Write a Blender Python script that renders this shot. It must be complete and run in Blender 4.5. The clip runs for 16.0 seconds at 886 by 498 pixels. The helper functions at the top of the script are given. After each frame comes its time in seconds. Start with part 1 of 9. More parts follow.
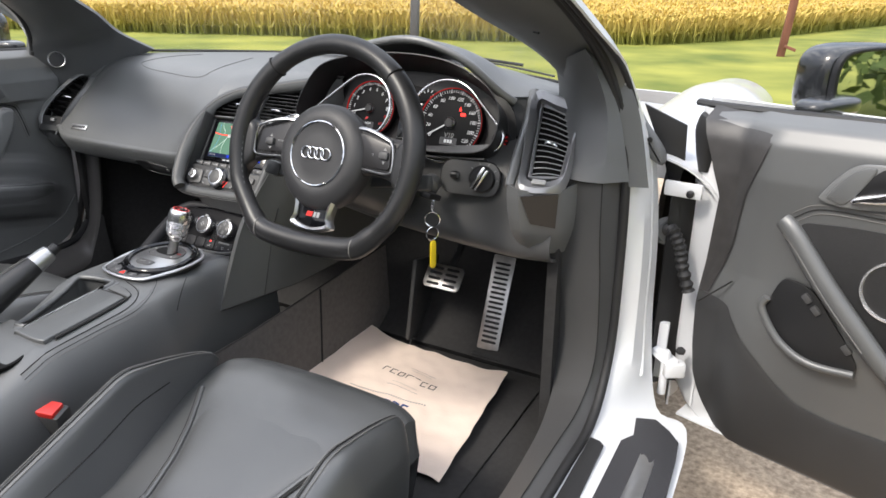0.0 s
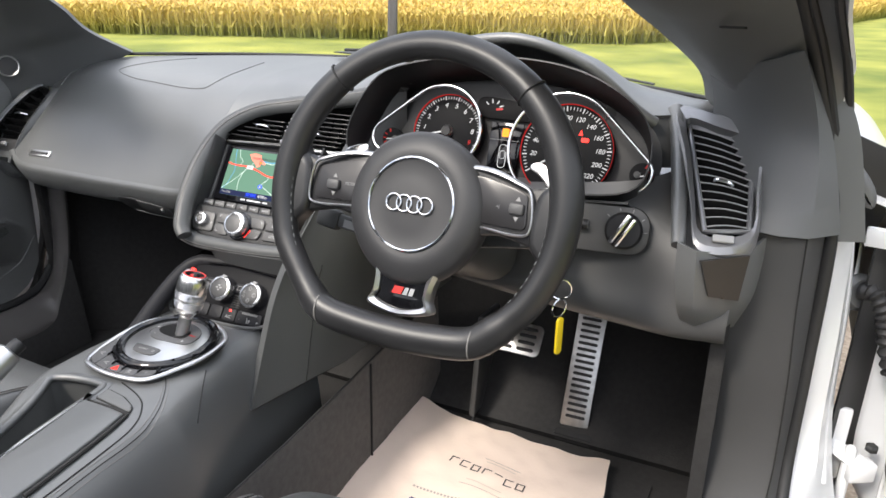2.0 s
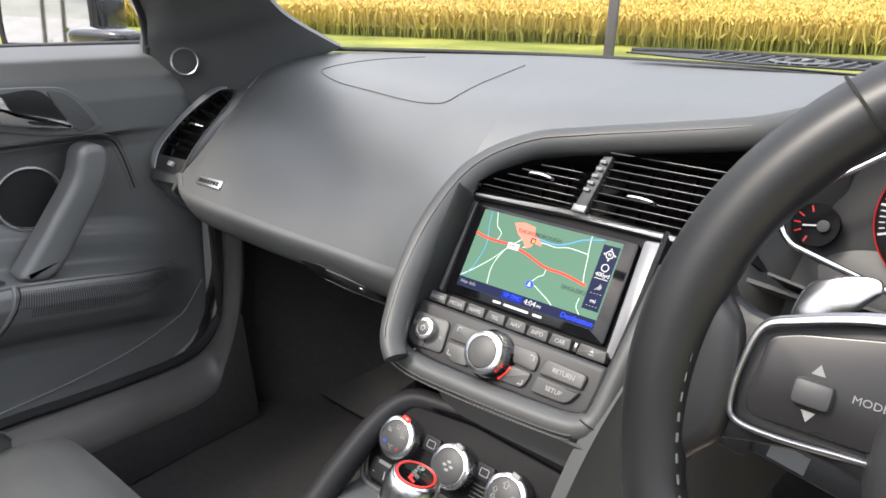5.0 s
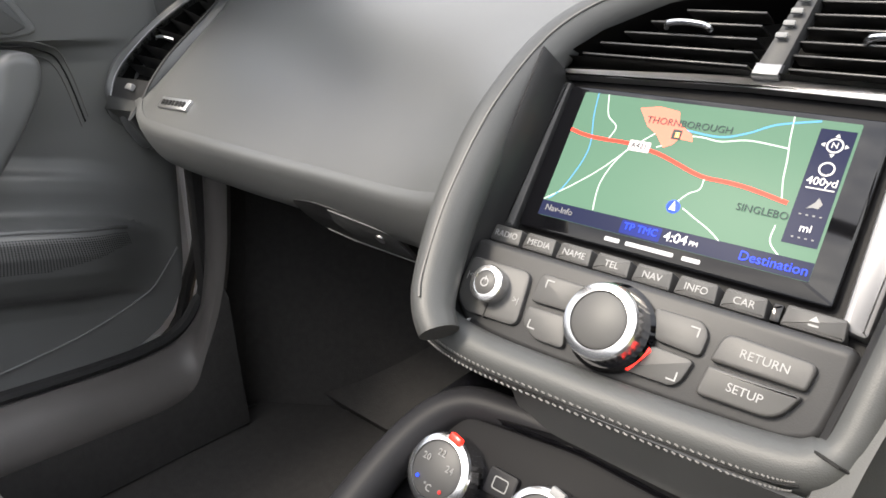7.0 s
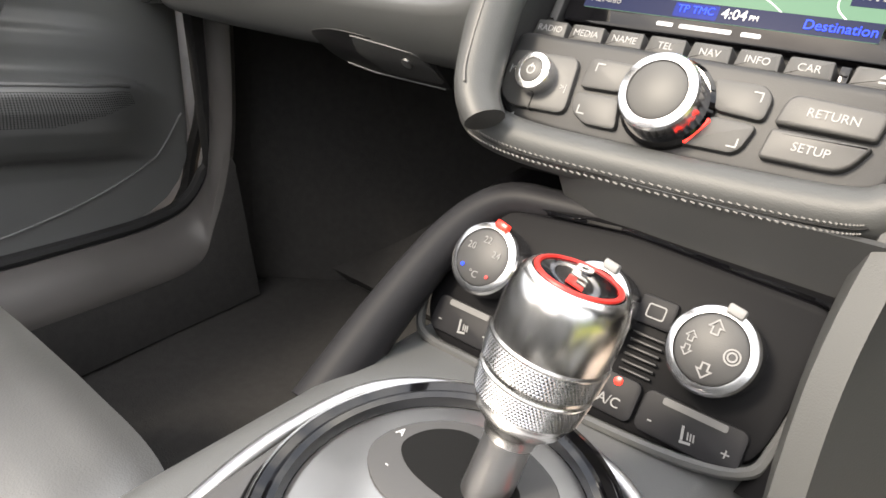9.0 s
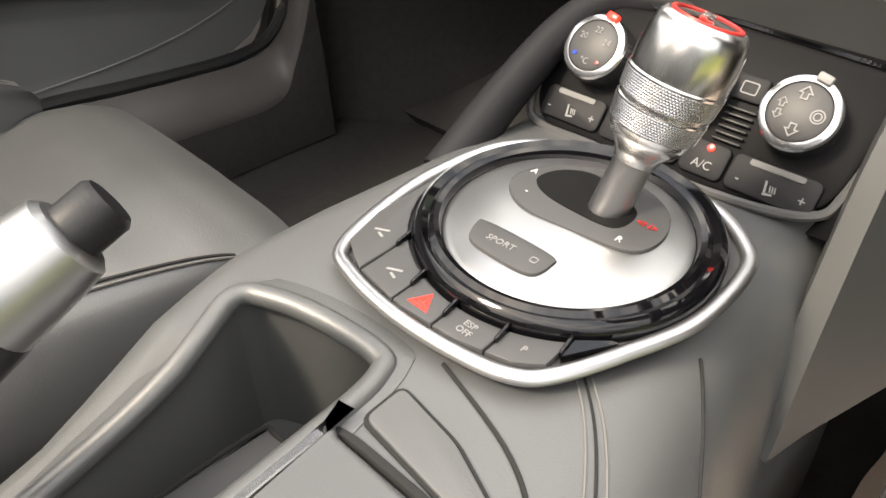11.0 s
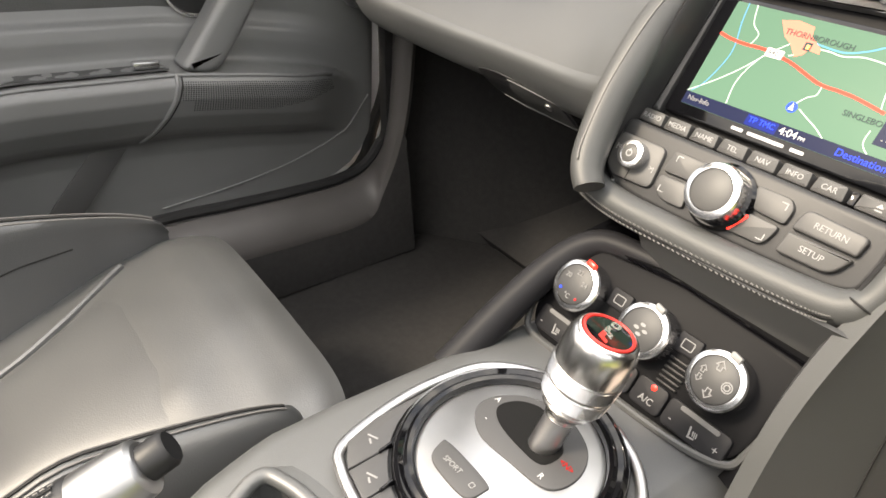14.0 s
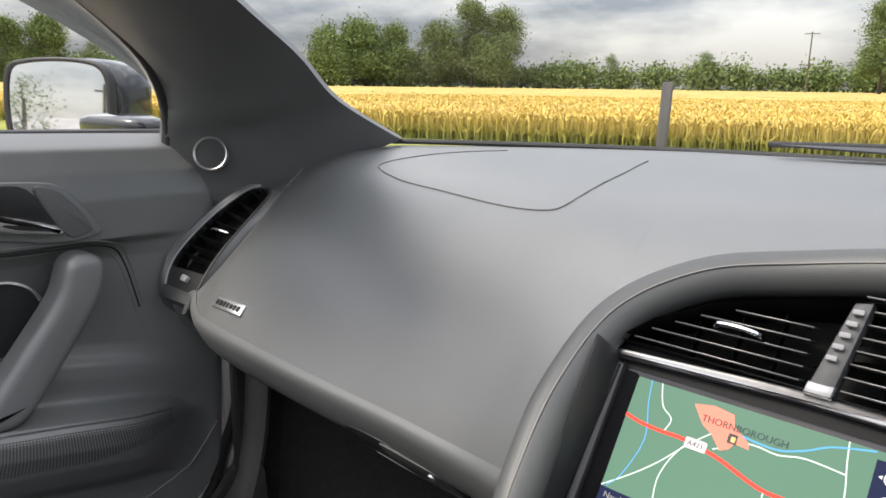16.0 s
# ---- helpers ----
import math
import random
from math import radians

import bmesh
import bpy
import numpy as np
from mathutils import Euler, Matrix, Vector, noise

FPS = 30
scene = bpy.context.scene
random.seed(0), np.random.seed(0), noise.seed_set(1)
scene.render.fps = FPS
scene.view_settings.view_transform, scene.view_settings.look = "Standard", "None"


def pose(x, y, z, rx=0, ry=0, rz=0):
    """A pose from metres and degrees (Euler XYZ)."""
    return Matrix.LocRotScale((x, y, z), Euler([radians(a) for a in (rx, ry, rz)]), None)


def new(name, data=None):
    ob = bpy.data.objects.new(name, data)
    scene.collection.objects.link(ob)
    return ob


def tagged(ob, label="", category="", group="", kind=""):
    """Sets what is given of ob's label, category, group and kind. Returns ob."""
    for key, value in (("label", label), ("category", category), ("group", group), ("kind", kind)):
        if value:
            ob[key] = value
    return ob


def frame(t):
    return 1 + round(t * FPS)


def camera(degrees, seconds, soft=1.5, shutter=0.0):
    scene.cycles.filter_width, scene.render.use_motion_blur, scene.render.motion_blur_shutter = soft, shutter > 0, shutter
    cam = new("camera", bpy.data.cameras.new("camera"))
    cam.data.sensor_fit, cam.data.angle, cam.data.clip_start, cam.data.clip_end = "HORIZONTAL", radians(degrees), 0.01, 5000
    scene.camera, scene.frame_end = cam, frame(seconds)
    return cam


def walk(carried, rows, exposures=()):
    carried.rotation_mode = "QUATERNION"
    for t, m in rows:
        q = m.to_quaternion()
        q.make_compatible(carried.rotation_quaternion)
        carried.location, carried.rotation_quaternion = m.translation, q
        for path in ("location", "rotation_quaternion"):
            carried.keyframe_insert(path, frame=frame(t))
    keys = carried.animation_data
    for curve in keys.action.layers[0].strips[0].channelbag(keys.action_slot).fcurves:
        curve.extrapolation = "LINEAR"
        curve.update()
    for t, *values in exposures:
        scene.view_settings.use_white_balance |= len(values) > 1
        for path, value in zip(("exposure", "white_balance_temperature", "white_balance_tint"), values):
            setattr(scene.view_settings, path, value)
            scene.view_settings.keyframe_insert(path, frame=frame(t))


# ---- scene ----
cam = camera(64.5, 16.0, soft=1.6)
METRES, EYE, TILT, LEAN, TURN = 1.92, 1.02, -21.4, -0.7, 28.5
ROWS = [
    (0.0, 0.0, 0.0, 0.0, -0.0, 0.0, -0.0),
    (0.5, -0.0318, 0.059, 0.0041, 0.07, -0.03, -0.09),
    (1.0, -0.074, 0.1128, 0.0145, -0.66, 0.07, 0.19),
    (1.5, -0.099, 0.1488, 0.0352, -2.45, 0.0, 0.84),
    (2.0, -0.112, 0.186, 0.0548, -3.29, -0.02, 1.18),
    (2.5, -0.1303, 0.225, 0.071, 0.18, 0.09, -0.13),
    (3.0, -0.1508, 0.2622, 0.0795, 3.88, 0.17, -1.59),
    (3.5, -0.1667, 0.312, 0.0895, 5.53, 0.19, -2.18),
    (4.0, -0.1807, 0.3628, 0.1026, 7.17, 0.15, -2.72),
    (4.5, -0.1954, 0.4021, 0.1204, 9.17, 0.14, -3.5),
    (5.0, -0.2098, 0.4491, 0.1239, 10.83, 0.02, -4.09),
    (5.2, -0.2162, 0.4781, 0.1198, 11.4333, -0.521, -3.8128),
    (7.3, -0.2515, 0.5883, 0.088, 12.3077, 0.29, -4.7724),
    (7.5, -0.2503, 0.5876, 0.0834, 11.89, -0.76, -4.9),
    (8.0, -0.2531, 0.5896, 0.0714, 11.69, -4.97, -4.71),
    (8.5, -0.2582, 0.5872, 0.0645, 11.55, -6.24, -4.69),
    (9.0, -0.2634, 0.587, 0.0555, 11.42, -6.32, -4.7),
    (9.5, -0.2675, 0.5828, 0.0433, 11.59, -7.49, -4.75),
    (10.0, -0.2699, 0.5767, 0.0349, 12.18, -13.36, -4.81),
    (10.2, -0.2719, 0.5728, 0.0348, 11.7088, -14.6599, -4.5653),
    (12.3, -0.2562, 0.495, 0.0372, 22.8278, -17.0023, -8.9469),
    (12.5, -0.2512, 0.4916, 0.0436, 23.73, -16.74, -9.16),
    (13.0, -0.2456, 0.5125, 0.0573, 25.39, -16.33, -9.7),
    (13.5, -0.2484, 0.5248, 0.0692, 25.38, -14.04, -9.76),
    (14.0, -0.2375, 0.5145, 0.0977, 24.56, -13.07, -9.38),
    (14.5, -0.2288, 0.5082, 0.1127, 22.78, -8.08, -8.64),
    (15.0, -0.233, 0.5174, 0.1226, 20.33, 1.06, -7.87),
    (15.5, -0.2433, 0.5329, 0.134, 16.26, 7.14, -6.37),
    (16.0, -0.2654, 0.5669, 0.1502, 13.74, 7.8, -5.35),
]
EXPOSURES = [(0.0, 1.03, 6600, 10), (1.0, 1.17, 6600, 10), (2.5, 1.34, 6650, 10), (5.2, 1.36, 6700, 10), (7.5, 1.60, 7150, 10), (8.5, 1.76, 7350, 10), (9.5, 1.80, 7500, 10), (10.2, 1.64, 7700, 10), (13.0, 1.70, 7800, 10), (14.4, 1.78, 7750, 10), (15.0, 1.70, 7450, 10), (15.6, 1.26, 7000, 10), (16.0, 1.18, 6800, 10)]
walk(cam, [(t, pose(1.07, -1.0, EYE, TILT, LEAN, TURN) @ pose(METRES * x, METRES * y, METRES * z, 90 + pitch, roll, yaw))
           for t, x, y, z, yaw, pitch, roll in ROWS], EXPOSURES)

# ---- sky and sun: a bright, cloudy summer afternoon ----
SUN_ELEVATION, SUN_ROTATION = radians(48), radians(205)
world = bpy.data.worlds.new("sky")
scene.world = world
world.use_nodes = True
wn, wl = world.node_tree.nodes, world.node_tree.links
wn.clear()
sky = wn.new("ShaderNodeTexSky")
sky.sky_type, sky.sun_disc = "NISHITA", False
sky.sun_elevation, sky.sun_rotation = SUN_ELEVATION, SUN_ROTATION
sky.dust_density = 2.5
coords = wn.new("ShaderNodeTexCoord")
stretch = wn.new("ShaderNodeMapping")
stretch.inputs["Scale"].default_value = (2.0, 2.0, 7.0)
clouds = wn.new("ShaderNodeTexNoise")
clouds.inputs["Scale"].default_value, clouds.inputs["Detail"].default_value, clouds.inputs["Roughness"].default_value = 1.4, 6.0, 0.58
tone = wn.new("ShaderNodeValToRGB")
tone.color_ramp.elements[0].position, tone.color_ramp.elements[0].color = 0.42, (1.02, 1.12, 1.32, 1)
tone.color_ramp.elements[1].position, tone.color_ramp.elements[1].color = 0.66, (3.62, 3.60, 3.54, 1)
cover = wn.new("ShaderNodeMix")
cover.data_type = "RGBA"
cover.inputs[0].default_value = 0.86
# an overcast sky is about three times as bright overhead as at the horizon
split = wn.new("ShaderNodeSeparateXYZ")
rise = wn.new("ShaderNodeMapRange")
rise.inputs["To Min"].default_value, rise.inputs["To Max"].default_value = 0.54, 4.2
lifted = wn.new("ShaderNodeVectorMath")
lifted.operation = "SCALE"
back = wn.new("ShaderNodeBackground")
back.inputs["Strength"].default_value = 0.15
out = wn.new("ShaderNodeOutputWorld")
wl.new(coords.outputs["Generated"], stretch.inputs["Vector"])
wl.new(stretch.outputs["Vector"], clouds.inputs["Vector"])
wl.new(clouds.outputs["Fac"], tone.inputs["Fac"])
wl.new(sky.outputs["Color"], cover.inputs[6])
wl.new(tone.outputs["Color"], cover.inputs[7])
wl.new(coords.outputs["Generated"], split.inputs["Vector"])
wl.new(split.outputs["Z"], rise.inputs["Value"])
wl.new(cover.outputs[2], lifted.inputs[0])
wl.new(rise.outputs["Result"], lifted.inputs["Scale"])
wl.new(lifted.outputs["Vector"], back.inputs["Color"])
wl.new(back.outputs["Background"], out.inputs["Surface"])

sun = new("sun", bpy.data.lights.new("sun", "SUN"))
sun.data.energy, sun.data.angle, sun.data.color = 1.5, radians(12), (1.0, 0.95, 0.87)
sun.rotation_euler = Euler((radians(90) - SUN_ELEVATION, 0, math.pi - SUN_ROTATION))
# ---- tools for meshes ----
def merge(*some):
    bm = bmesh.new()
    for other in some:
        me = bpy.data.meshes.new("scratch")
        other.to_mesh(me)
        other.free()
        bm.from_mesh(me)
        bpy.data.meshes.remove(me)
    return bm


def moved(bm, m):
    bmesh.ops.transform(bm, matrix=m, verts=bm.verts)
    return bm


def bent(bm, fn):
    for v in bm.verts:
        v.co = Vector(fn(*v.co))
    return bm


def spline(pts, n=6, closed=False):
    """A smooth line through the points, n steps between two."""
    p = [Vector(q) for q in pts]
    count = len(p)
    res = []
    for i in range(count if closed else count - 1):
        if closed:
            a, b, c, d = p[i - 1], p[i], p[(i + 1) % count], p[(i + 2) % count]
        else:
            a, b, c, d = p[max(i - 1, 0)], p[i], p[i + 1], p[min(i + 2, count - 1)]
        for k in range(n):
            t = k / n
            res.append(0.5 * ((2 * b) + (c - a) * t + (2 * a - 5 * b + 4 * c - d) * t * t + (3 * b - a - 3 * c + d) * t ** 3))
    if not closed:
        res.append(p[-1].copy())
    return res


def rrect(w, h, r, n=5, cx=0.0, cy=0.0):
    res = []
    for sx, sy, a0 in ((1, 1, 0), (-1, 1, 90), (-1, -1, 180), (1, -1, 270)):
        for k in range(n + 1):
            a = radians(a0 + 90 * k / n)
            res.append(Vector((cx + sx * (w / 2 - r) + r * math.cos(a), cy + sy * (h / 2 - r) + r * math.sin(a))))
    return res


def circle(r, n=40, cx=0.0, cy=0.0, ry=None):
    return [Vector((cx + r * math.cos(2 * math.pi * k / n), cy + (ry or r) * math.sin(2 * math.pi * k / n))) for k in range(n)]


def sheet(fn, nu, nv, thick=0.0, close_u=False):
    """A grid of points fn(u, v), u and v from 0 to 1, with a thickness along its normals."""
    bm = bmesh.new()
    rows = [[bm.verts.new(fn(i / nu, j / nv)) for i in range(nu if close_u else nu + 1)] for j in range(nv + 1)]
    for j in range(nv):
        for i in range(nu):
            k = (i + 1) % nu if close_u else i + 1
            bm.faces.new((rows[j][i], rows[j][k], rows[j + 1][k], rows[j + 1][i]))
    bm.normal_update()
    if thick:
        back = [[bm.verts.new(v.co - v.normal * thick) for v in row] for row in rows]
        for j in range(nv):
            for i in range(nu):
                k = (i + 1) % nu if close_u else i + 1
                bm.faces.new((back[j][i], back[j + 1][i], back[j + 1][k], back[j][k]))
        for row, rear in ((rows[0], back[0]), (rows[-1], back[-1])):
            for i in range(nu):
                k = (i + 1) % nu if close_u else i + 1
                bm.faces.new((row[i], rear[i], rear[k], row[k]))
        if not close_u:
            for i in (0, -1):
                for j in range(nv):
                    bm.faces.new((rows[j][i], rows[j + 1][i], back[j + 1][i], back[j][i]))
        bmesh.ops.recalc_face_normals(bm, faces=bm.faces)
    return bm


def loft(lines, thick=0.0):
    """A skin through lines of the same number of points."""
    n = len(lines[0]) - 1
    return sheet(lambda u, v: lines[round(v * (len(lines) - 1))][round(u * n)], n, len(lines) - 1, thick)


def tube(pts, r, seg=10, closed=False, flat=1.0, up=(0, 0, 1)):
    """A round or flattened bar along the points; r: one radius, or one for each point."""
    p = [Vector(q) for q in pts]
    n = len(p)
    rad = r if isinstance(r, (list, tuple)) else [r] * n
    bm = bmesh.new()
    rings, side = [], None
    for i in range(n):
        ahead = (p[(i + 1) % n] - p[i - 1]) if closed else (p[min(i + 1, n - 1)] - p[max(i - 1, 0)])
        ahead.normalize()
        if side is None:
            side = ahead.cross(Vector(up))
            if side.length < 1e-3:
                side = ahead.cross(Vector((1, 0, 0)))
        side = (side - ahead * side.dot(ahead)).normalized()
        over = side.cross(ahead)
        rings.append([bm.verts.new(p[i] + rad[i] * (math.cos(2 * math.pi * k / seg) * side + flat * math.sin(2 * math.pi * k / seg) * over)) for k in range(seg)])
    for i in range(n if closed else n - 1):
        a, b = rings[i], rings[(i + 1) % n]
        for k in range(seg):
            bm.faces.new((a[k], a[(k + 1) % seg], b[(k + 1) % seg], b[k]))
    if not closed:
        bm.faces.new(rings[0][::-1])
        bm.faces.new(rings[-1])
    bmesh.ops.recalc_face_normals(bm, faces=bm.faces)
    return bm


def lathe(profile, m=None, seg=36):
    """Turned about z; profile: radius and height, from the foot to the top."""
    bm = bmesh.new()
    rings = []
    for r, h in profile:
        rings.append([bm.verts.new((r * math.cos(2 * math.pi * k / seg), r * math.sin(2 * math.pi * k / seg), h)) for k in range(seg)] if r > 1e-6 else [bm.verts.new((0, 0, h))])
    for a, b in zip(rings, rings[1:]):
        for k in range(seg):
            q = (k + 1) % seg
            if len(a) == 1 and len(b) == 1:
                continue
            if len(a) == 1:
                bm.faces.new((a[0], b[q], b[k]))
            elif len(b) == 1:
                bm.faces.new((a[k], a[q], b[0]))
            else:
                bm.faces.new((a[k], a[q], b[q], b[k]))
    if len(rings[-1]) > 1:
        for k in range(seg):
            q = (k + 1) % seg
            if len(rings[0]) > 1:
                bm.faces.new((rings[-1][k], rings[-1][q], rings[0][q], rings[0][k]))
    elif len(rings[0]) > 1:
        bm.faces.new(rings[0][::-1])
    bmesh.ops.recalc_face_normals(bm, faces=bm.faces)
    return moved(bm, m) if m else bm


def plate(outline, depth, bevel=0.0, m=None, seg=2, base=0.0):
    """A flat shape in x and y that rises from base to base + depth, with a rounded upper rim."""
    bm = bmesh.new()
    low = [bm.verts.new((q[0], q[1], base)) for q in outline]
    high = [bm.verts.new((q[0], q[1], base + depth)) for q in outline]
    n = len(low)
    top = bm.faces.new(high)
    bm.faces.new(low[::-1])
    for k in range(n):
        bm.faces.new((low[k], low[(k + 1) % n], high[(k + 1) % n], high[k]))
    bmesh.ops.recalc_face_normals(bm, faces=bm.faces)
    if bevel:
        bmesh.ops.bevel(bm, geom=list(top.edges), offset=bevel, segments=seg, profile=0.5, affect="EDGES")
    return moved(bm, m) if m else bm


def hoop(outer, inner, depth, bevel=0.0, m=None, base=0.0, seg=2):
    """A flat frame between two outlines of the same number of points."""
    bm = bmesh.new()
    n = len(outer)
    rows = [[bm.verts.new((q[0], q[1], h)) for q in line] for line, h in ((outer, base), (outer, base + depth), (inner, base + depth), (inner, base))]
    for a, b in zip(rows, rows[1:] + rows[:1]):
        for k in range(n):
            bm.faces.new((a[k], a[(k + 1) % n], b[(k + 1) % n], b[k]))
    bmesh.ops.recalc_face_normals(bm, faces=bm.faces)
    if bevel:
        edges = [bm.edges.get((row[k], row[(k + 1) % n])) for row in rows[1:3] for k in range(n)]
        bmesh.ops.bevel(bm, geom=edges, offset=bevel, segments=seg, profile=0.5, affect="EDGES")
    return moved(bm, m) if m else bm


def rbox(w, d, h, bevel=0.002, m=None, seg=2):
    """A box round its centre with rounded edges."""
    bm = bmesh.new()
    bmesh.ops.create_cube(bm, size=1.0)
    bmesh.ops.scale(bm, vec=(w, d, h), verts=bm.verts)
    if bevel:
        bmesh.ops.bevel(bm, geom=bm.edges[:], offset=bevel, segments=seg, profile=0.5, affect="EDGES")
    return moved(bm, m) if m else bm


def filleted(pts, r, n=4):
    """A flat outline with its corners rounded; r: one radius, or one for each corner."""
    p = [Vector((q[0], q[1], 0)) for q in pts]
    radii = r if isinstance(r, (list, tuple)) else [r] * len(p)
    res = []
    for k, q in enumerate(p):
        a, b = p[k - 1] - q, p[(k + 1) % len(p)] - q
        cut = min(radii[k], a.length * 0.49, b.length * 0.49)
        a, b = q + a.normalized() * cut, q + b.normalized() * cut
        for i in range(n + 1):
            f = i / n
            res.append(a * (1 - f) ** 2 + q * 2 * f * (1 - f) + b * f * f)
    area = sum(u.x * v.y - v.x * u.y for u, v in zip(res, res[1:] + res[:1]))
    return res if area > 0 else res[::-1]


def spow(v, e):
    return math.copysign(abs(v) ** e, v)


def cushion(w, d, h, e1=0.35, e2=0.3, nu=48, nv=20, m=None):
    """A soft block of half sizes w, d, h."""
    def at(u, v):
        a, b = 2 * math.pi * u, math.pi * (v - 0.5)
        c = spow(math.cos(b), e1)
        return (w * c * spow(math.cos(a), e2), d * c * spow(math.sin(a), e2), h * spow(math.sin(b), e1))
    bm = sheet(at, nu, nv, close_u=True)
    bmesh.ops.remove_doubles(bm, verts=bm.verts, dist=1e-5)
    bmesh.ops.recalc_face_normals(bm, faces=bm.faces)
    return moved(bm, m) if m else bm


ROOT = {}


def thing(name, at=(0, 0, 0), label="", category="", group="", kind=""):
    """An empty that carries the parts of one thing."""
    ob = new(name)
    ob.empty_display_size = 0.02
    ob.location = at
    ROOT[ob] = Vector(at)
    return tagged(ob, label, category, group, kind)


def part(name, bm, material, parent, label="", angle=40):
    """Links a bmesh, given in the world's metres, as one mesh under a thing or a part."""
    root = ROOT[parent]
    bmesh.ops.translate(bm, vec=-root, verts=bm.verts)
    me = bpy.data.meshes.new(name)
    bm.to_mesh(me)
    bm.free()
    me.polygons.foreach_set("use_smooth", [True] * len(me.polygons))
    me.set_sharp_from_angle(angle=radians(angle))
    me.materials.append(material)
    ob = new(name, me)
    ob.parent = parent
    ROOT[ob] = root
    return tagged(ob, label)


def single(name, bm, material, label="", category="", group="", kind="", at=None, angle=40):
    """Links a bmesh as a thing of one mesh."""
    if at is None:
        co = [v.co for v in bm.verts]
        at = Vector((sum(c.x for c in co) / len(co), sum(c.y for c in co) / len(co), min(c.z for c in co)))
    at = Vector(at)
    bmesh.ops.translate(bm, vec=-at, verts=bm.verts)
    me = bpy.data.meshes.new(name)
    bm.to_mesh(me)
    bm.free()
    me.polygons.foreach_set("use_smooth", [True] * len(me.polygons))
    me.set_sharp_from_angle(angle=radians(angle))
    me.materials.append(material)
    ob = new(name, me)
    ob.location = at
    ROOT[ob] = at
    return tagged(ob, label, category, group, kind)


def letters(text, size, m, slant=0.0, align="CENTER", depth=0.0002):
    """Writing in the built-in font as a bmesh."""
    curve = bpy.data.curves.new("writing", "FONT")
    curve.body, curve.size, curve.shear, curve.align_x, curve.align_y, curve.extrude = text, size, slant, align, "CENTER", depth
    curve.resolution_u = 3
    ob = bpy.data.objects.new("writing", curve)
    scene.collection.objects.link(ob)
    graph = bpy.context.evaluated_depsgraph_get()
    me = bpy.data.meshes.new_from_object(ob.evaluated_get(graph))
    bm = bmesh.new()
    bm.from_mesh(me)
    bpy.data.meshes.remove(me)
    bpy.data.objects.remove(ob)
    bpy.data.curves.remove(curve)
    return moved(bm, m)
# ---- materials ----
def surface(name, color, rough=0.5, metal=0.0, spread=0.12, size=6.0, grain=0.0, bump=0.0, coat=0.0, specular=0.5, kind="noise", detail=3.0, second=None, stretch=None, coat_rough=0.06):
    """A real surface: a colour that wanders at size (per metre), a fine grain with relief, and a roughness that wanders with it."""
    mat = bpy.data.materials.new(name)
    mat.use_nodes = True
    nodes, links = mat.node_tree.nodes, mat.node_tree.links
    skin = nodes["Principled BSDF"]
    skin.inputs["Metallic"].default_value = metal
    skin.inputs["Coat Weight"].default_value = coat
    skin.inputs["Coat Roughness"].default_value = coat_rough
    skin.inputs["Specular IOR Level"].default_value = specular
    where = nodes.new("ShaderNodeTexCoord")
    vector = where.outputs["Object"]
    if stretch:
        scaled = nodes.new("ShaderNodeMapping")
        scaled.inputs["Scale"].default_value = stretch
        links.new(vector, scaled.inputs["Vector"])
        vector = scaled.outputs["Vector"]
    broad = nodes.new("ShaderNodeTexNoise")
    broad.inputs["Scale"].default_value, broad.inputs["Detail"].default_value = size, detail
    links.new(vector, broad.inputs["Vector"])
    ramp = nodes.new("ShaderNodeValToRGB")
    low = tuple(c * (1 - spread) for c in color)
    high = tuple(min(1.0, c * (1 + spread)) for c in (second or color))
    ramp.color_ramp.elements[0].position, ramp.color_ramp.elements[0].color = 0.3, (*low, 1)
    ramp.color_ramp.elements[1].position, ramp.color_ramp.elements[1].color = 0.7, (*high, 1)
    links.new(broad.outputs["Fac"], ramp.inputs["Fac"])
    links.new(ramp.outputs["Color"], skin.inputs["Base Color"])
    wear = nodes.new("ShaderNodeMapRange")
    wear.inputs["To Min"].default_value, wear.inputs["To Max"].default_value = max(0.02, rough * 0.85), min(1.0, rough * 1.15)
    links.new(broad.outputs["Fac"], wear.inputs["Value"])
    links.new(wear.outputs["Result"], skin.inputs["Roughness"])
    if grain:
        fine = nodes.new("ShaderNodeTexVoronoi" if kind == "cells" else "ShaderNodeTexNoise")
        fine.inputs["Scale"].default_value = grain
        links.new(vector, fine.inputs["Vector"])
        relief = nodes.new("ShaderNodeBump")
        relief.inputs["Strength"].default_value, relief.inputs["Distance"].default_value = bump, 0.0006
        links.new(fine.outputs["Distance" if kind == "cells" else "Fac"], relief.inputs["Height"])
        links.new(relief.outputs["Normal"], skin.inputs["Normal"])
    return mat


def glow(name, color, strength, specular=0.5):
    mat = bpy.data.materials.new(name)
    mat.use_nodes = True
    skin = mat.node_tree.nodes["Principled BSDF"]
    skin.inputs["Base Color"].default_value = (*[c * 0.3 for c in color], 1)
    skin.inputs["Roughness"].default_value = 0.25
    skin.inputs["Specular IOR Level"].default_value = specular
    skin.inputs["Emission Color"].default_value = (*color, 1)
    skin.inputs["Emission Strength"].default_value = strength
    return mat


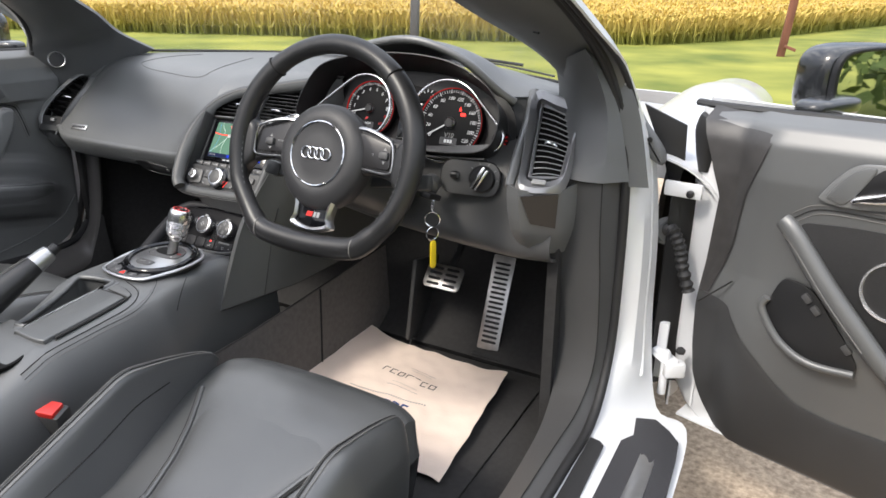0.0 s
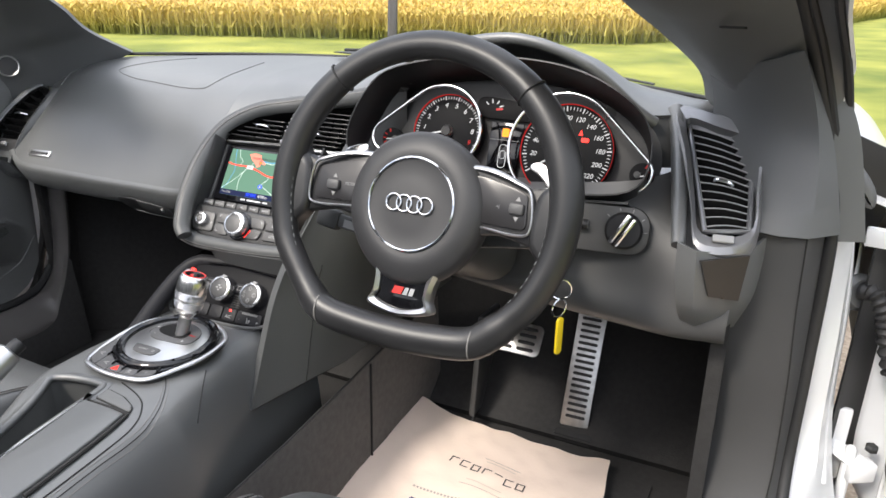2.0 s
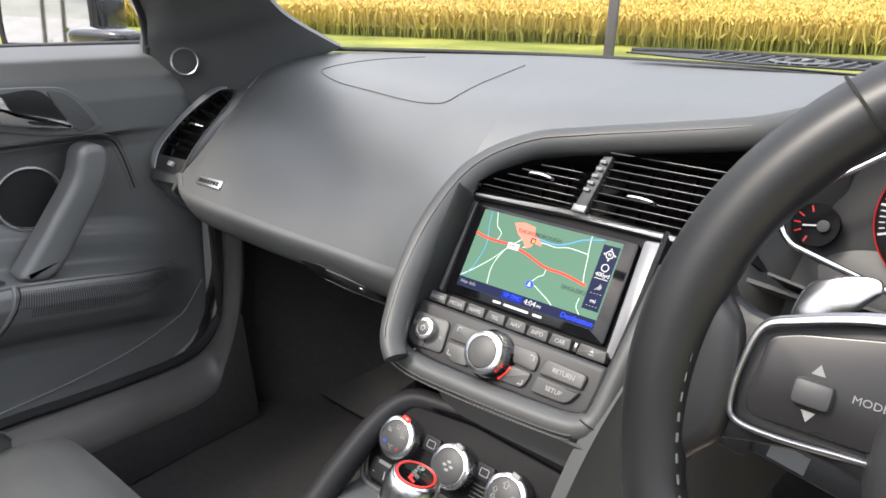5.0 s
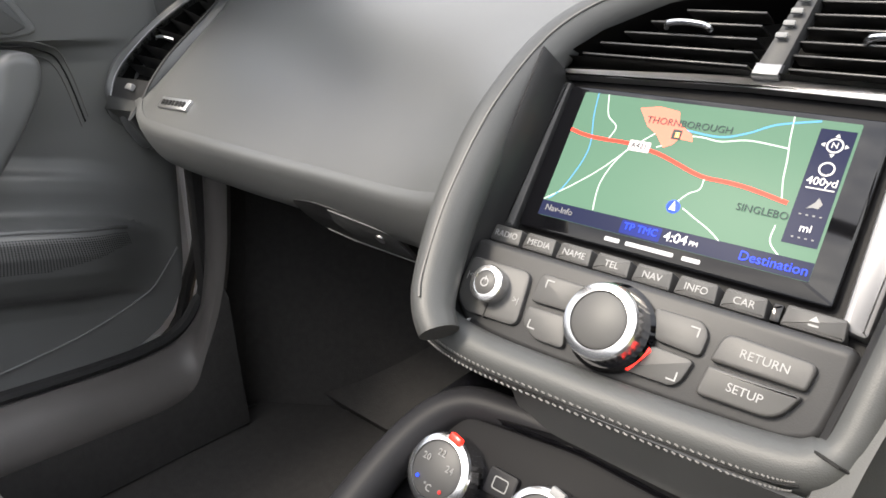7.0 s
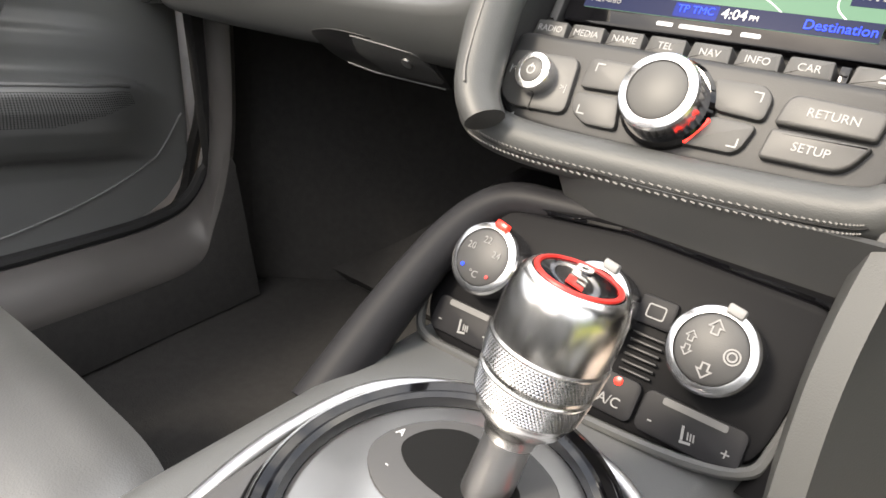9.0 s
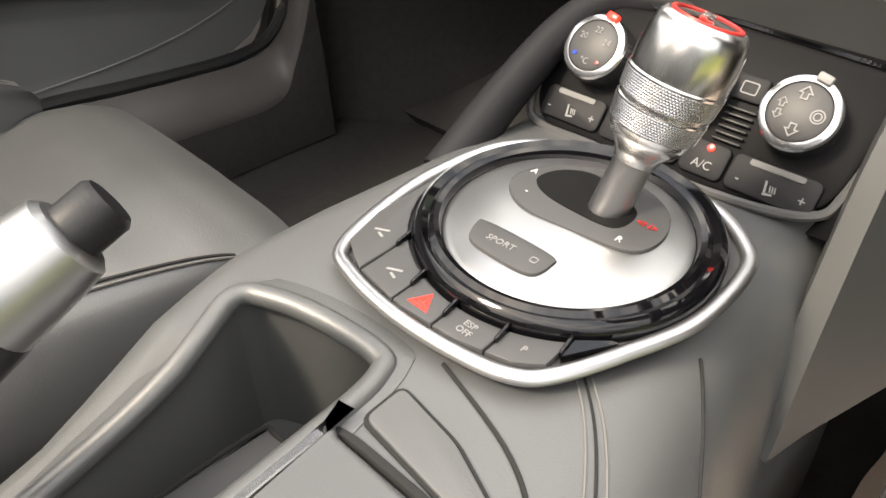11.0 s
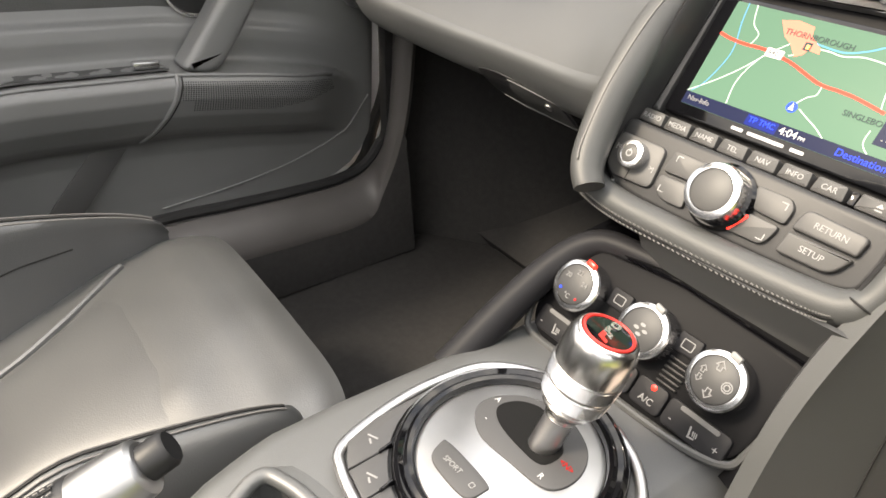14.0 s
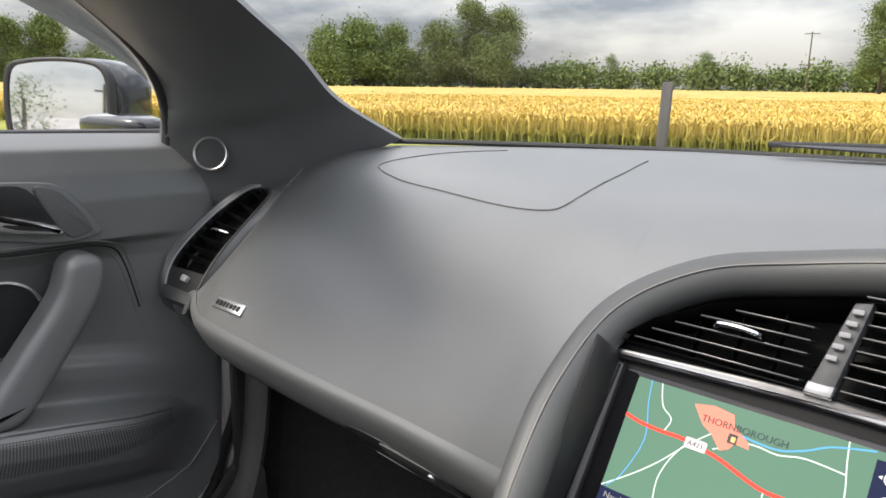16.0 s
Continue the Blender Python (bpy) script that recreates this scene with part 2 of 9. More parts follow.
def clear_glass(name, tint=(1, 1, 1), gloss=1.0):
    mat = bpy.data.materials.new(name)
    mat.use_nodes = True
    nodes, links = mat.node_tree.nodes, mat.node_tree.links
    nodes.remove(nodes["Principled BSDF"])
    seen = nodes.new("ShaderNodeBsdfTransparent")
    seen.inputs["Color"].default_value = (*tint, 1)
    shine = nodes.new("ShaderNodeBsdfGlossy")
    shine.inputs["Roughness"].default_value = 0.02
    edge = nodes.new("ShaderNodeLayerWeight")
    steep = nodes.new("ShaderNodeMath")
    steep.operation, steep.inputs[1].default_value = "POWER", 5.0
    scaled = nodes.new("ShaderNodeMapRange")
    scaled.inputs["To Min"].default_value, scaled.inputs["To Max"].default_value = 0.012, 0.35 * gloss
    mix = nodes.new("ShaderNodeMixShader")
    links.new(edge.outputs["Facing"], steep.inputs[0])
    links.new(steep.outputs["Value"], scaled.inputs["Value"])
    links.new(scaled.outputs["Result"], mix.inputs["Fac"])
    links.new(seen.outputs["BSDF"], mix.inputs[1])
    links.new(shine.outputs["BSDF"], mix.inputs[2])
    links.new(mix.outputs["Shader"], nodes["Material Output"].inputs["Surface"])
    return mat


GROOVE = surface("fine_groove", (0.105, 0.105, 0.105), 0.7)
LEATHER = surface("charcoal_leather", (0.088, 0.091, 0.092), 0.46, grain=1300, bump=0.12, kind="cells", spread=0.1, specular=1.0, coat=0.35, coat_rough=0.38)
ROLL = surface("dark_leather_edge", (0.066, 0.068, 0.068), 0.48, grain=1300, bump=0.12, kind="cells", spread=0.1, specular=0.5)
SEAT_LEATHER = surface("smooth_black_leather", (0.062, 0.064, 0.065), 0.38, grain=700, bump=0.2, kind="cells", spread=0.16, specular=1.0, coat=0.35, coat_rough=0.33)
WHEEL_LEATHER = surface("worn_black_leather", (0.018, 0.018, 0.019), 0.37, grain=1500, bump=0.05, kind="cells", spread=0.2, size=14)
PLASTIC = surface("black_plastic", (0.046, 0.047, 0.048), 0.46, grain=1300, bump=0.2, spread=0.08)
TRIM = surface("dark_grey_trim", (0.112, 0.115, 0.117), 0.44, grain=1000, bump=0.2, spread=0.1)
DARK = surface("deep_black_plastic", (0.010, 0.010, 0.011), 0.45, grain=900, bump=0.1)
BUTTON = surface("button_rubber", (0.060, 0.060, 0.062), 0.5, grain=1500, bump=0.1, spread=0.06)
GLOSS = surface("piano_black", (0.004, 0.004, 0.005), 0.05, spread=0.05, specular=0.5)
ALUMINIUM = surface("satin_aluminium", (0.56, 0.56, 0.57), 0.35, metal=1.0, spread=0.05, size=30)
BRUSHED = surface("brushed_aluminium", (0.46, 0.46, 0.46), 0.36, metal=1.0, spread=0.06, size=40, grain=500, bump=0.05)
CHROME = surface("chrome", (0.82, 0.83, 0.85), 0.09, metal=1.0, spread=0.03)
BRIGHT = surface("polished_aluminium", (0.74, 0.74, 0.75), 0.22, metal=1.0, spread=0.05, size=30)
STEEL = surface("worn_steel", (0.55, 0.54, 0.53), 0.34, metal=1.0, spread=0.18, size=60, grain=700, bump=0.1)
SILVER_PAINT = surface("silver_paint", (0.27, 0.27, 0.28), 0.38, metal=0.55, spread=0.06)
WHITE_PAINT = surface("white_car_paint", (0.68, 0.69, 0.71), 0.32, coat=0.6, spread=0.04, size=9)
CARPET = surface("black_carpet", (0.038, 0.037, 0.037), 0.95, grain=420, bump=0.9, spread=0.12, size=90, specular=0.15)
CARPET_GREY = surface("dusty_grey_carpet", (0.115, 0.108, 0.104), 0.95, grain=420, bump=0.9, spread=0.12, size=90, specular=0.15)
RUBBER = surface("black_rubber", (0.018, 0.018, 0.019), 0.6, grain=200, bump=0.1)
STITCH = surface("grey_thread", (0.16, 0.155, 0.15), 0.7)
SEAM = surface("dark_seam", (0.012, 0.012, 0.012), 0.8)
PAPER = surface("cream_paper", (0.74, 0.61, 0.52), 0.75, grain=120, bump=0.5, spread=0.05, size=7)
INK = surface("black_ink", (0.02, 0.02, 0.025), 0.7)
INK_BLUE = surface("blue_ink", (0.02, 0.05, 0.17), 0.7)
INK_PALE = surface("pale_ink", (0.55, 0.48, 0.42), 0.7)
INK_GREY = surface("grey_ink", (0.33, 0.30, 0.28), 0.7)
MARK = glow("lit_white_mark", (0.85, 0.86, 0.88), 0.25)
MARK_DIM = surface("pale_print", (0.25, 0.25, 0.25), 0.6)
RED_LIT = glow("lit_red", (1.0, 0.03, 0.02), 1.1)
RED_DIM = glow("dim_red", (0.75, 0.03, 0.03), 0.22)
RED_PLASTIC = surface("red_plastic", (0.55, 0.03, 0.025), 0.35)
ORANGE_LIT = glow("lit_orange", (1.0, 0.26, 0.01), 0.8)
YELLOW = surface("yellow_plastic", (0.85, 0.62, 0.02), 0.4)
POD_GLOSS = surface("smooth_dark_plastic", (0.020, 0.019, 0.020), 0.28, spread=0.1)
GLASS = clear_glass("clear_glass")
MIRROR = surface("mirror_silver", (0.86, 0.88, 0.88), 0.02, metal=1.0, spread=0.01)
# ---- outside: ground, field, trees ----
def grown(name, low, high, rough=0.8, by_height=None, size=3.0, spread=0.25):
    """Leaves and stalks: a colour for each piece, and for stalks from green feet to ripe tops."""
    mat = bpy.data.materials.new(name)
    mat.use_nodes = True
    nodes, links = mat.node_tree.nodes, mat.node_tree.links
    skin = nodes["Principled BSDF"]
    skin.inputs["Roughness"].default_value, skin.inputs["Specular IOR Level"].default_value = rough, 0.2
    piece = nodes.new("ShaderNodeNewGeometry")
    ramp = nodes.new("ShaderNodeValToRGB")
    ramp.color_ramp.elements[0].color, ramp.color_ramp.elements[1].color = (*low, 1), (*high, 1)
    if by_height:
        where = nodes.new("ShaderNodeTexCoord")
        split = nodes.new("ShaderNodeSeparateXYZ")
        span = nodes.new("ShaderNodeMapRange")
        span.inputs["From Min"].default_value, span.inputs["From Max"].default_value = by_height
        links.new(where.outputs["Object"], split.inputs["Vector"])
        links.new(split.outputs["Z"], span.inputs["Value"])
        links.new(span.outputs["Result"], ramp.inputs["Fac"])
    else:
        links.new(piece.outputs["Random Per Island"], ramp.inputs["Fac"])
    tint = nodes.new("ShaderNodeHueSaturation")
    vary = nodes.new("ShaderNodeMapRange")
    vary.inputs["To Min"].default_value, vary.inputs["To Max"].default_value = 1 - spread, 1 + spread
    links.new(piece.outputs["Random Per Island"], vary.inputs["Value"])
    links.new(vary.outputs["Result"], tint.inputs["Value"])
    links.new(ramp.outputs["Color"], tint.inputs["Color"])
    links.new(tint.outputs["Color"], skin.inputs["Base Color"])
    return mat


GRASS = surface("mown_grass", (0.135, 0.175, 0.034), 0.9, spread=0.22, size=0.9, detail=10, grain=60, bump=0.8, second=(0.25, 0.25, 0.055), specular=0.2)
GRAVEL = surface("sandy_gravel", (0.36, 0.28, 0.21), 0.9, spread=0.25, size=90, detail=8, grain=160, bump=1.0, second=(0.46, 0.37, 0.28), specular=0.2)
WHEAT = grown("ripe_wheat", (0.22, 0.24, 0.055), (0.52, 0.385, 0.108), by_height=(0.02, 0.36), spread=0.18)
# canopy colour lowered to hold the shade that ears cast on each other
WHEAT_TOP = surface("shaded_wheat_canopy", (0.37, 0.25, 0.070), 0.9, spread=0.15, size=0.5, detail=12, grain=14, bump=1.0, second=(0.46, 0.34, 0.12), specular=0.1)
LEAF = grown("summer_leaves", (0.078, 0.120, 0.034), (0.165, 0.215, 0.075))
LEAF_PALE = grown("pale_leaves", (0.085, 0.120, 0.045), (0.17, 0.205, 0.085))
BARK = surface("grey_bark", (0.09, 0.075, 0.06), 0.9, spread=0.3, size=3, grain=12, bump=0.8)
WOOD_GREY = surface("weathered_post", (0.085, 0.082, 0.085), 0.85, spread=0.25, size=18, grain=90, bump=0.7, stretch=(1, 1, 0.15))
WOOD_RED = surface("reddish_post", (0.19, 0.075, 0.05), 0.8, spread=0.3, size=12, grain=60, bump=0.6, stretch=(1, 1, 0.2))
BARN_WALL = surface("red_brick_far", (0.16, 0.075, 0.05), 0.9, spread=0.25, size=2.0, grain=8, bump=0.3)
BARN_ROOF = surface("grey_roof_sheet", (0.26, 0.24, 0.24), 0.7, spread=0.2, size=0.6, grain=6, bump=0.3)

ground = single("ground", sheet(lambda u, v: (-900 + 1800 * u, -900 + 1800 * v, 0.0), 24, 24), GRASS, "mown green lawn with worn pale patches running to the field", "ground", kind="structure", at=(0, 0, 0))


def drive_at(u, v):
    y = -70 + 73.5 * v
    half = 3.2 + 0.25 * math.sin(3 * y)
    return (-1.0 + (2 * u - 1) * half + 0.22 * min(y + 4, 0), y + (0.4 * math.sin(5 * u) if v == 1 else 0), 0.006)


single("driveway", sheet(drive_at, 12, 60), GRAVEL, "sandy gravel driveway under the parked car", "driveway", kind="structure", at=(0, 0, 0))

# the field's edge, from the passenger side round to the far right
EDGE = [(-90.0, -16.0), (-40, -2.5), (-20, 4.0), (-10, 7.7), (-4, 9.9), (-1.5, 10.9), (-0.3, 13.0), (2.0, 19.6), (3.2, 24.0), (8, 42), (22, 95), (40, 150)]


def edge_y(x):
    for (x0, y0), (x1, y1) in zip(EDGE, EDGE[1:]):
        if x <= x1:
            return y0 + (y1 - y0) * (x - x0) / (x1 - x0)
    return EDGE[-1][1]


def canopy_at(u, v):
    x = -170 + 210 * u
    y0 = edge_y(x) + 0.4
    y = y0 + max(0.0, 172 - y0) * v ** 2.2
    return (x, y, 0.405 + 0.04 * noise.noise((x * 0.6, y * 0.6, 0)) + 0.03 * noise.noise((x * 0.1, y * 0.1, 3)))


def stalks(count, seed):
    """Wheat: a stem, a leaf and a nodding ear each, thick at the field's edge and thinner behind it."""
    rng = np.random.default_rng(seed)
    verts, faces = [], []
    made = 0
    while made < count:
        far = rng.random()
        x = rng.uniform(-26, 7) if far < 0.93 else rng.uniform(-60, 16)
        y = edge_y(x) + (rng.random() ** 2.2) * (26 if far < 0.93 else 40) + rng.normal(0, 0.12)
        h = rng.uniform(0.37, 0.455)
        a = rng.uniform(0, math.pi)
        lean, way = rng.uniform(0.0, 0.12), rng.uniform(0, 2 * math.pi)
        dist = math.hypot(x, y)
        w = 0.0022 + 0.00036 * dist
        ca, sa = math.cos(a) * w, math.sin(a) * w
        tx, ty = x + lean * math.cos(way), y + lean * math.sin(way)
        n = len(verts)
        verts += [(x - ca, y - sa, 0), (x + ca, y + sa, 0), (tx + ca, ty + sa, h * 0.88), (tx - ca, ty - sa, h * 0.88)]
        faces.append((n, n + 1, n + 2, n + 3))
        ex, ey = tx + 0.04 * math.cos(way), ty + 0.04 * math.sin(way)
        verts += [(tx - 2.6 * ca, ty - 2.6 * sa, h * 0.9), (tx + 2.6 * ca, ty + 2.6 * sa, h * 0.9), (ex + 1.6 * ca, ey + 1.6 * sa, h * 1.02), (ex - 1.6 * ca, ey - 1.6 * sa, h * 1.02)]
        faces.append((n + 4, n + 5, n + 6, n + 7))
        lx, ly = x + 0.18 * math.cos(way + 2), y + 0.18 * math.sin(way + 2)
        verts += [(x - 2 * ca, y - 2 * sa, h * 0.35), (x + 2 * ca, y + 2 * sa, h * 0.35), (lx, ly, h * 0.72)]
        faces.append((n + 8, n + 9, n + 10))
        made += 1
    me = bpy.data.meshes.new("stalks")
    me.from_pydata(verts, [], faces)
    me.materials.append(WHEAT)
    return me


field = thing("wheat_field", (0, 10, 0), "ripe golden wheat field, green at the foot of its edge", "wheat field", kind="stuff")
part("canopy", sheet(canopy_at, 150, 60), WHEAT_TOP, field)
ears = new("stalks", stalks(95000, 4))
ears.parent, ears.location = field, (0, -10, 0)
tagged(ears, kind="stuff")


def leaf_cloud(blobs, count, size, seed):
    """Many small bent leaves through the shells of the given blobs."""
    rng = np.random.default_rng(seed)
    verts, faces = [], []
    weight = np.array([b[3] ** 2 for b in blobs])
    weight = weight / weight.sum()
    for k in rng.choice(len(blobs), count, p=weight):
        cx, cy, cz, r = blobs[k]
        d = rng.normal(size=3)
        q = np.array([cx, cy, cz]) + d * r * 0.52 * np.array([1, 1, 0.85])
        d /= np.linalg.norm(d)
        s = size * rng.uniform(0.5, 1.3)
        a, b = rng.normal(size=3), rng.normal(size=3)
        a = a / np.linalg.norm(a) * s
        b = b / np.linalg.norm(b) * s * 0.7
        n = len(verts)
        verts += [tuple(q - a), tuple(q + b), tuple(q + a), tuple(q - b + d * s * 0.3)]
        faces.append((n, n + 1, n + 2, n + 3))
    me = bpy.data.meshes.new("crown")
    me.from_pydata(verts, [], faces)
    return me


def tree(at, height, width, seed, leaves, label, bare=0.2, count=2600):
    rng = random.Random(seed)
    ob = thing("tree", at, label, "tree", "trees along the far hedge")
    x, y, z = at
    trunk = [tube(spline([(x, y, z), (x + 0.1 * width * rng.uniform(-0.3, 0.3), y, z + height * 0.35), (x + 0.1 * width * rng.uniform(-0.5, 0.5), y, z + height * 0.8)], 4), [height * 0.022 * (1 - 0.09 * k) for k in range(9)], 8)]
    blobs = []
    for k in range(36):
        a, f = rng.uniform(0, 6.283), rng.uniform(bare, 0.92)
        spread = width * 0.5 * math.sin(math.pi * min(0.96, 0.25 + 0.72 * f)) * rng.uniform(0.35, 0.8)
        c = (x + spread * math.cos(a), y + spread * math.sin(a), z + height * f)
        blobs.append((*c, width * rng.uniform(0.10, 0.22)))
        if k < 7:
            trunk.append(tube(spline([(x, y, z + height * f * 0.55), ((x + c[0]) / 2, (y + c[1]) / 2, z + height * f * 0.8), c], 3), [height * 0.008] * 3 + [height * 0.006] * 2 + [height * 0.003] * 2, 6))
    part("trunk", merge(*trunk), BARK, ob)
    me = leaf_cloud([(a - x, b - y, c - z, r) for a, b, c, r in blobs], count, width * 0.017, seed)
    me.materials.append(leaves)
    crown = new("crown", me)
    crown.parent = ob
    return ob


def far_at(bearing, dist):
    """A place at so many degrees left of straight ahead."""
    return (-dist * math.sin(radians(bearing)), dist * math.cos(radians(bearing)), 0.0)


for bearing, dist, height, width, leaves, seed in (
        (52.0, 165, 13.5, 15, LEAF, 1), (49.5, 168, 14.5, 16, LEAF, 2), (46.8, 170, 14.0, 12, LEAF, 3), (43.8, 170, 15.5, 14, LEAF_PALE, 4), (41.0, 168, 20.0, 12, LEAF_PALE, 5),
        (38.6, 166, 18.0, 13, LEAF_PALE, 6), (30.2, 172, 8.6, 5, LEAF, 7), (23.4, 172, 8.8, 6, LEAF, 8), (12.0, 120, 13.5, 9, LEAF, 9), (8.0, 120, 14.0, 11, LEAF, 10),
        (77.0, 150, 14.0, 11, LEAF, 11), (74.3, 150, 11.5, 9, LEAF, 12), (72.0, 152, 12.5, 10, LEAF, 13), (68.9, 160, 8.8, 8, LEAF_PALE, 14), (66.0, 160, 7.8, 7, LEAF_PALE, 15), (80, 150, 13.0, 11, LEAF, 16)):
    tree(far_at(bearing, dist), height, width, seed, leaves, "tall leafy tree in full summer green at the field's far edge" if height > 10 else "small rounded leafy tree in the far hedge", count=24000 if height > 10 else 9000)


def hedge(name, line, height, depth, count, size, seed, label):
    rng = random.Random(seed)
    blobs = []
    for (x0, y0), (x1, y1) in zip(line, line[1:]):
        n = max(2, int(math.hypot(x1 - x0, y1 - y0) / (height * 0.45)))
        for k in range(n):
            f = (k + rng.random()) / n
            r = height * rng.uniform(0.36, 0.56)
            blobs.append((x0 + (x1 - x0) * f + rng.uniform(-depth, depth) * 0.3, y0 + (y1 - y0) * f + rng.uniform(-depth, depth) * 0.3, r * 0.95, r))
    me = leaf_cloud(blobs, count, size, seed)
    me.materials.append(LEAF)
    return tagged(new(name, me), label, "hedge", kind="stuff")


hedge("far_hedge", [far_at(a, 172)[:2] for a in (82, 72, 62, 53, 44, 36, 28, 20, 12, 4, -8, -20)], 6.4, 2.0, 120000, 0.36, 21, "long dark green hedge along the field's far side")
hedge("side_hedge", [(6.6, 5.0), (6.0, 0.5), (6.2, -4.0), (7.0, -12.0), (8, -22)], 2.6, 1.0, 26000, 0.075, 22, "dense leafy bushes beside the driveway")
hedge("roadside_hedge", [(-1.0, -13), (-4.6, -30), (-9.4, -50)], 1.35, 0.8, 9000, 0.12, 23, "clipped green hedge along the driveway")

# posts
single("fence_post", moved(rbox(0.078, 0.078, 1.0, 0.012), pose(-2.42, 4.88, 0.43, 0, 1.5, 20)), WOOD_GREY, "weathered grey wooden post standing before the field", "post")
single("stake", merge(moved(rbox(0.10, 0.10, 1.75, 0.01), pose(0.45, 10.2, 0.85, 0, 4.0, 10)), moved(rbox(0.16, 0.03, 0.04, 0.004), pose(0.50, 10.13, 0.12, 0, 20, 10))), WOOD_RED, "reddish wooden post leaning slightly on the lawn", "post")
pole_at = far_at(16.5, 150)
pole = thing("utility_pole", pole_at, "tall wooden utility pole with a crossbar above the hedge", "utility pole")
part("mast", tube([(pole_at[0], pole_at[1], 0), (pole_at[0], pole_at[1], 11.3)], [0.16, 0.11], 8), BARK, pole)
part("crossbar", moved(rbox(2.6, 0.14, 0.14, 0.02), pose(pole_at[0], pole_at[1], 10.9)), BARK, pole)

# barn and poles behind the car, which the wing mirror shows
barn = thing("barn", (-12, -66, 0), "long low brick barn with a grey pitched roof", "barn")
part("wall", moved(rbox(17, 8, 2.8, 0.02), pose(-12, -66, 1.4, 0, 0, 12)), BARN_WALL, barn)
roof = bmesh.new()
pts = [(-9, -4.6, 2.7), (9, -4.6, 2.7), (9, 0, 4.9), (-9, 0, 4.9), (-9, 4.6, 2.7), (9, 4.6, 2.7)]
vs = [roof.verts.new(q) for q in pts]
roof.faces.new((vs[0], vs[1], vs[2], vs[3]))
roof.faces.new((vs[3], vs[2], vs[5], vs[4]))
roof.faces.new((vs[0], vs[3], vs[4]))
roof.faces.new((vs[1], vs[5], vs[2]))
roof.faces.new((vs[0], vs[4], vs[5], vs[1]))
part("roof", moved(roof, pose(-12, -66, 0, 0, 0, 12)), BARN_ROOF, barn)
for k in range(2):
    part("barn_door", moved(rbox(2.6, 0.12, 2.3, 0.02), pose(-12 + 3.4 * k, -61.9 + 0.7 * k, 1.15, 0, 0, 12)), DARK, barn, "dark open barn doorway")
for px in (-6.6, -7.6):
    mast = thing("telegraph_pole", (px, -44, 0), "plain wooden telegraph pole beside the driveway", "utility pole", "poles behind the car")
    part("mast", tube([(px, -44, 0), (px, -44, 5.6)], 0.11, 8), BARK, mast)
    part("crossbar", moved(rbox(1.1, 0.1, 0.1, 0.01), pose(px, -44, 5.2)), BARK, mast)
tree((-15, -58, 0), 7.5, 6, 31, LEAF, "leafy tree beside the barn", count=1500)
# ---- the car's shell ----
def flip(pts, s):
    return [(s * x, y, z) for x, y, z in pts]


GLASS_EDGE = [(0.385, -0.26, 1.165), (0.445, -0.09, 1.065), (0.52, 0.10, 0.965), (0.565, 0.205, 0.915), (0.605, 0.29, 0.865), (0.61, 0.40, 0.812)]
DOOR_EDGE = [(0.57, -0.33, 1.18), (0.655, -0.12, 1.06), (0.70, 0.04, 0.965), (0.738, 0.135, 0.89), (0.776, 0.150, 0.815), (0.806, 0.150, 0.69)]
OPENING = [(0.585, -0.33, 1.19), (0.665, -0.12, 1.07), (0.712, 0.04, 0.975), (0.745, 0.135, 0.895), (0.776, 0.165, 0.80), (0.797, 0.162, 0.70), (0.804, 0.162, 0.50), (0.806, 0.145, 0.36), (0.808, 0.06, 0.275), (0.808, -0.10, 0.275), (0.808, -0.45, 0.285), (0.808, -0.92, 0.285)]
OUTSIDE = [(0.640, -0.33, 1.145), (0.735, -0.10, 1.015), (0.760, 0.04, 0.945), (0.784, 0.15, 0.880), (0.800, 0.215, 0.805), (0.824, 0.250, 0.72), (0.846, 0.243, 0.59), (0.859, 0.236, 0.40), (0.895, 0.185, 0.264), (0.966, 0.11, 0.258), (0.972, -0.45, 0.262), (0.972, -0.92, 0.262)]
KICK = [(0.700, 0.115, 0.70), (0.700, 0.130, 0.60), (0.700, 0.140, 0.50), (0.703, 0.150, 0.36), (0.712, 0.10, 0.262), (0.722, -0.06, 0.235), (0.725, -0.45, 0.23), (0.725, -0.92, 0.23)]
BULGE = [(0.770, 0.115, 0.70), (0.775, 0.115, 0.60), (0.783, 0.118, 0.50), (0.788, 0.115, 0.37), (0.782, 0.06, 0.298), (0.780, -0.07, 0.292), (0.780, -0.45, 0.298), (0.780, -0.92, 0.298)]


def between(a, b, k):
    return [Vector(p) * (1 - k) + Vector(q) * k for p, q in zip(a, b)]


def screen_at(u, v):
    c = 2 * u - 1
    x0, x1 = 0.650 * c, 0.41 * c
    low = Vector((x0, 0.665 - 0.58 * x0 ** 2, 0.797))
    high = Vector((x1, -0.205 - 0.16 * x1 ** 2, 1.185 - 0.02 * c * c))
    return low.lerp(high, v) + Vector((0, 0.035, 0.03)) * math.sin(math.pi * v)


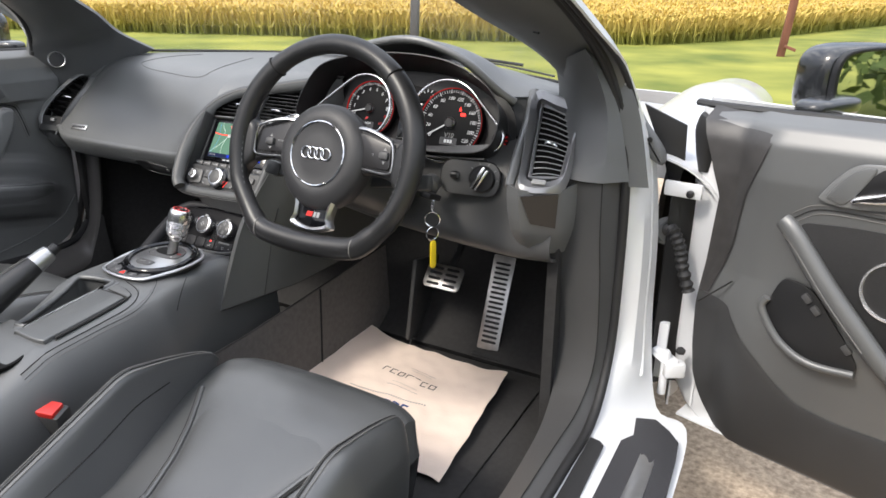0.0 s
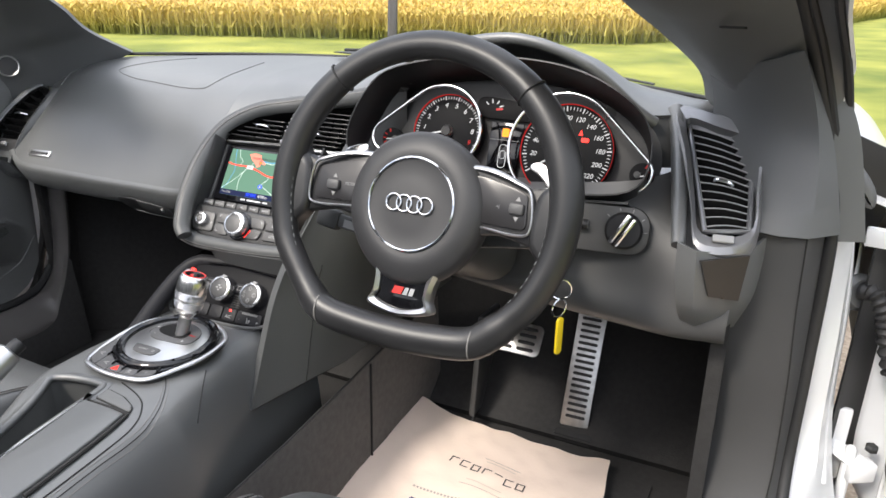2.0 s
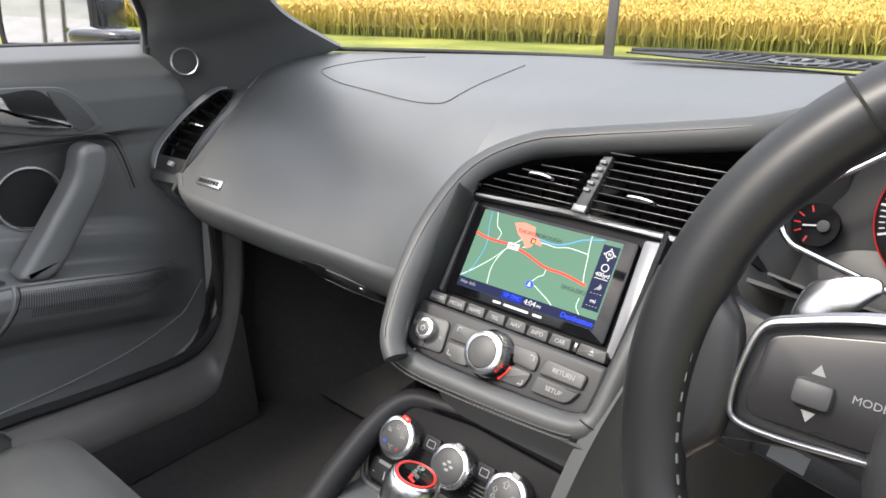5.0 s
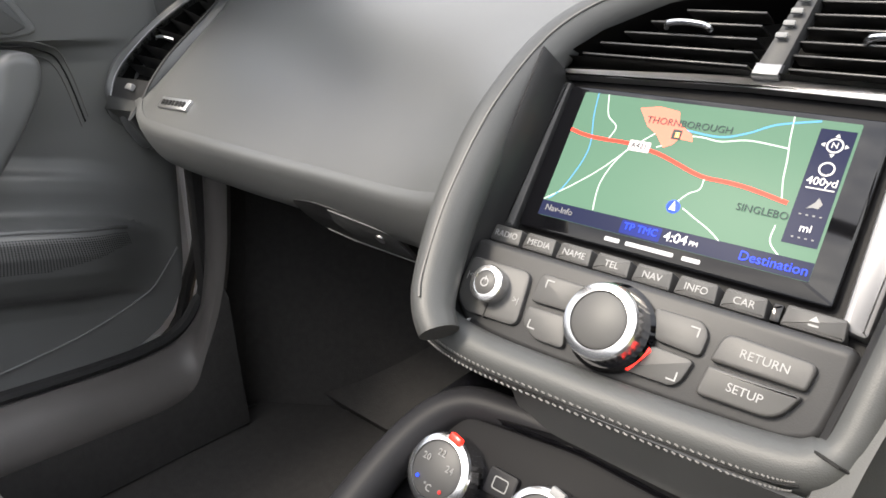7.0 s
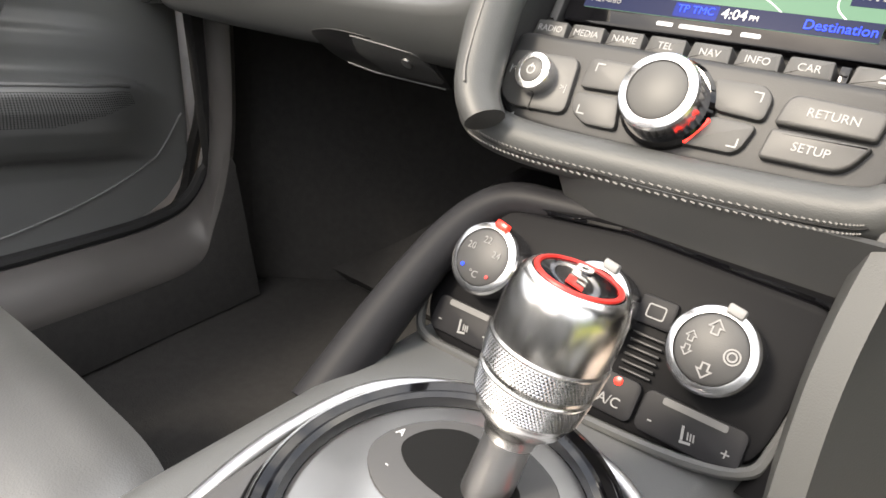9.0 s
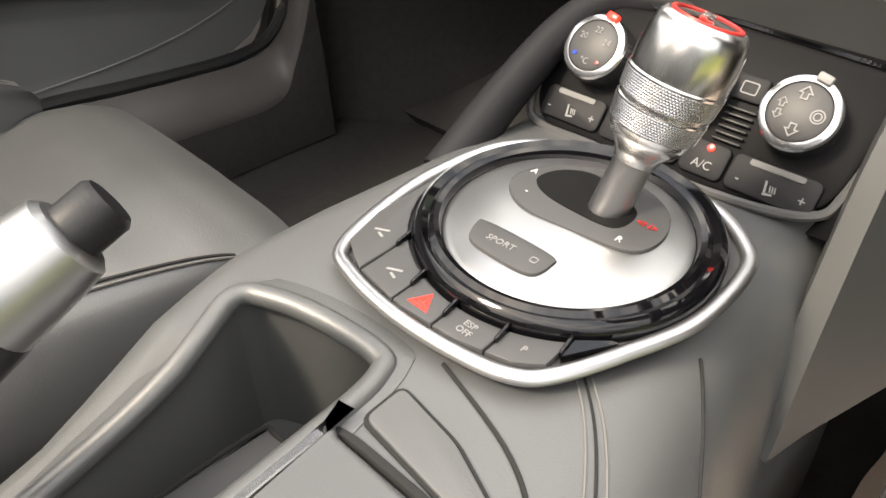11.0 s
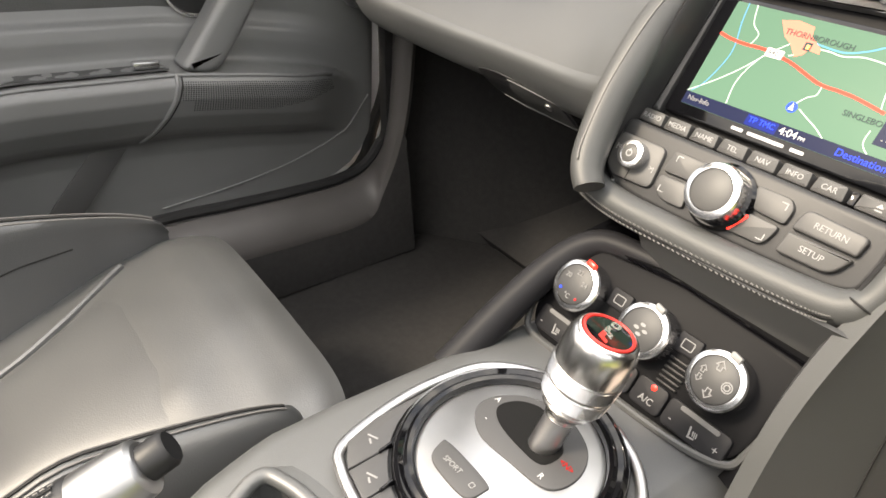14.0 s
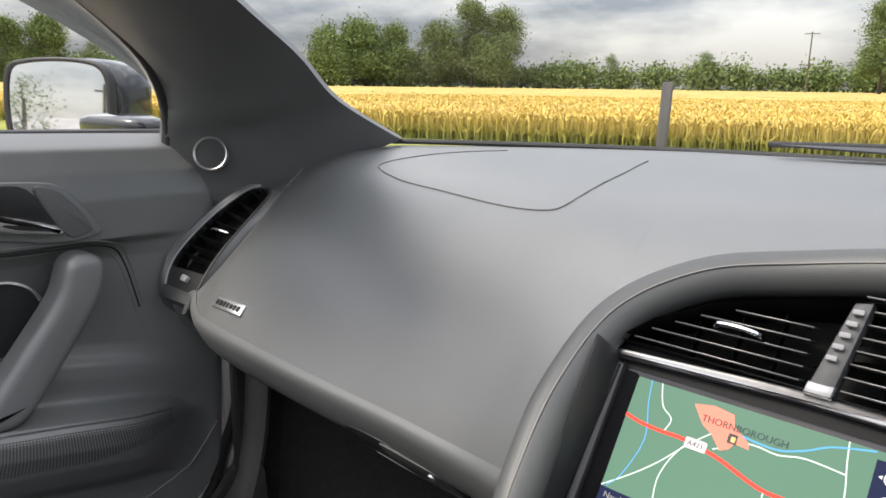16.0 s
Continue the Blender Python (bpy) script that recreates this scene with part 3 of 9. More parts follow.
body = thing("sports_car", (0, 0, 0.0), "white open-top sports car standing on a gravel driveway", "car")
for s in (1, -1):
    inner, outer = spline(flip(OPENING, s), 6), spline(flip(OUTSIDE, s), 6)
    bulge = [p + Vector((0.012 * s, -0.012, 0.012)) * min(1, max(0, (p.z - 0.28) / 0.06)) for p in between(inner, outer, 0.45)]
    if s < 0:
        inner, bulge, outer = inner[:27], bulge[:27], outer[:27]
    part("door_jamb", loft([inner, between(inner, bulge, 0.5), bulge, between(bulge, outer, 0.5), outer], 0.004), WHITE_PAINT, body)
    part("jamb_rib", tube([p + Vector((0.004 * s, -0.004, 0.004)) for p in between(inner, outer, 0.75) if p.z > 0.30], 0.004, 8), WHITE_PAINT, body)
    part("door_seal", tube([p + Vector((0, -0.006, 0.004)) for p in inner], 0.0085, 10), RUBBER, body)
    # front wing with its wheel arch, from the jamb to the nose
    def wing_at(u, v, s=s):
        y = 0.26 + 1.75 * v
        crest = 0.722 + 0.012 * math.sin(math.pi * min(1, v * 1.25)) - 0.16 * max(0, v - 0.55)
        a = math.pi * (0.12 + 0.86 * u)
        x = 0.80 + 0.155 * math.cos(a) - 0.10 * max(0, v - 0.5)
        z = crest - 0.13 + 0.13 * math.sin(a) if u > 0.02 else 0.24 + 0.1 * v
        return (s * x, y, z)
    part("wing", sheet(wing_at, 24, 30, 0.004), WHITE_PAINT, body)
    part("rear_wing", loft([[(s * x, y, z) for x, y, z in ((0.94, -0.95 - 1.5 * k, 0.25), (0.955, -0.95 - 1.5 * k, 0.55), (0.93, -0.95 - 1.5 * k, 0.78 + 0.06 * math.sin(3 * k)), (0.80, -0.95 - 1.5 * k, 0.90))] for k in (0, 0.25, 0.5, 0.75, 1.0)], 0.004), WHITE_PAINT, body)
    part("side_sill", loft([[(s * 0.935, 0.2 - 1.15 * k, 0.235), (s * 0.945, 0.2 - 1.15 * k, 0.20), (s * 0.90, 0.2 - 1.15 * k, 0.13)] for k in (0, 0.5, 1)], 0.004), WHITE_PAINT, body)
part("bonnet", sheet(lambda u, v: ((2 * u - 1) * (0.66 - 0.1 * v), 0.70 + 1.25 * v - 0.30 * (2 * u - 1) ** 2 * (1 - v), 0.675 - 0.12 * v ** 1.6 + 0.02 * math.cos((2 * u - 1) * 3)), 20, 16, 0.004), WHITE_PAINT, body)
part("scuttle", sheet(lambda u, v: ((2 * u - 1) * 0.68, 0.67 + 0.06 * v - 0.50 * ((2 * u - 1) * 0.68) ** 2, 0.788 - 0.03 * v), 20, 3, 0.004), DARK, body)
part("header_rail", tube([screen_at(k / 20, 1.0) + Vector((0, -0.02, 0.0)) for k in range(21)], 0.022, 10, flat=0.7), TRIM, body)
part("rear_bulkhead", sheet(lambda u, v: ((2 * u - 1) * (0.80 - 0.2 * max(0, v - 0.55)), -1.0 - 0.15 * v, 0.16 + 0.74 * v), 10, 10, 0.02), TRIM, body)
part("underbody", rbox(1.62, 2.1, 0.04, 0.01, pose(0, -0.1, 0.115)), DARK, body)
for s in (1, -1):
    part("rear_quarter", loft([[(s * 0.785, -0.92, 0.26), (s * 0.80, -0.92, 0.6), (s * 0.78, -0.92, 0.80), (s * 0.70, -0.92, 0.88)], [(s * 0.80, -1.15, 0.26), (s * 0.82, -1.15, 0.6), (s * 0.80, -1.15, 0.80), (s * 0.70, -1.15, 0.88)]], 0.02), TRIM, body)

# the closed ends of the body and its wheels
part("rear_deck", sheet(lambda u, v: ((2 * u - 1) * (0.80 - 0.10 * (1 - v) ** 4), -1.16 - 1.29 * v, 0.90 + 0.03 * math.cos((2 * u - 1) * math.pi / 2) - 0.03 * v * (1 - (2 * u - 1) ** 2)), 16, 12, 0.004), WHITE_PAINT, body)
part("tail_panel", sheet(lambda u, v: ((2 * u - 1) * (0.93 - 0.13 * v ** 3), -2.452 - 0.09 * math.sin(math.pi * (0.15 + 0.7 * v)) * (1 - (2 * u - 1) ** 4) - 0.02 * v, 0.25 + 0.65 * v), 16, 12, 0.004), WHITE_PAINT, body)
part("nose_panel", sheet(lambda u, v: ((2 * u - 1) * (0.86 - 0.10 * v ** 2), 2.0 + 0.14 * math.sin(math.pi * (0.2 + 0.6 * v)) * (1 - (2 * u - 1) ** 4), 0.20 + 0.37 * v), 16, 10, 0.004), WHITE_PAINT, body)
for s in (1, -1):
    for y in (1.22, -1.52):
        hub = pose(s * 0.76, y, 0.315, 0, 90 * s, 0)
        wheel = part("wheel", lathe([(0.0, 0.150), (0.05, 0.150), (0.06, 0.140), (0.19, 0.125), (0.215, 0.16), (0.225, 0.16), (0.225, -0.02), (0.0, -0.02)], hub, 40), ALUMINIUM, body, "alloy wheel")
        part("tyre", lathe([(0.226, 0.165), (0.27, 0.180), (0.300, 0.170), (0.314, 0.150), (0.314, -0.03), (0.295, -0.05), (0.226, -0.04)], hub, 48), RUBBER, wheel, "black tyre")

# carbon tread plate on the driver's sill
plate_thing = thing("sill_plate", (0.86, -0.2, 0.25), "woven carbon sill plate with a brushed metal inlay", "sill plate")
CARBON = surface("carbon_weave", (0.012, 0.012, 0.013), 0.55, spread=0.5, size=900, second=(0.05, 0.05, 0.055), specular=0.25)
part("carbon", plate([(0.882, 0.063), (0.873, 0.116), (0.906, 0.128), (0.935, 0.105), (0.956, 0.078), (0.961, 0.029), (0.966, -0.064), (0.966, -0.85), (0.866, -0.85), (0.867, 0.037)][::-1], 0.008, 0.002, pose(0, 0, 0.2675)), CARBON, plate_thing)
part("inlay", plate(spline([(0.908, 0.010, 0), (0.924, -0.004, 0), (0.934, -0.06, 0), (0.936, -0.7, 0), (0.904, -0.7, 0), (0.906, -0.06, 0)], 4, True), 0.002, 0.0005, pose(0, 0, 0.2757)), ALUMINIUM, plate_thing, "brushed metal inlay")
single("sill_strip", plate([(0.819, 0.015), (0.838, 0.012), (0.846, 0.003), (0.850, -0.14), (0.850, -0.85), (0.818, -0.85)][::-1], 0.005, 0.002, pose(0, 0, 0.274)), RUBBER, "black rubber strip along the sill", "sill strip")

VINYL = surface("brown_black_vinyl", (0.042, 0.040, 0.040), 0.42, grain=60, bump=0.5, spread=0.3, size=20)
POCKET = surface("map_pocket_plastic", (0.034, 0.034, 0.035), 0.5, grain=900, bump=0.2, spread=0.12)
KICK_TRIM = surface("dark_kick_trim", (0.068, 0.068, 0.069), 0.42, grain=1000, bump=0.15, spread=0.1)
# kick panel and sill trim of the driver's side
for s in (1,):
    trim = thing("kick_panel", (s * 0.72, 0.1, 0.22), "dark grey leather-look trim beside the footwell and along the sill", "trim panel", kind="structure")
    edge = spline(flip([OPENING[5], (0.800, 0.162, 0.60), *OPENING[6:]], s), 6)
    inner, mid = spline(flip(KICK, s), 6), spline(flip(BULGE, s), 6)
    n = min(len(edge), len(inner))
    edge = edge[:n]
    part("panel", loft([[p + Vector((-0.002 * s, 0.03, -0.01)) if p.z > 0.27 else Vector((p.x + 0.004 * s, p.y + 0.02, 0.13)) for p in inner[:n]], inner[:n], between(inner[:n], mid[:n], 0.55), mid[:n], between(mid[:n], edge, 0.6), edge, [p + Vector((0.002 * s, 0.012, -0.012)) for p in edge]], 0.003), KICK_TRIM, trim)
    part("join", tube([p + Vector((0.0, -0.001, 0.001)) for p in mid[:n]], 0.0011, 6), SEAM, trim)

# sill roll of the passenger's side, which turns up into the post before the dashboard
SILL_TRIM = surface("brownish_sill_vinyl", (0.105, 0.098, 0.095), 0.42, grain=900, bump=0.15, spread=0.12, size=9)
sill_roll = thing("sill_trim", (-0.72, -0.2, 0.22), "brownish black soft trim along the sill and up the post", "trim panel", kind="structure")
up_line = spline([(-0.752, -0.95, 0.304), (-0.752, -0.40, 0.300), (-0.752, -0.16, 0.296), (-0.752, -0.055, 0.288), (-0.752, 0.06, 0.281), (-0.752, 0.125, 0.281), (-0.752, 0.175, 0.292), (-0.752, 0.208, 0.325), (-0.752, 0.224, 0.375), (-0.752, 0.233, 0.45), (-0.752, 0.240, 0.56), (-0.752, 0.250, 0.68)], 6)
low_line = spline([(-0.700, -0.95, 0.236), (-0.700, -0.40, 0.235), (-0.700, -0.16, 0.234), (-0.700, -0.06, 0.231), (-0.700, 0.06, 0.226), (-0.700, 0.118, 0.226), (-0.700, 0.155, 0.238), (-0.700, 0.176, 0.275), (-0.700, 0.206, 0.340), (-0.700, 0.226, 0.42), (-0.700, 0.240, 0.55), (-0.700, 0.252, 0.68)], 6)
bow = [Vector((0.006, -0.012 * w, 0.013 * (1 - w))) for w in [min(1, max(0, (p.z - 0.29) / 0.08)) for p in up_line]]
part("roll", loft([[p + Vector((-0.03, 0.01 * (b.y < -0.006), -0.012)) for p, b in zip(up_line, bow)], [p - b * 0.4 for p, b in zip(up_line, bow)], [p + b * 0.5 for p, b in zip(between(up_line, low_line, 0.12), bow)], [p + b for p, b in zip(between(up_line, low_line, 0.38), bow)], [p + b for p, b in zip(between(up_line, low_line, 0.65), bow)], [p + b * 0.55 for p, b in zip(between(up_line, low_line, 0.88), bow)], low_line, [p + Vector((-0.004, -b.y * 0.6, -b.z * 0.6)) for p, b in zip(low_line, bow)]], 0.003), SILL_TRIM, sill_roll)
part("join", tube([between(up_line, low_line, f)[28] + bow[28] * g for f, g in ((0.02, 0.0), (0.12, 0.55), (0.38, 1.02), (0.65, 1.02), (0.88, 0.58), (1.0, 0.02))], 0.0010, 6), SEAM, sill_roll)
part("seal", tube([p + Vector((-0.012, 0.006 * (b.y < -0.006), 0.004)) for p, b in zip(up_line, bow)], 0.009, 8), RUBBER, sill_roll)
part("carpet_strip", loft([[p + Vector((-0.003, 0, 0.004)) for p in low_line[:52]], [p + Vector((0.006, 0.004, -0.02)) for p in low_line[:52]], [Vector((-0.688, p.y + 0.012, 0.150)) for p in low_line[:52]]], 0.003), CARPET, sill_roll, "black carpet below the sill")
single("wheel_arch", sheet(lambda u, v: (-0.770 + 0.334 * u, 0.244 + 0.135 * v * min(1, 3 * u) + 0.243 * u, 0.140 + 0.48 * v), 12, 12, 0.01), CARPET, "carpeted inner face of the wheel arch", "wheel arch", kind="structure")

# windscreen pillars with the tweeter corner
for s in (1, -1):
    pillar = thing("pillar_trim", (s * 0.7, 0.2, 0.70), "dark grey windscreen pillar trim with a small round tweeter", "pillar trim", kind="structure")
    glass_side, door_side = spline(flip(GLASS_EDGE, s), 6), spline(flip(DOOR_EDGE, s), 6)
    ridge = [p + Vector((-0.030 * s, -0.018, 0.0)) * w for p, w in zip(between(glass_side, door_side, 0.45), [0.9] * 14 + [0.7] * 10 + [0.2] * 10)]
    shoulder = [p + Vector((-0.018 * s, -0.012, 0.0)) * w for p, w in zip(between(glass_side, door_side, 0.8), [0.9] * 14 + [0.7] * 10 + [0.4] * 10)]
    part("cover", loft([[p + Vector((0.02 * s, 0.02, 0)) for p in glass_side], glass_side, between(glass_side, ridge, 0.6), ridge, shoulder, door_side, [p + Vector((0.03 * s, 0.012, 0)) for p in door_side]], 0.003), TRIM, pillar)
    if s > 0:
        part("join", tube([Vector((s * 0.668, 0.047, 0.938)), Vector((s * 0.640, 0.098, 0.935)), Vector((s * 0.60, 0.17, 0.945))], 0.0015, 6), SEAM, pillar)
    foot_lines = [] if s < 0 else [flip(q, s) for q in ([(0.640, 0.24, 0.70), (0.640, 0.25, 0.76), (0.635, 0.26, 0.83), (0.62, 0.26, 0.88)], [(0.700, 0.117, 0.70), (0.700, 0.150, 0.76), (0.682, 0.185, 0.83), (0.655, 0.19, 0.885)], [(0.738, 0.106, 0.70), (0.735, 0.128, 0.76), (0.722, 0.150, 0.83), (0.695, 0.13, 0.90)], [(0.770, 0.113, 0.70), (0.768, 0.125, 0.76), (0.757, 0.135, 0.83), (0.728, 0.100, 0.915)], [(0.804, 0.148, 0.70), (0.790, 0.148, 0.76), (0.772, 0.150, 0.82), (0.738, 0.135, 0.89)])]
    if s > 0:
        part("lower_cover", loft([spline(q, 6) for q in foot_lines], 0.003), TRIM, pillar)
        part("foot_join", tube(flip([(0.700, 0.1155, 0.700), (0.738, 0.1045, 0.700), (0.770, 0.1115, 0.700)], s), 0.0012, 6), SEAM, pillar)
    toward = Vector((-s * 0.72, -0.66, 0.22)).normalized()
    tw = Matrix.Translation((s * 0.7225, 0.1845, 0.798)) @ toward.to_track_quat("Z", "Y").to_matrix().to_4x4()
    part("tweeter_ring", lathe([(0.0195, -0.01), (0.0215, 0.004), (0.0205, 0.0062), (0.0185, 0.005), (0.0180, -0.01)], tw, 40), ALUMINIUM, pillar, "bright metal tweeter ring")
    part("tweeter_grille", lathe([(0.0183, -0.008), (0.0183, 0.0035), (0.0, 0.0042)], tw, 40), DARK, pillar)


screen = single("windscreen", sheet(screen_at, 28, 14, 0.005), GLASS, "clear curved windscreen over the dashboard", "windscreen", kind="structure")
screen.visible_shadow = False
single("windscreen_seal", tube([screen_at(k / 40, 0.03) + Vector((0, -0.006, -0.002)) for k in range(41)], 0.0036, 8), RUBBER, "black rubber seal along the windscreen's foot", "seal", kind="structure")
wiper = thing("wiper", (0.2, 0.68, 0.79), "black windscreen wiper parked at the foot of the glass", "wiper")
part("arm", tube(spline([(0.50, 0.60, 0.800), (0.30, 0.665, 0.812), (0.05, 0.70, 0.815)], 5), 0.004, 8, flat=0.6), DARK, wiper)
part("blade", tube(spline([(0.42, 0.60, 0.820), (0.20, 0.665, 0.824), (-0.03, 0.682, 0.823), (-0.22, 0.668, 0.818)], 5), 0.0032, 8, flat=1.2), RUBBER, wiper)

# floor
single("floor", merge(sheet(lambda u, v: (-0.725 + 1.45 * u, -1.0 + 1.35 * v, 0.146 + 0.003 * noise.noise((u * 9, v * 9, 0))), 24, 24, 0.01),
                      sheet(lambda u, v: (-0.725 + 1.45 * u, 0.35 + 0.33 * v, 0.147 + 0.30 * v ** 1.2), 16, 8, -0.02),
                      sheet(lambda u, v: (-0.725 + 1.45 * u, 0.68 - 0.05 * v, 0.45 + 0.25 * v), 8, 4, 0.02)), CARPET, "black carpet over the footwells", "carpet", kind="structure", at=(0, 0, 0.15))
for s in (1, -1):
    single("footwell_wall", sheet(lambda u, v: (s * ((0.710 if s > 0 else 0.745) - 0.006 * v), (0.115 if s > 0 else 0.212) + (0.545 if s > 0 else 0.448) * u, 0.13 + 0.44 * v), 8, 8, 0.02), CARPET, "carpeted outer wall of the footwell", "footwell wall", kind="structure")


# the dash's leather again, its base raised to imitate lifted shadows on the door
DOOR_LEATHER_LIT = surface("door_leather_lit", (0.150, 0.153, 0.155), 0.44, grain=1300, bump=0.12, kind="cells", spread=0.1, specular=0.9)
SATIN = surface("satin_chrome", (0.78, 0.77, 0.77), 0.26, metal=0.75, spread=0.04)


# ---- doors, built closed and then swung ----
def arm_edge(y):
    """The height of the passenger armrest's upper edge along the door."""
    return float(np.interp(y, [-0.9, -0.29, -0.118, -0.017, 0.09, 0.125, 0.17, 0.21], [0.552, 0.540, 0.526, 0.508, 0.486, 0.474, 0.447, 0.415]))


def door_x(y, z, plain_only=False):
    """How far the door's inner skin lies from the car's middle."""
    plain = np.interp(z, [0.20, 0.30, 0.42, 0.47, 0.55, 0.72, 0.775, 0.80, 0.815], [0.80, 0.785, 0.765, 0.755, 0.760, 0.747, 0.752, 0.766, 0.80])
    if plain_only:
        return float(plain + 0.022 * min(1, max(0, (y - 0.125) / 0.06)) ** 1.5)
    base = np.interp(z, [0.20, 0.29, 0.36, 0.43, 0.50, 0.56, 0.61, 0.70, 0.745, 0.775, 0.80, 0.815], [0.778, 0.768, 0.760, 0.754, 0.750, 0.752, 0.757, 0.747, 0.744, 0.750, 0.766, 0.80])
    r = z - arm_edge(y)
    arm = np.interp(r, [-0.20, -0.125, -0.105, -0.098, -0.094, -0.080, -0.055, -0.030, -0.012, -0.003, 0.001, 0.003, 0.010, 0.020, 0.036, 0.052, 0.060, 0.075], [0.766, 0.758, 0.752, 0.747, 0.736, 0.722, 0.706, 0.698, 0.699, 0.704, 0.712, 0.745, 0.756, 0.758, 0.759, 0.763, 0.772, 0.777])
    top = np.interp(z, [0.575, 0.60, 0.675, 0.692, 0.700, 0.745, 0.775, 0.80, 0.815], [0.777, 0.778, 0.777, 0.768, 0.748, 0.744, 0.750, 0.766, 0.80])
    k = arm if r < 0.075 else top
    f = min(1, max(0, (y - 0.045) / 0.13))
    f = f * f * (3 - 2 * f)
    return float(k * (1 - f) + base * f + 0.05 * min(1, max(0, (y - 0.185) / 0.06)) ** 1.5)


def driver_front(z):
    """The front edge of the open door's lining."""
    return float(np.interp(z, [0.205, 0.210, 0.216, 0.238, 0.261, 0.292, 0.325, 0.396, 0.488, 0.578, 0.678, 0.74, 0.80], [0.09, 0.13, 0.160, 0.184, 0.199, 0.212, 0.221, 0.226, 0.226, 0.219, 0.212, 0.235, 0.262]))


def door(s, name, label):
    ob = thing(name, (s * 0.85, 0.33, 0.22), label, "car door")

    def skin(u, v):
        if s < 0:
            z = 0.287 + 0.528 * v
            front = float(np.interp(z, [0.287, 0.295, 0.31, 0.33, 0.36, 0.40, 0.50, 0.56, 0.62, 0.70], [0.085, 0.122, 0.152, 0.172, 0.187, 0.194, 0.197, 0.203, 0.230, 0.250]))
        else:
            z = 0.207 + 0.608 * v
            front = driver_front(z)
        y = front - (front + 0.90) * u ** 1.35
        return (s * door_x(y, z, s > 0), y, z + 0.035 * u * v * (1 if s > 0 else max(0, v - 0.6) / 0.4))

    def flat(y0, z0, x=0.7455):
        """From a drawing in y and z, with its height into the cabin, to the door."""
        return Matrix(((0, 0, -s, s * x), (1, 0, 0, y0), (0, 1, 0, z0), (0, 0, 0, 1)))

    def put(name, bm, m, mat, parent=None, label="", angle=40):
        moved(bm, m)
        bmesh.ops.recalc_face_normals(bm, faces=bm.faces)
        return part(name, bm, mat, parent or ob, label, angle)

    # the passenger side takes the lighter copy: brightness put into the colour
    part("panel", sheet(skin, 90, 110 if s > 0 else 190, 0.006 * s), DOOR_LEATHER_LIT if s < 0 else LEATHER, ob)
    part("shell", sheet(lambda u, v: (s * (0.935 + 0.03 * math.sin(math.pi * v) - 0.05 * v ** 2), 0.300 - 1.22 * u, 0.20 + 0.62 * v), 16, 14, 0.004), WHITE_PAINT, ob, "white painted outer skin")
    part("front_end", loft([[(s * x, y, z) for x, y in ((0.826, 0.270), (0.832, 0.274), (0.838, 0.276), (0.845, 0.282), (0.89, 0.282), (0.90, 0.295), (0.935, 0.300))] for z in (0.21, 0.23, 0.35, 0.5, 0.65, 0.79, 0.81)], 0.004), WHITE_PAINT, ob, "white painted hinge end")
    if s > 0:
        part("flange", loft([[(0.822, y0 - 0.02, z), (0.818, y0, z), (0.818, y1 - 0.012, z), (0.826, y1, z), (0.845, y1 + 0.006, z)] for z, y0, y1 in ((0.212, 0.10, 0.20), (0.24, 0.150, 0.235), (0.28, 0.190, 0.262), (0.36, 0.210, 0.272), (0.48, 0.215, 0.274), (0.60, 0.212, 0.275), (0.70, 0.212, 0.278), (0.76, 0.215, 0.280), (0.812, 0.222, 0.280))], 0.004), WHITE_PAINT, ob, "white painted inner flange")
        for z in (0.63, 0.52):
            part("plug", lathe([(0.006, 0), (0.006, 0.002), (0, 0.003)], Matrix(((0, 0, -1, 0.818), (1, 0, 0, 0.248), (0, 1, 0, z), (0, 0, 0, 1))), 14), WHITE_PAINT, ob)
    part("bottom_end", sheet(lambda u, v: (s * (0.80 + 0.13 * u), 0.24 - 1.14 * v, 0.214), 4, 12, 0.004), WHITE_PAINT, ob)
    part("belt_seal", tube(spline([(s * 0.84, 0.300, 0.816), (s * 0.824, 0.18, 0.818), (s * 0.822, -0.3, 0.832), (s * 0.82, -0.88, 0.852)], 6), 0.011, 8, flat=0.6), RUBBER, ob)
    part("end_cover", tube(spline([(s * 0.818, 0.262, 0.80), (s * 0.822, 0.268, 0.76), (s * 0.818, 0.264, 0.70)], 5), [0.020, 0.022, 0.023, 0.024, 0.024, 0.022, 0.020, 0.018, 0.015, 0.012, 0.010], 10), RUBBER, ob, "black plastic end cover")
    if s < 0:
        part("edge_seal", tube(spline([(s * 0.802, 0.254, 0.80), (s * 0.80, 0.254, 0.5), (s * 0.802, 0.225, 0.36), (s * 0.806, 0.12, 0.245), (s * 0.806, -0.4, 0.222)], 6), 0.010, 8), RUBBER, ob)
    # upper seam that turns down behind the grip
    line = [(-0.60, 0.712), (-0.35, 0.708), (-0.121, 0.7045), (-0.038, 0.702), (0.025, 0.700), (0.057, 0.694), (0.082, 0.676), (0.099, 0.607)][:8 if s < 0 else 7]
    for name_s, dy, dz, r, mat in (("seam", 0, 0, 0.0010, SEAM), ("stitching", 0.004, 0.006, 0.0008, STITCH), ("stitching", -0.004, -0.006, 0.0008, STITCH)):
        part(name_s, tube([(s * (door_x(p.x + dy, p.y + dz, s > 0) - 0.0004), p.x + dy, p.y + dz) for p in spline([(y, z, 0) for y, z in line], 6)], r, 6), mat, ob)
    # opener in its dished bezel
    F = flat(0, 0)
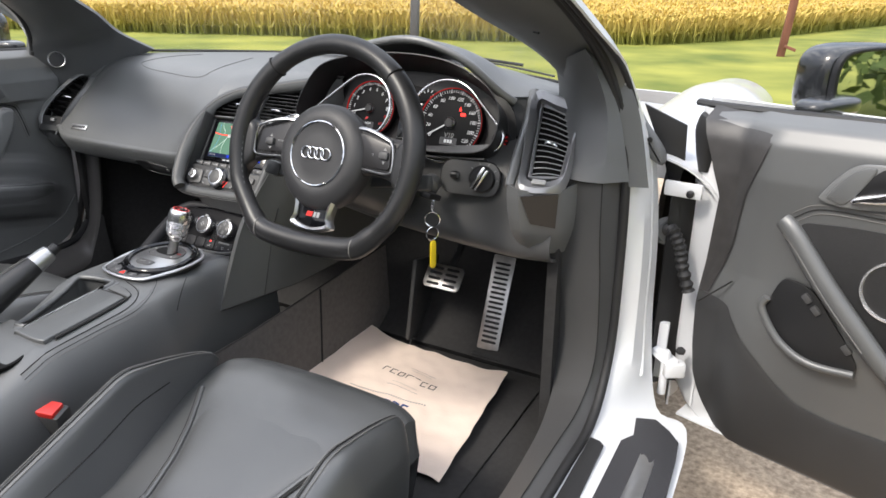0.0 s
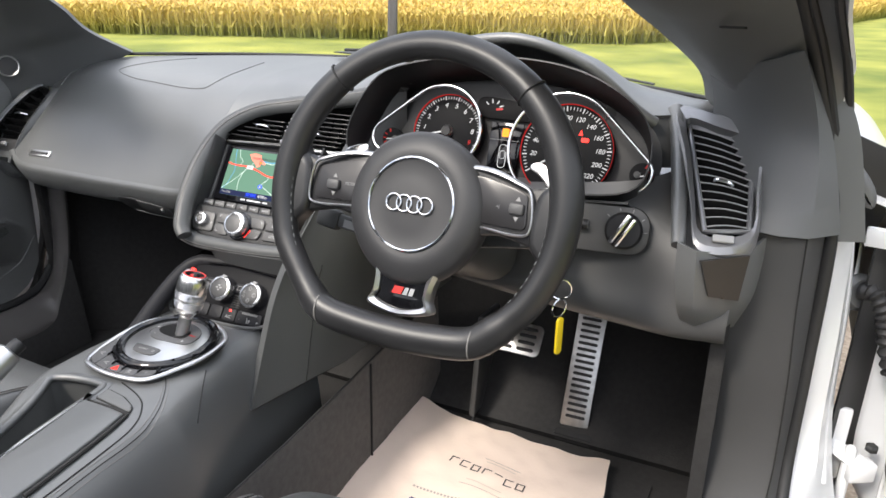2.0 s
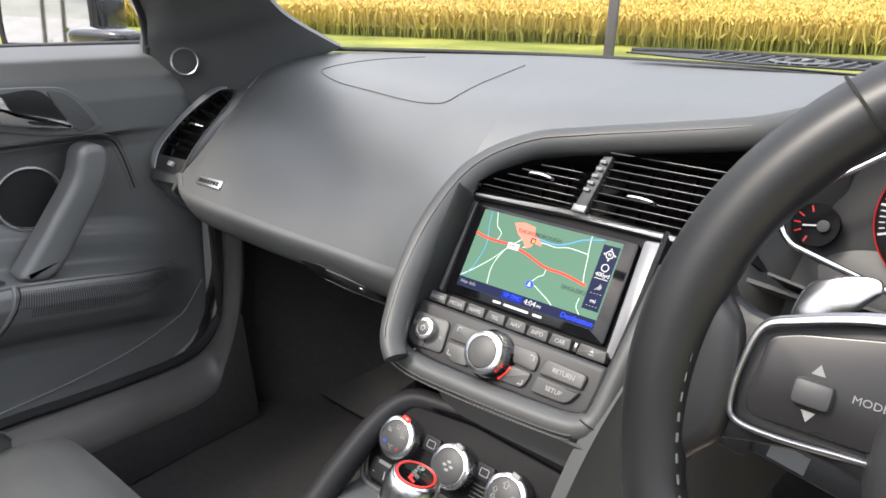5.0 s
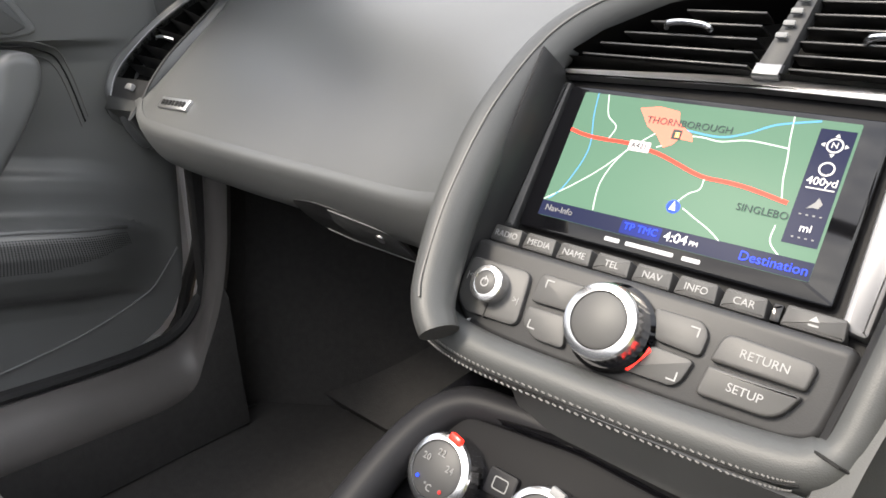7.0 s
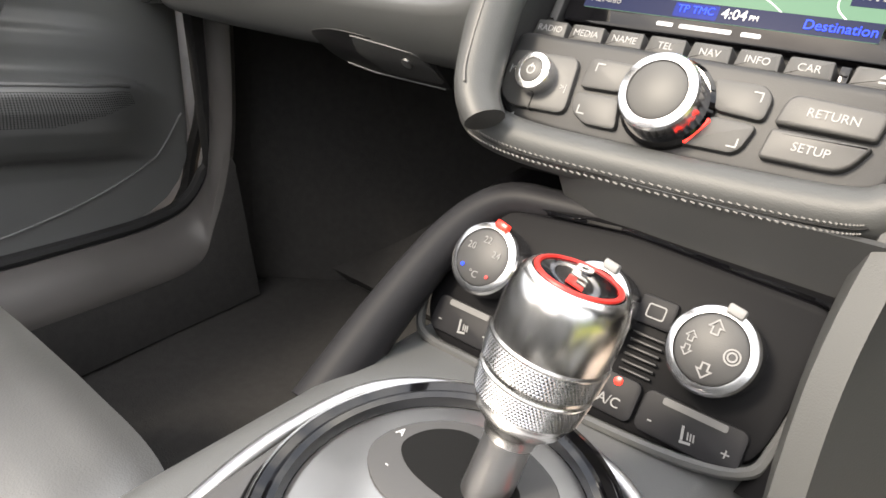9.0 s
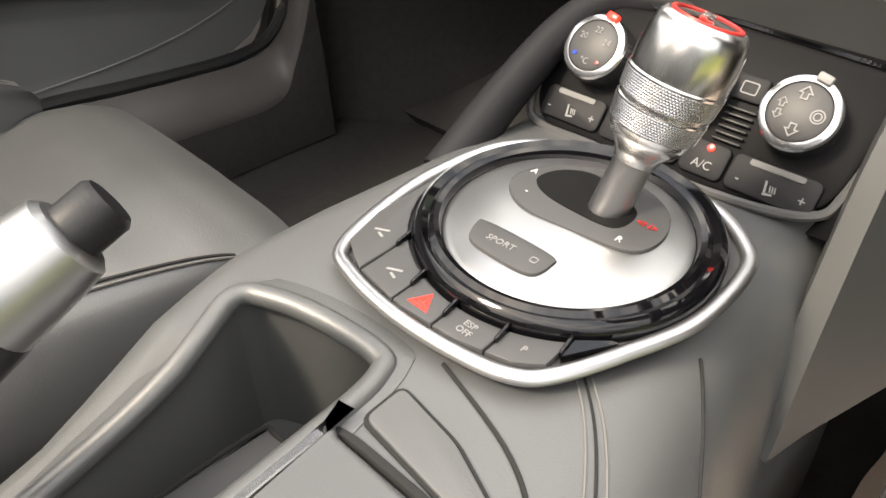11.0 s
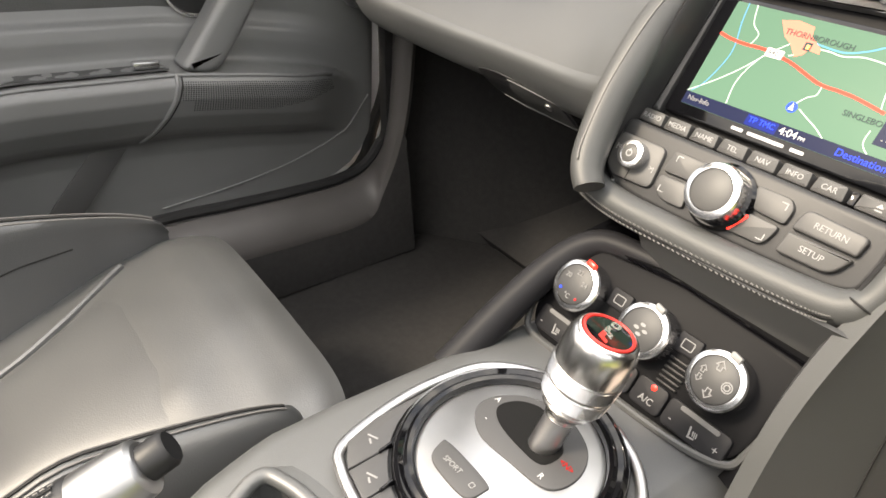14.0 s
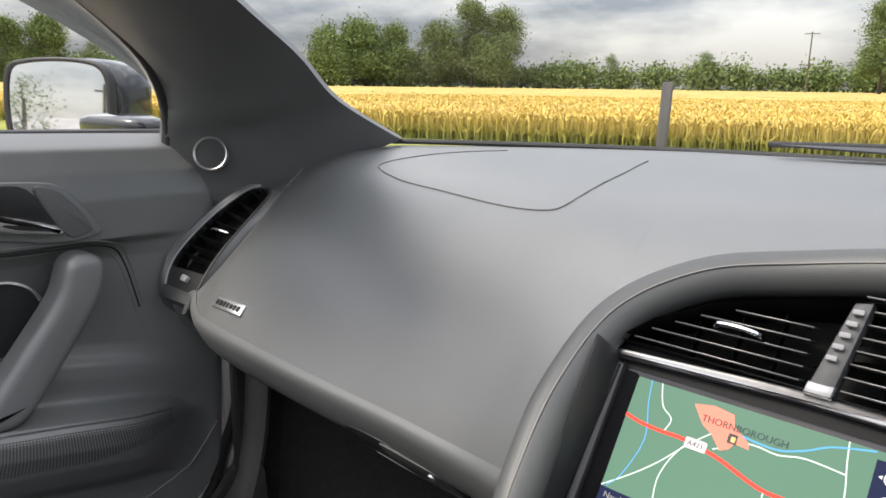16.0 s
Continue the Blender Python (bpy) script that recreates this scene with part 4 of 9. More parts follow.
    bezel = put("opener_bezel", plate(spline([(-0.135, 0.772, 0), (-0.112, 0.782, 0), (-0.023, 0.779, 0), (0.016, 0.769, 0), (0.046, 0.730, 0), (0.048, 0.713, 0), (-0.003, 0.710, 0), (-0.089, 0.729, 0), (-0.128, 0.752, 0)], 6, True), 0.005, 0.0025), F, DOOR_LEATHER_LIT)
    put("recess", plate(spline([(-0.122, 0.768, 0), (-0.07, 0.775, 0), (-0.022, 0.772, 0), (0.003, 0.722, 0), (-0.055, 0.732, 0), (-0.105, 0.748, 0)], 5, True), 0.006, 0.0005), F, DARK, bezel)
    put("switch_pad", plate(spline([(-0.016, 0.771, 0), (0.012, 0.764, 0), (0.040, 0.726, 0), (0.036, 0.717, 0), (0.013, 0.717, 0)], 5, True), 0.008, 0.003), F, TRIM, bezel)
    put("opener", plate(spline([(-0.112, 0.770, 0), (-0.092, 0.776, 0), (-0.074, 0.771, 0), (-0.064, 0.752, 0), (-0.030, 0.741, 0), (0.001, 0.730, 0), (0.004, 0.720, 0), (-0.055, 0.730, 0), (-0.092, 0.742, 0)], 6, True), 0.016, 0.005, seg=3), F, SATIN, None, "satin chrome opener lever")
    put("opener_slot", plate(spline([(-0.050, 0.738, 0), (-0.015, 0.731, 0), (-0.006, 0.726, 0), (-0.04, 0.732, 0)], 4, True), 0.0166, 0), F, DARK)
    # loudspeaker behind the grip
    disc = flat(-0.053, 0.622, 0.7755) if s < 0 else flat(-0.074, 0.598, 0.752)
    put("speaker_ring", lathe([(0.0440, -0.004), (0.0478, 0.003), (0.0470, 0.0062), (0.0445, 0.0066), (0.0428, 0.003), (0.0425, -0.004)], None, 56), disc, SATIN, None, "bright metal loudspeaker ring")
    put("speaker_grille", lathe([(0.0430, -0.003), (0.0426, 0.0015), (0.03, 0.003), (0.0, 0.0035)], None, 56), disc, MESH_BLACK, None, "black perforated loudspeaker grille")
    if s > 0:
        # padded bar, switch cup, perforated insert and map pocket of the open door
        put("insert", plate(spline([(0.070, 0.655, 0), (0.030, 0.676, 0), (-0.10, 0.684, 0), (-0.30, 0.690, 0), (-0.30, 0.515, 0), (-0.09, 0.500, 0), (-0.030, 0.520, 0), (0.000, 0.555, 0)], 6, True), 0.0025, 0.0008), flat(0, 0, 0.752), MESH_BLACK, None, "black perforated insert")
        put("insert_edge", tube(spline([(0.072, 0.658, 0.002), (0.002, 0.553, 0.002), (-0.030, 0.517, 0.002), (-0.09, 0.497, 0.002), (-0.20, 0.50, 0.002)], 6), 0.005, 8), flat(0, 0, 0.752), LEATHER)
        put("bar", tube(spline([(0.098, 0.668, 0.000), (0.076, 0.650, 0.004), (0.020, 0.585, 0.008), (-0.045, 0.520, 0.010), (-0.10, 0.470, 0.010), (-0.16, 0.44, 0.010)], 7), [0.013 + 0.004 * math.sin(math.pi * min(1, k / 30)) for k in range(36)], 14, flat=0.8), flat(0, 0, 0.752), LEATHER, None, "padded leather pull bar")
        put("bar_stitching", tube(spline([(0.092, 0.648, 0.010), (0.070, 0.632, 0.016), (0.012, 0.568, 0.023), (-0.055, 0.502, 0.027)], 7), 0.0010, 5), flat(0, 0, 0.752), STITCH)
        cup_line = spline([(0.084, 0.565, 0), (0.096, 0.531, 0), (0.101, 0.514, 0), (0.067, 0.470, 0), (0.018, 0.449, 0), (-0.046, 0.455, 0), (-0.032, 0.489, 0), (0.000, 0.527, 0), (0.032, 0.563, 0), (0.068, 0.574, 0)][::-1], 6, True)
        cup_ob = put("switch_cup", plate(cup_line, 0.004, 0.001), flat(0, 0, 0.755), DARK, None, "dark cup with window switches")
        put("cup_rim", tube([p + Vector((0, 0, 0.004)) for p in spline([(0.098, 0.535, 0), (0.103, 0.513, 0), (0.068, 0.467, 0), (0.018, 0.445, 0), (-0.048, 0.451, 0)], 8)], 0.0065, 10), flat(0, 0, 0.752), LEATHER)
        for ky, kz in ((0.040, 0.552), (0.024, 0.536), (-0.030, 0.488)):
            put("window_switch", rbox(0.016, 0.011, 0.008, 0.002, pose(ky, kz, 0.005, 0, 0, 45)), flat(0, 0, 0.755), BUTTON, cup_ob)
        put("pocket_seam", tube(spline([(0.217, 0.482, 0.004), (0.190, 0.510, 0.004), (0.164, 0.537, 0.003)], 6), 0.0014, 6), flat(0, 0, 0.768), SEAM)
        def pocket(u, v):
            y = 0.224 - 0.824 * u ** 1.3
            top = float(np.interp(y, [-0.6, -0.11, -0.03, 0.032, 0.08, 0.133, 0.165, 0.226], [0.345, 0.343, 0.340, 0.349, 0.385, 0.438, 0.490, 0.50]))
            z = top * (1 - v) + 0.212 * v
            y = min(y, driver_front(z) - 0.002)
            return (door_x(y, z, True) - 0.0015 - 0.007 * math.sin(math.pi * v) ** 0.6, y, z)

        part("map_pocket", sheet(pocket, 60, 20, 0.0), POCKET, ob, "dark map pocket")

        def vinyl(u, v):
            z = 0.50 + 0.318 * v
            inner = float(np.interp(z, [0.50, 0.595, 0.692, 0.747, 0.82], [0.205, 0.177, 0.165, 0.147, 0.127]))
            y = inner + (driver_front(z) - 0.001 - inner) * u
            return (door_x(y, z, True) - 0.0032 - 0.0009 * math.sin(u * 9 + z * 40) * u * (1 - u) * 4, y, z)

        part("front_vinyl", sheet(vinyl, 16, 40, 0.0), VINYL, ob, "wrinkled brown-black vinyl")
    else:
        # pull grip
        put("grip", plate(spline([(0.002, 0.690, 0), (0.024, 0.697, 0), (0.041, 0.686, 0), (0.037, 0.656, 0), (0.021, 0.626, 0), (-0.016, 0.573, 0), (-0.050, 0.530, 0), (-0.075, 0.519, 0), (-0.106, 0.530, 0), (-0.090, 0.553, 0), (-0.050, 0.604, 0), (-0.013, 0.653, 0)], 6, True)[::-1], 0.040, 0.012, None, 5), flat(0, 0, 0.748), DOOR_LEATHER_LIT, None, "leather pull grip", 60)
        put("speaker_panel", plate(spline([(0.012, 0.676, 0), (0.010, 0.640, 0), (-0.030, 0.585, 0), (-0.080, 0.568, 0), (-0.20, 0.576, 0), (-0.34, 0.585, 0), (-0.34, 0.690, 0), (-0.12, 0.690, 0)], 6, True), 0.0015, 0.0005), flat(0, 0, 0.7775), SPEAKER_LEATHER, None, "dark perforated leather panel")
        # perforated skin on the armrest in front of its join
        def arm_at(y, r, lift):
            return Vector((s * (door_x(y, arm_edge(y) + r) - lift), y, arm_edge(y) + r))
        holes = bmesh.new()
        for i in range(72):
            for j in range(16):
                y, r = 0.108 - 0.0031 * i + 0.0008 * j - 0.00002 * j * i, -0.0075 - 0.0026 * j
                if j > 15 * min(1, 0.35 + i / 50) or (i > 66 and j > 9):
                    continue
                c, w = arm_at(y, r, 0.0006), 0.00105
                across, down = (arm_at(y + 0.002, r, 0.0006) - c).normalized() * w, (arm_at(y, r - 0.002, 0.0006) - c).normalized() * w * 0.85
                holes.faces.new([holes.verts.new(c + across * math.cos(a) + down * math.sin(a)) for a in (0.0, 1.257, 2.513, 3.770, 5.027)])
        bmesh.ops.recalc_face_normals(holes, faces=holes.faces)
        tagged(part("perforation", holes, VENT_BLACK_SOFT, ob), kind="stuff")
        for dy, lift, r0, mat in ((0.0, 0.0008, 0.0030, DOOR_LEATHER_LIT), (0.006, 0.0002, 0.0009, SEAM)):
            part("armrest_join", tube([arm_at(y + dy, r, lift) for y, r in [(p.x, p.y) for p in spline([(-0.118, -0.001, 0), (-0.121, -0.014, 0), (-0.130, -0.036, 0), (-0.150, -0.068, 0), (-0.173, -0.096, 0)], 6)]], r0, 8), mat, ob)
        part("armrest_edge", tube([arm_at(y, 0.0, 0.002) for y in np.linspace(0.11, -0.7, 50)], 0.0030, 8), DOOR_LEATHER_LIT, ob)
        tray = part("switch_tray", sheet(lambda u, v: (s * (0.717 + 0.036 * v), -0.123 - 0.20 * u, arm_edge(-0.123 - 0.20 * u) + 0.0045 - 0.004 * math.sin(math.pi * v)), 12, 6, 0.002), PLASTIC, ob)
        part("window_switch", moved(rbox(0.034, 0.012, 0.010, 0.003), Matrix.Translation((s * 0.735, -0.146, 0.537)) @ pose(0, 0, 0, 0, 8, 94)), BRIGHT, tray, "metal window switch")
        part("pocket_crease", tube([(s * (door_x(p.x, p.y) - 0.0008), p.x, p.y) for p in spline([(0.186, 0.424, 0), (0.160, 0.392, 0), (0.128, 0.367, 0), (0.075, 0.347, 0), (0.022, 0.334, 0), (-0.06, 0.322, 0), (-0.16, 0.316, 0)], 8)], 0.0016, 8), DOOR_LEATHER_LIT, ob)
        # no opening is cut: a dark plate paints the shaded gap
        put("pocket_mouth_shade", plate([(-0.186, 0.428), (-0.232, 0.432), (-0.335, 0.325), (-0.282, 0.325)], 0.002, 0.0005), flat(0, 0, 0.7545), KICK_TRIM, None, "flat dark plate painting the shade in the map pocket's mouth")
        part("pocket_lip", tube([(s * 0.746, -0.27, 0.322), (s * 0.744, -0.36, 0.318), (s * 0.742, -0.7, 0.318)], 0.006, 8), DOOR_LEATHER_LIT, ob)
    pane = part("window", sheet(lambda u, v: (s * (0.826 - 0.10 * v - 0.06 * v * v), 0.165 - 0.30 * v - 0.95 * u * (1 - 0.2 * v), 0.815 + 0.33 * v), 12, 8, 0.004), GLASS, ob, "clear frameless side window")
    pane.visible_shadow = False
    # wing mirror
    glass_at = Vector((s * 1.048, 0.125, 0.853)) if s < 0 else Vector((1.048, 0.085, 0.848))
    facing = Vector((-s * 0.50, -0.865, 0.07 if s < 0 else 0.0)).normalized()
    mm = Matrix.Translation(glass_at) @ facing.to_track_quat("Z", "Y").to_matrix().to_4x4()
    head = part("mirror_housing", moved(cushion(0.102, 0.068, 0.050, 0.55, 0.5, 40, 18, Matrix.Translation((0, 0.0, -0.052))), mm), MIRROR_BLACK, ob, "dark glossy wing mirror housing")
    shape = spline([(-0.084, 0.0, 0), (-0.076, 0.034, 0), (-0.03, 0.044, 0), (0.05, 0.043, 0), (0.082, 0.030, 0), (0.084, -0.03, 0), (0.06, -0.043, 0), (-0.05, -0.042, 0), (-0.077, -0.034, 0)], 5, True)
    shape = [Vector((q[0], q[1] * 1.32, 0)) for q in shape]
    if s < 0:
        shape = [Vector((-q[0], q[1], 0)) for q in shape][::-1]
    part("mirror_rim", hoop([q * 1.10 for q in shape], [q * 0.99 for q in shape], 0.012, 0.003, mm @ pose(0, 0, -0.006)), DARK, head)
    part("mirror_glass", plate(shape[::-1], 0.003, 0, mm), MIRROR, head, "silvered mirror glass")
    part("mirror_foot", moved(cushion(0.070, 0.030, 0.016, 0.6, 0.6, 32, 14), Matrix.Translation((s * 0.900, 0.150 if s < 0 else 0.11, 0.826)) @ pose(0, 0, 0, 0, 0, -12 * s)), MIRROR_BLACK, ob)
    return ob


MIRROR_BLACK = surface("dark_gloss_shell", (0.015, 0.016, 0.018), 0.22, coat=0.7, spread=0.2)
MESH_BLACK = surface("speaker_mesh", (0.012, 0.012, 0.013), 0.6, grain=900, bump=1.0, kind="cells")
SPEAKER_LEATHER = surface("perforated_leather", (0.090, 0.091, 0.092), 0.5, grain=800, bump=0.6, kind="cells", spread=0.08)
VENT_BLACK_SOFT = surface("punched_holes", (0.012, 0.012, 0.012), 0.8, specular=0.1)
door(-1, "passenger_door", "closed passenger door with charcoal leather trim and a chrome opener")
driver_door = door(1, "driver_door", "wide open driver's door with charcoal leather trim and white painted edges")
driver_door.rotation_euler = (0, 0, radians(74))

# hinges, check strap and cable of the open door; a black sheet paints the shaded gap behind
single("hinge_gap_shade", loft([spline([(0.862, 0.246, z), (0.885, 0.275, z), (0.915, 0.290, z), (0.95, 0.292, z)], 4) for z in (0.27, 0.4, 0.5, 0.6, 0.66)], 0.003), DARK, "black sheet painting the shade in the gap behind the door hinges", "gap panel", kind="structure")
single("wing_liner", plate([(0.786, 0.808), (0.864, 0.777), (0.869, 0.700), (0.855, 0.639), (0.834, 0.706)][::-1], 0.006, 0.001, Matrix(((1, 0, 0, 0), (0, 0, -1, 0.292), (0, 1, 0, 0), (0, 0, 0, 1)))), DARK, "dark plastic liner behind the wing edge", "liner", kind="structure")
hinge = thing("door_hinge", (0.885, 0.25, 0.30), "white painted lower door hinge", "hinge")
part("leaf", rbox(0.030, 0.012, 0.12, 0.003, pose(0.872, 0.262, 0.345)), WHITE_PAINT, hinge)
part("arm", tube(spline([(0.868, 0.258, 0.345), (0.885, 0.246, 0.340), (0.912, 0.240, 0.330)], 4), 0.016, 8, flat=0.6), WHITE_PAINT, hinge)
part("door_leaf", rbox(0.040, 0.025, 0.030, 0.004, pose(0.908, 0.240, 0.322, 0, 0, 30)), WHITE_PAINT, hinge)
part("pin", lathe([(0.008, 0), (0.008, 0.09), (0.005, 0.094), (0, 0.094)], pose(0.892, 0.238, 0.265)), WHITE_PAINT, hinge)
part("bolt", lathe([(0.009, 0), (0.009, 0.006), (0.006, 0.009), (0, 0.009)], pose(0.916, 0.240, 0.360, 10, 0, 20), 6), RUBBER, hinge)
strap = thing("check_strap", (0.87, 0.25, 0.66), "white painted door check strap with a bolt", "check strap")
part("bar", rbox(0.066, 0.010, 0.027, 0.003, pose(0.879, 0.246, 0.672, 0, 0, -6)), WHITE_PAINT, strap)
part("bolt", lathe([(0.007, 0), (0.007, 0.006), (0.004, 0.008), (0, 0.008)], pose(0.893, 0.240, 0.668, 90, 0, -6), 8), DARK, strap)
path = spline([(0.860, 0.255, 0.592), (0.873, 0.242, 0.594), (0.888, 0.236, 0.570), (0.897, 0.236, 0.535), (0.913, 0.238, 0.488)], 12)
single("cable_bellows", tube(path, [0.0105 + 0.0022 * math.sin(1.6 * k) for k in range(len(path))], 14), RUBBER, "black ribbed rubber bellows for the door wiring", "cable bellows")
single("bellows_cap", lathe([(0.026, 0), (0.026, 0.006), (0.02, 0.012), (0, 0.013)], pose(0.856, 0.268, 0.585, 80, 0, 30)), TRIM, "grey plastic cap on the door wiring", "cap")
cover_line = spline([(0.767, 0.816, 0), (0.788, 0.747, 0), (0.813, 0.730, 0), (0.842, 0.716, 0), (0.841, 0.742, 0), (0.805, 0.787, 0), (0.785, 0.816, 0)], 4, True)
cover_ob = single("corner_cover", moved(plate(cover_line[::-1], 0.022, 0.008, None, 3), Matrix(((1, 0, 0, 0), (0, 0, -1, 0.236), (0, 1, 0, 0), (0, 0, 0, 1)))), TRIM, "dark plastic corner cover at the pillar's foot", "cover")
part("screw", lathe([(0.005, 0), (0.005, 0.002), (0, 0.003)], pose(0.818, 0.214, 0.760, 90, 0, 0), 12), DARK, cover_ob)
outer_pillar, inner_pillar = spline(OUTSIDE[:5], 6), spline(OPENING[:5], 6)
single("pillar_seal", loft([[p + Vector((0.004, -0.010, 0.004)) for p in between(inner_pillar, outer_pillar, k)[8:24]] for k in (0.12, 0.4, 0.7)], 0.004), TRIM, "dark rubber weather strip along the pillar", "seal", kind="structure")
for k, r in ((0.12, 0.005), (0.72, 0.005)):
    part("lip", tube([p + Vector((0.004, -0.011, 0.004)) for p in between(inner_pillar, outer_pillar, k)[8:24]], r, 8), RUBBER, bpy.data.objects["pillar_seal"])
# ---- dashboard ----
def section_sheet(stations, n_across=8, n_along=5, thick=-0.004):
    """A skin through sections that stand at x and list (y, z)."""
    lines = [spline([(x, y, z) for y, z in pts], n_along) for x, pts in stations]
    cols = [spline([line[k] for line in lines], n_across) for k in range(len(lines[0]))]
    return loft(cols, thick)


dash = thing("dashboard", (0, 0.3, 0.55), "charcoal leather dashboard with a deep passenger pad and stitched edges", "dashboard")
PAD = [(-0.674, [(0.345, 0.800), (0.325, 0.795), (0.295, 0.780), (0.262, 0.755), (0.225, 0.722), (0.190, 0.692), (0.155, 0.664), (0.122, 0.640)]),
       (-0.645, [(0.385, 0.802), (0.35, 0.800), (0.31, 0.789), (0.262, 0.765), (0.212, 0.727), (0.170, 0.690), (0.135, 0.655), (0.108, 0.628)]),
       (-0.60, [(0.43, 0.804), (0.385, 0.803), (0.325, 0.797), (0.262, 0.777), (0.203, 0.733), (0.157, 0.687), (0.122, 0.650), (0.098, 0.624)]),
       (-0.45, [(0.53, 0.806), (0.44, 0.808), (0.34, 0.806), (0.25, 0.790), (0.186, 0.745), (0.140, 0.695), (0.108, 0.652), (0.088, 0.626)]),
       (-0.30, [(0.60, 0.808), (0.48, 0.811), (0.35, 0.809), (0.24, 0.797), (0.175, 0.752), (0.128, 0.700), (0.100, 0.658), (0.083, 0.630)]),
       (-0.20, [(0.63, 0.808), (0.48, 0.813), (0.34, 0.811), (0.222, 0.797), (0.160, 0.752), (0.116, 0.704), (0.088, 0.662), (0.073, 0.635)]),
       (-0.137, [(0.645, 0.808), (0.45, 0.816), (0.30, 0.811), (0.205, 0.790), (0.146, 0.744), (0.096, 0.702), (0.064, 0.674), (0.048, 0.650)])]
part("passenger_pad", section_sheet(PAD), LEATHER, dash)
part("pad_end", loft([[Vector((-0.674, y, z - 0.001)) for y, z in PAD[0][1][:4]], [Vector((-0.71, y + 0.012, z - 0.012)) for y, z in PAD[0][1][:4]], [Vector((-0.76, y + 0.03, z - 0.03)) for y, z in PAD[0][1][:4]]], 0.003), TRIM, dash)
COWL = [(-0.137, [(0.645, 0.808), (0.45, 0.816), (0.30, 0.811), (0.205, 0.790), (0.146, 0.744)]),
        (-0.09, [(0.65, 0.808), (0.46, 0.817), (0.32, 0.814), (0.235, 0.800), (0.185, 0.770)]),
        (-0.03, [(0.655, 0.808), (0.47, 0.819), (0.34, 0.818), (0.255, 0.805), (0.210, 0.781)]),
        (0.05, [(0.655, 0.808), (0.48, 0.822), (0.35, 0.824), (0.26, 0.816), (0.216, 0.795)]),
        (0.13, [(0.645, 0.806), (0.48, 0.826), (0.35, 0.833), (0.26, 0.828), (0.210, 0.810)]),
        (0.20, [(0.63, 0.806), (0.48, 0.830), (0.35, 0.842), (0.25, 0.846), (0.182, 0.838)]),
        (0.28, [(0.61, 0.806), (0.47, 0.834), (0.34, 0.855), (0.24, 0.884), (0.165, 0.893)]),
        (0.38, [(0.57, 0.806), (0.45, 0.835), (0.33, 0.858), (0.24, 0.897), (0.160, 0.908)]),
        (0.47, [(0.52, 0.806), (0.43, 0.828), (0.33, 0.847), (0.25, 0.876), (0.175, 0.880)]),
        (0.54, [(0.48, 0.806), (0.40, 0.816), (0.33, 0.826), (0.26, 0.828), (0.205, 0.816)]),
        (0.60, [(0.44, 0.804), (0.38, 0.808), (0.33, 0.812), (0.29, 0.813), (0.252, 0.808)]),
        (0.66, [(0.37, 0.802), (0.34, 0.803), (0.31, 0.804), (0.28, 0.803), (0.255, 0.800)])]
part("cowl", section_sheet(COWL), LEATHER, dash)
part("cowl_fill", loft([[Vector((0.50, 0.200, 0.825)), Vector((0.56, 0.232, 0.806)), Vector((0.615, 0.275, 0.803))], [Vector((0.50, 0.195, 0.74)), Vector((0.56, 0.205, 0.74)), Vector((0.615, 0.225, 0.74))]], 0.003), PLASTIC, dash)
part("cowl_end", loft([[Vector((0.655, y, z)) for y, z in ((0.40, 0.803), (0.31, 0.805), (0.25, 0.799), (0.20, 0.77))], [Vector((0.70, y, z)) for y, z in ((0.37, 0.80), (0.29, 0.798), (0.22, 0.79), (0.15, 0.745))], [Vector((0.755, y, z)) for y, z in ((0.33, 0.79), (0.26, 0.785), (0.20, 0.775), (0.14, 0.73))]], 0.003), TRIM, dash)
ARC = spline([(-0.104, 0.000, 0.594), (-0.114, 0.006, 0.604), (-0.121, 0.018, 0.618), (-0.128, 0.048, 0.655), (-0.1315, 0.093, 0.699), (-0.121, 0.142, 0.739), (-0.083, 0.181, 0.7635), (-0.028, 0.204, 0.774), (0.05, 0.210, 0.788), (0.13, 0.206, 0.805), (0.20, 0.180, 0.834)], 8)
part("arc_roll", tube([p + Vector((-0.004 * min(1, max(0, (k - 14) / 16)), 0, 0)) for k, p in enumerate(ARC)], [0.0115 + 0.003 * min(1, k / 24) for k in range(len(ARC))], 14, flat=0.8), ROLL, dash, "stitched leather roll round the centre stack")
part("arc_groove", tube([p + Vector((-0.007, 0.004, 0.009)) for p in ARC[8:]], 0.0022, 6), SEAM, dash)
part("arc_stitching", tube([p + Vector((-0.002, -0.009, 0.0085)) for p in ARC[8:]], 0.0008, 5), STITCH, dash)
part("hood_lip", tube(spline([(0.205, 0.178, 0.836), (0.235, 0.170, 0.872), (0.28, 0.163, 0.892), (0.38, 0.158, 0.906), (0.47, 0.173, 0.878), (0.54, 0.203, 0.818), (0.565, 0.215, 0.800)], 8), 0.008, 10), LEATHER, dash)
# airbag lid: a fine groove in the pad
from mathutils.bvhtree import BVHTree

pad_bm = section_sheet(PAD, thick=0)
pad_tree = BVHTree.FromBMesh(pad_bm)
pad_bm.free()


def pad_top(x, y):
    hit = pad_tree.ray_cast(Vector((x, y, 2.0)), Vector((0, 0, -1)))[0]
    return hit if hit else Vector((x, y, 0.8))


lid = [(-0.44, 0.42), (-0.50, 0.33), (-0.520, 0.290), (-0.50, 0.268), (-0.44, 0.243), (-0.36, 0.226), (-0.245, 0.207), (-0.216, 0.222), (-0.222, 0.30), (-0.249, 0.408)]
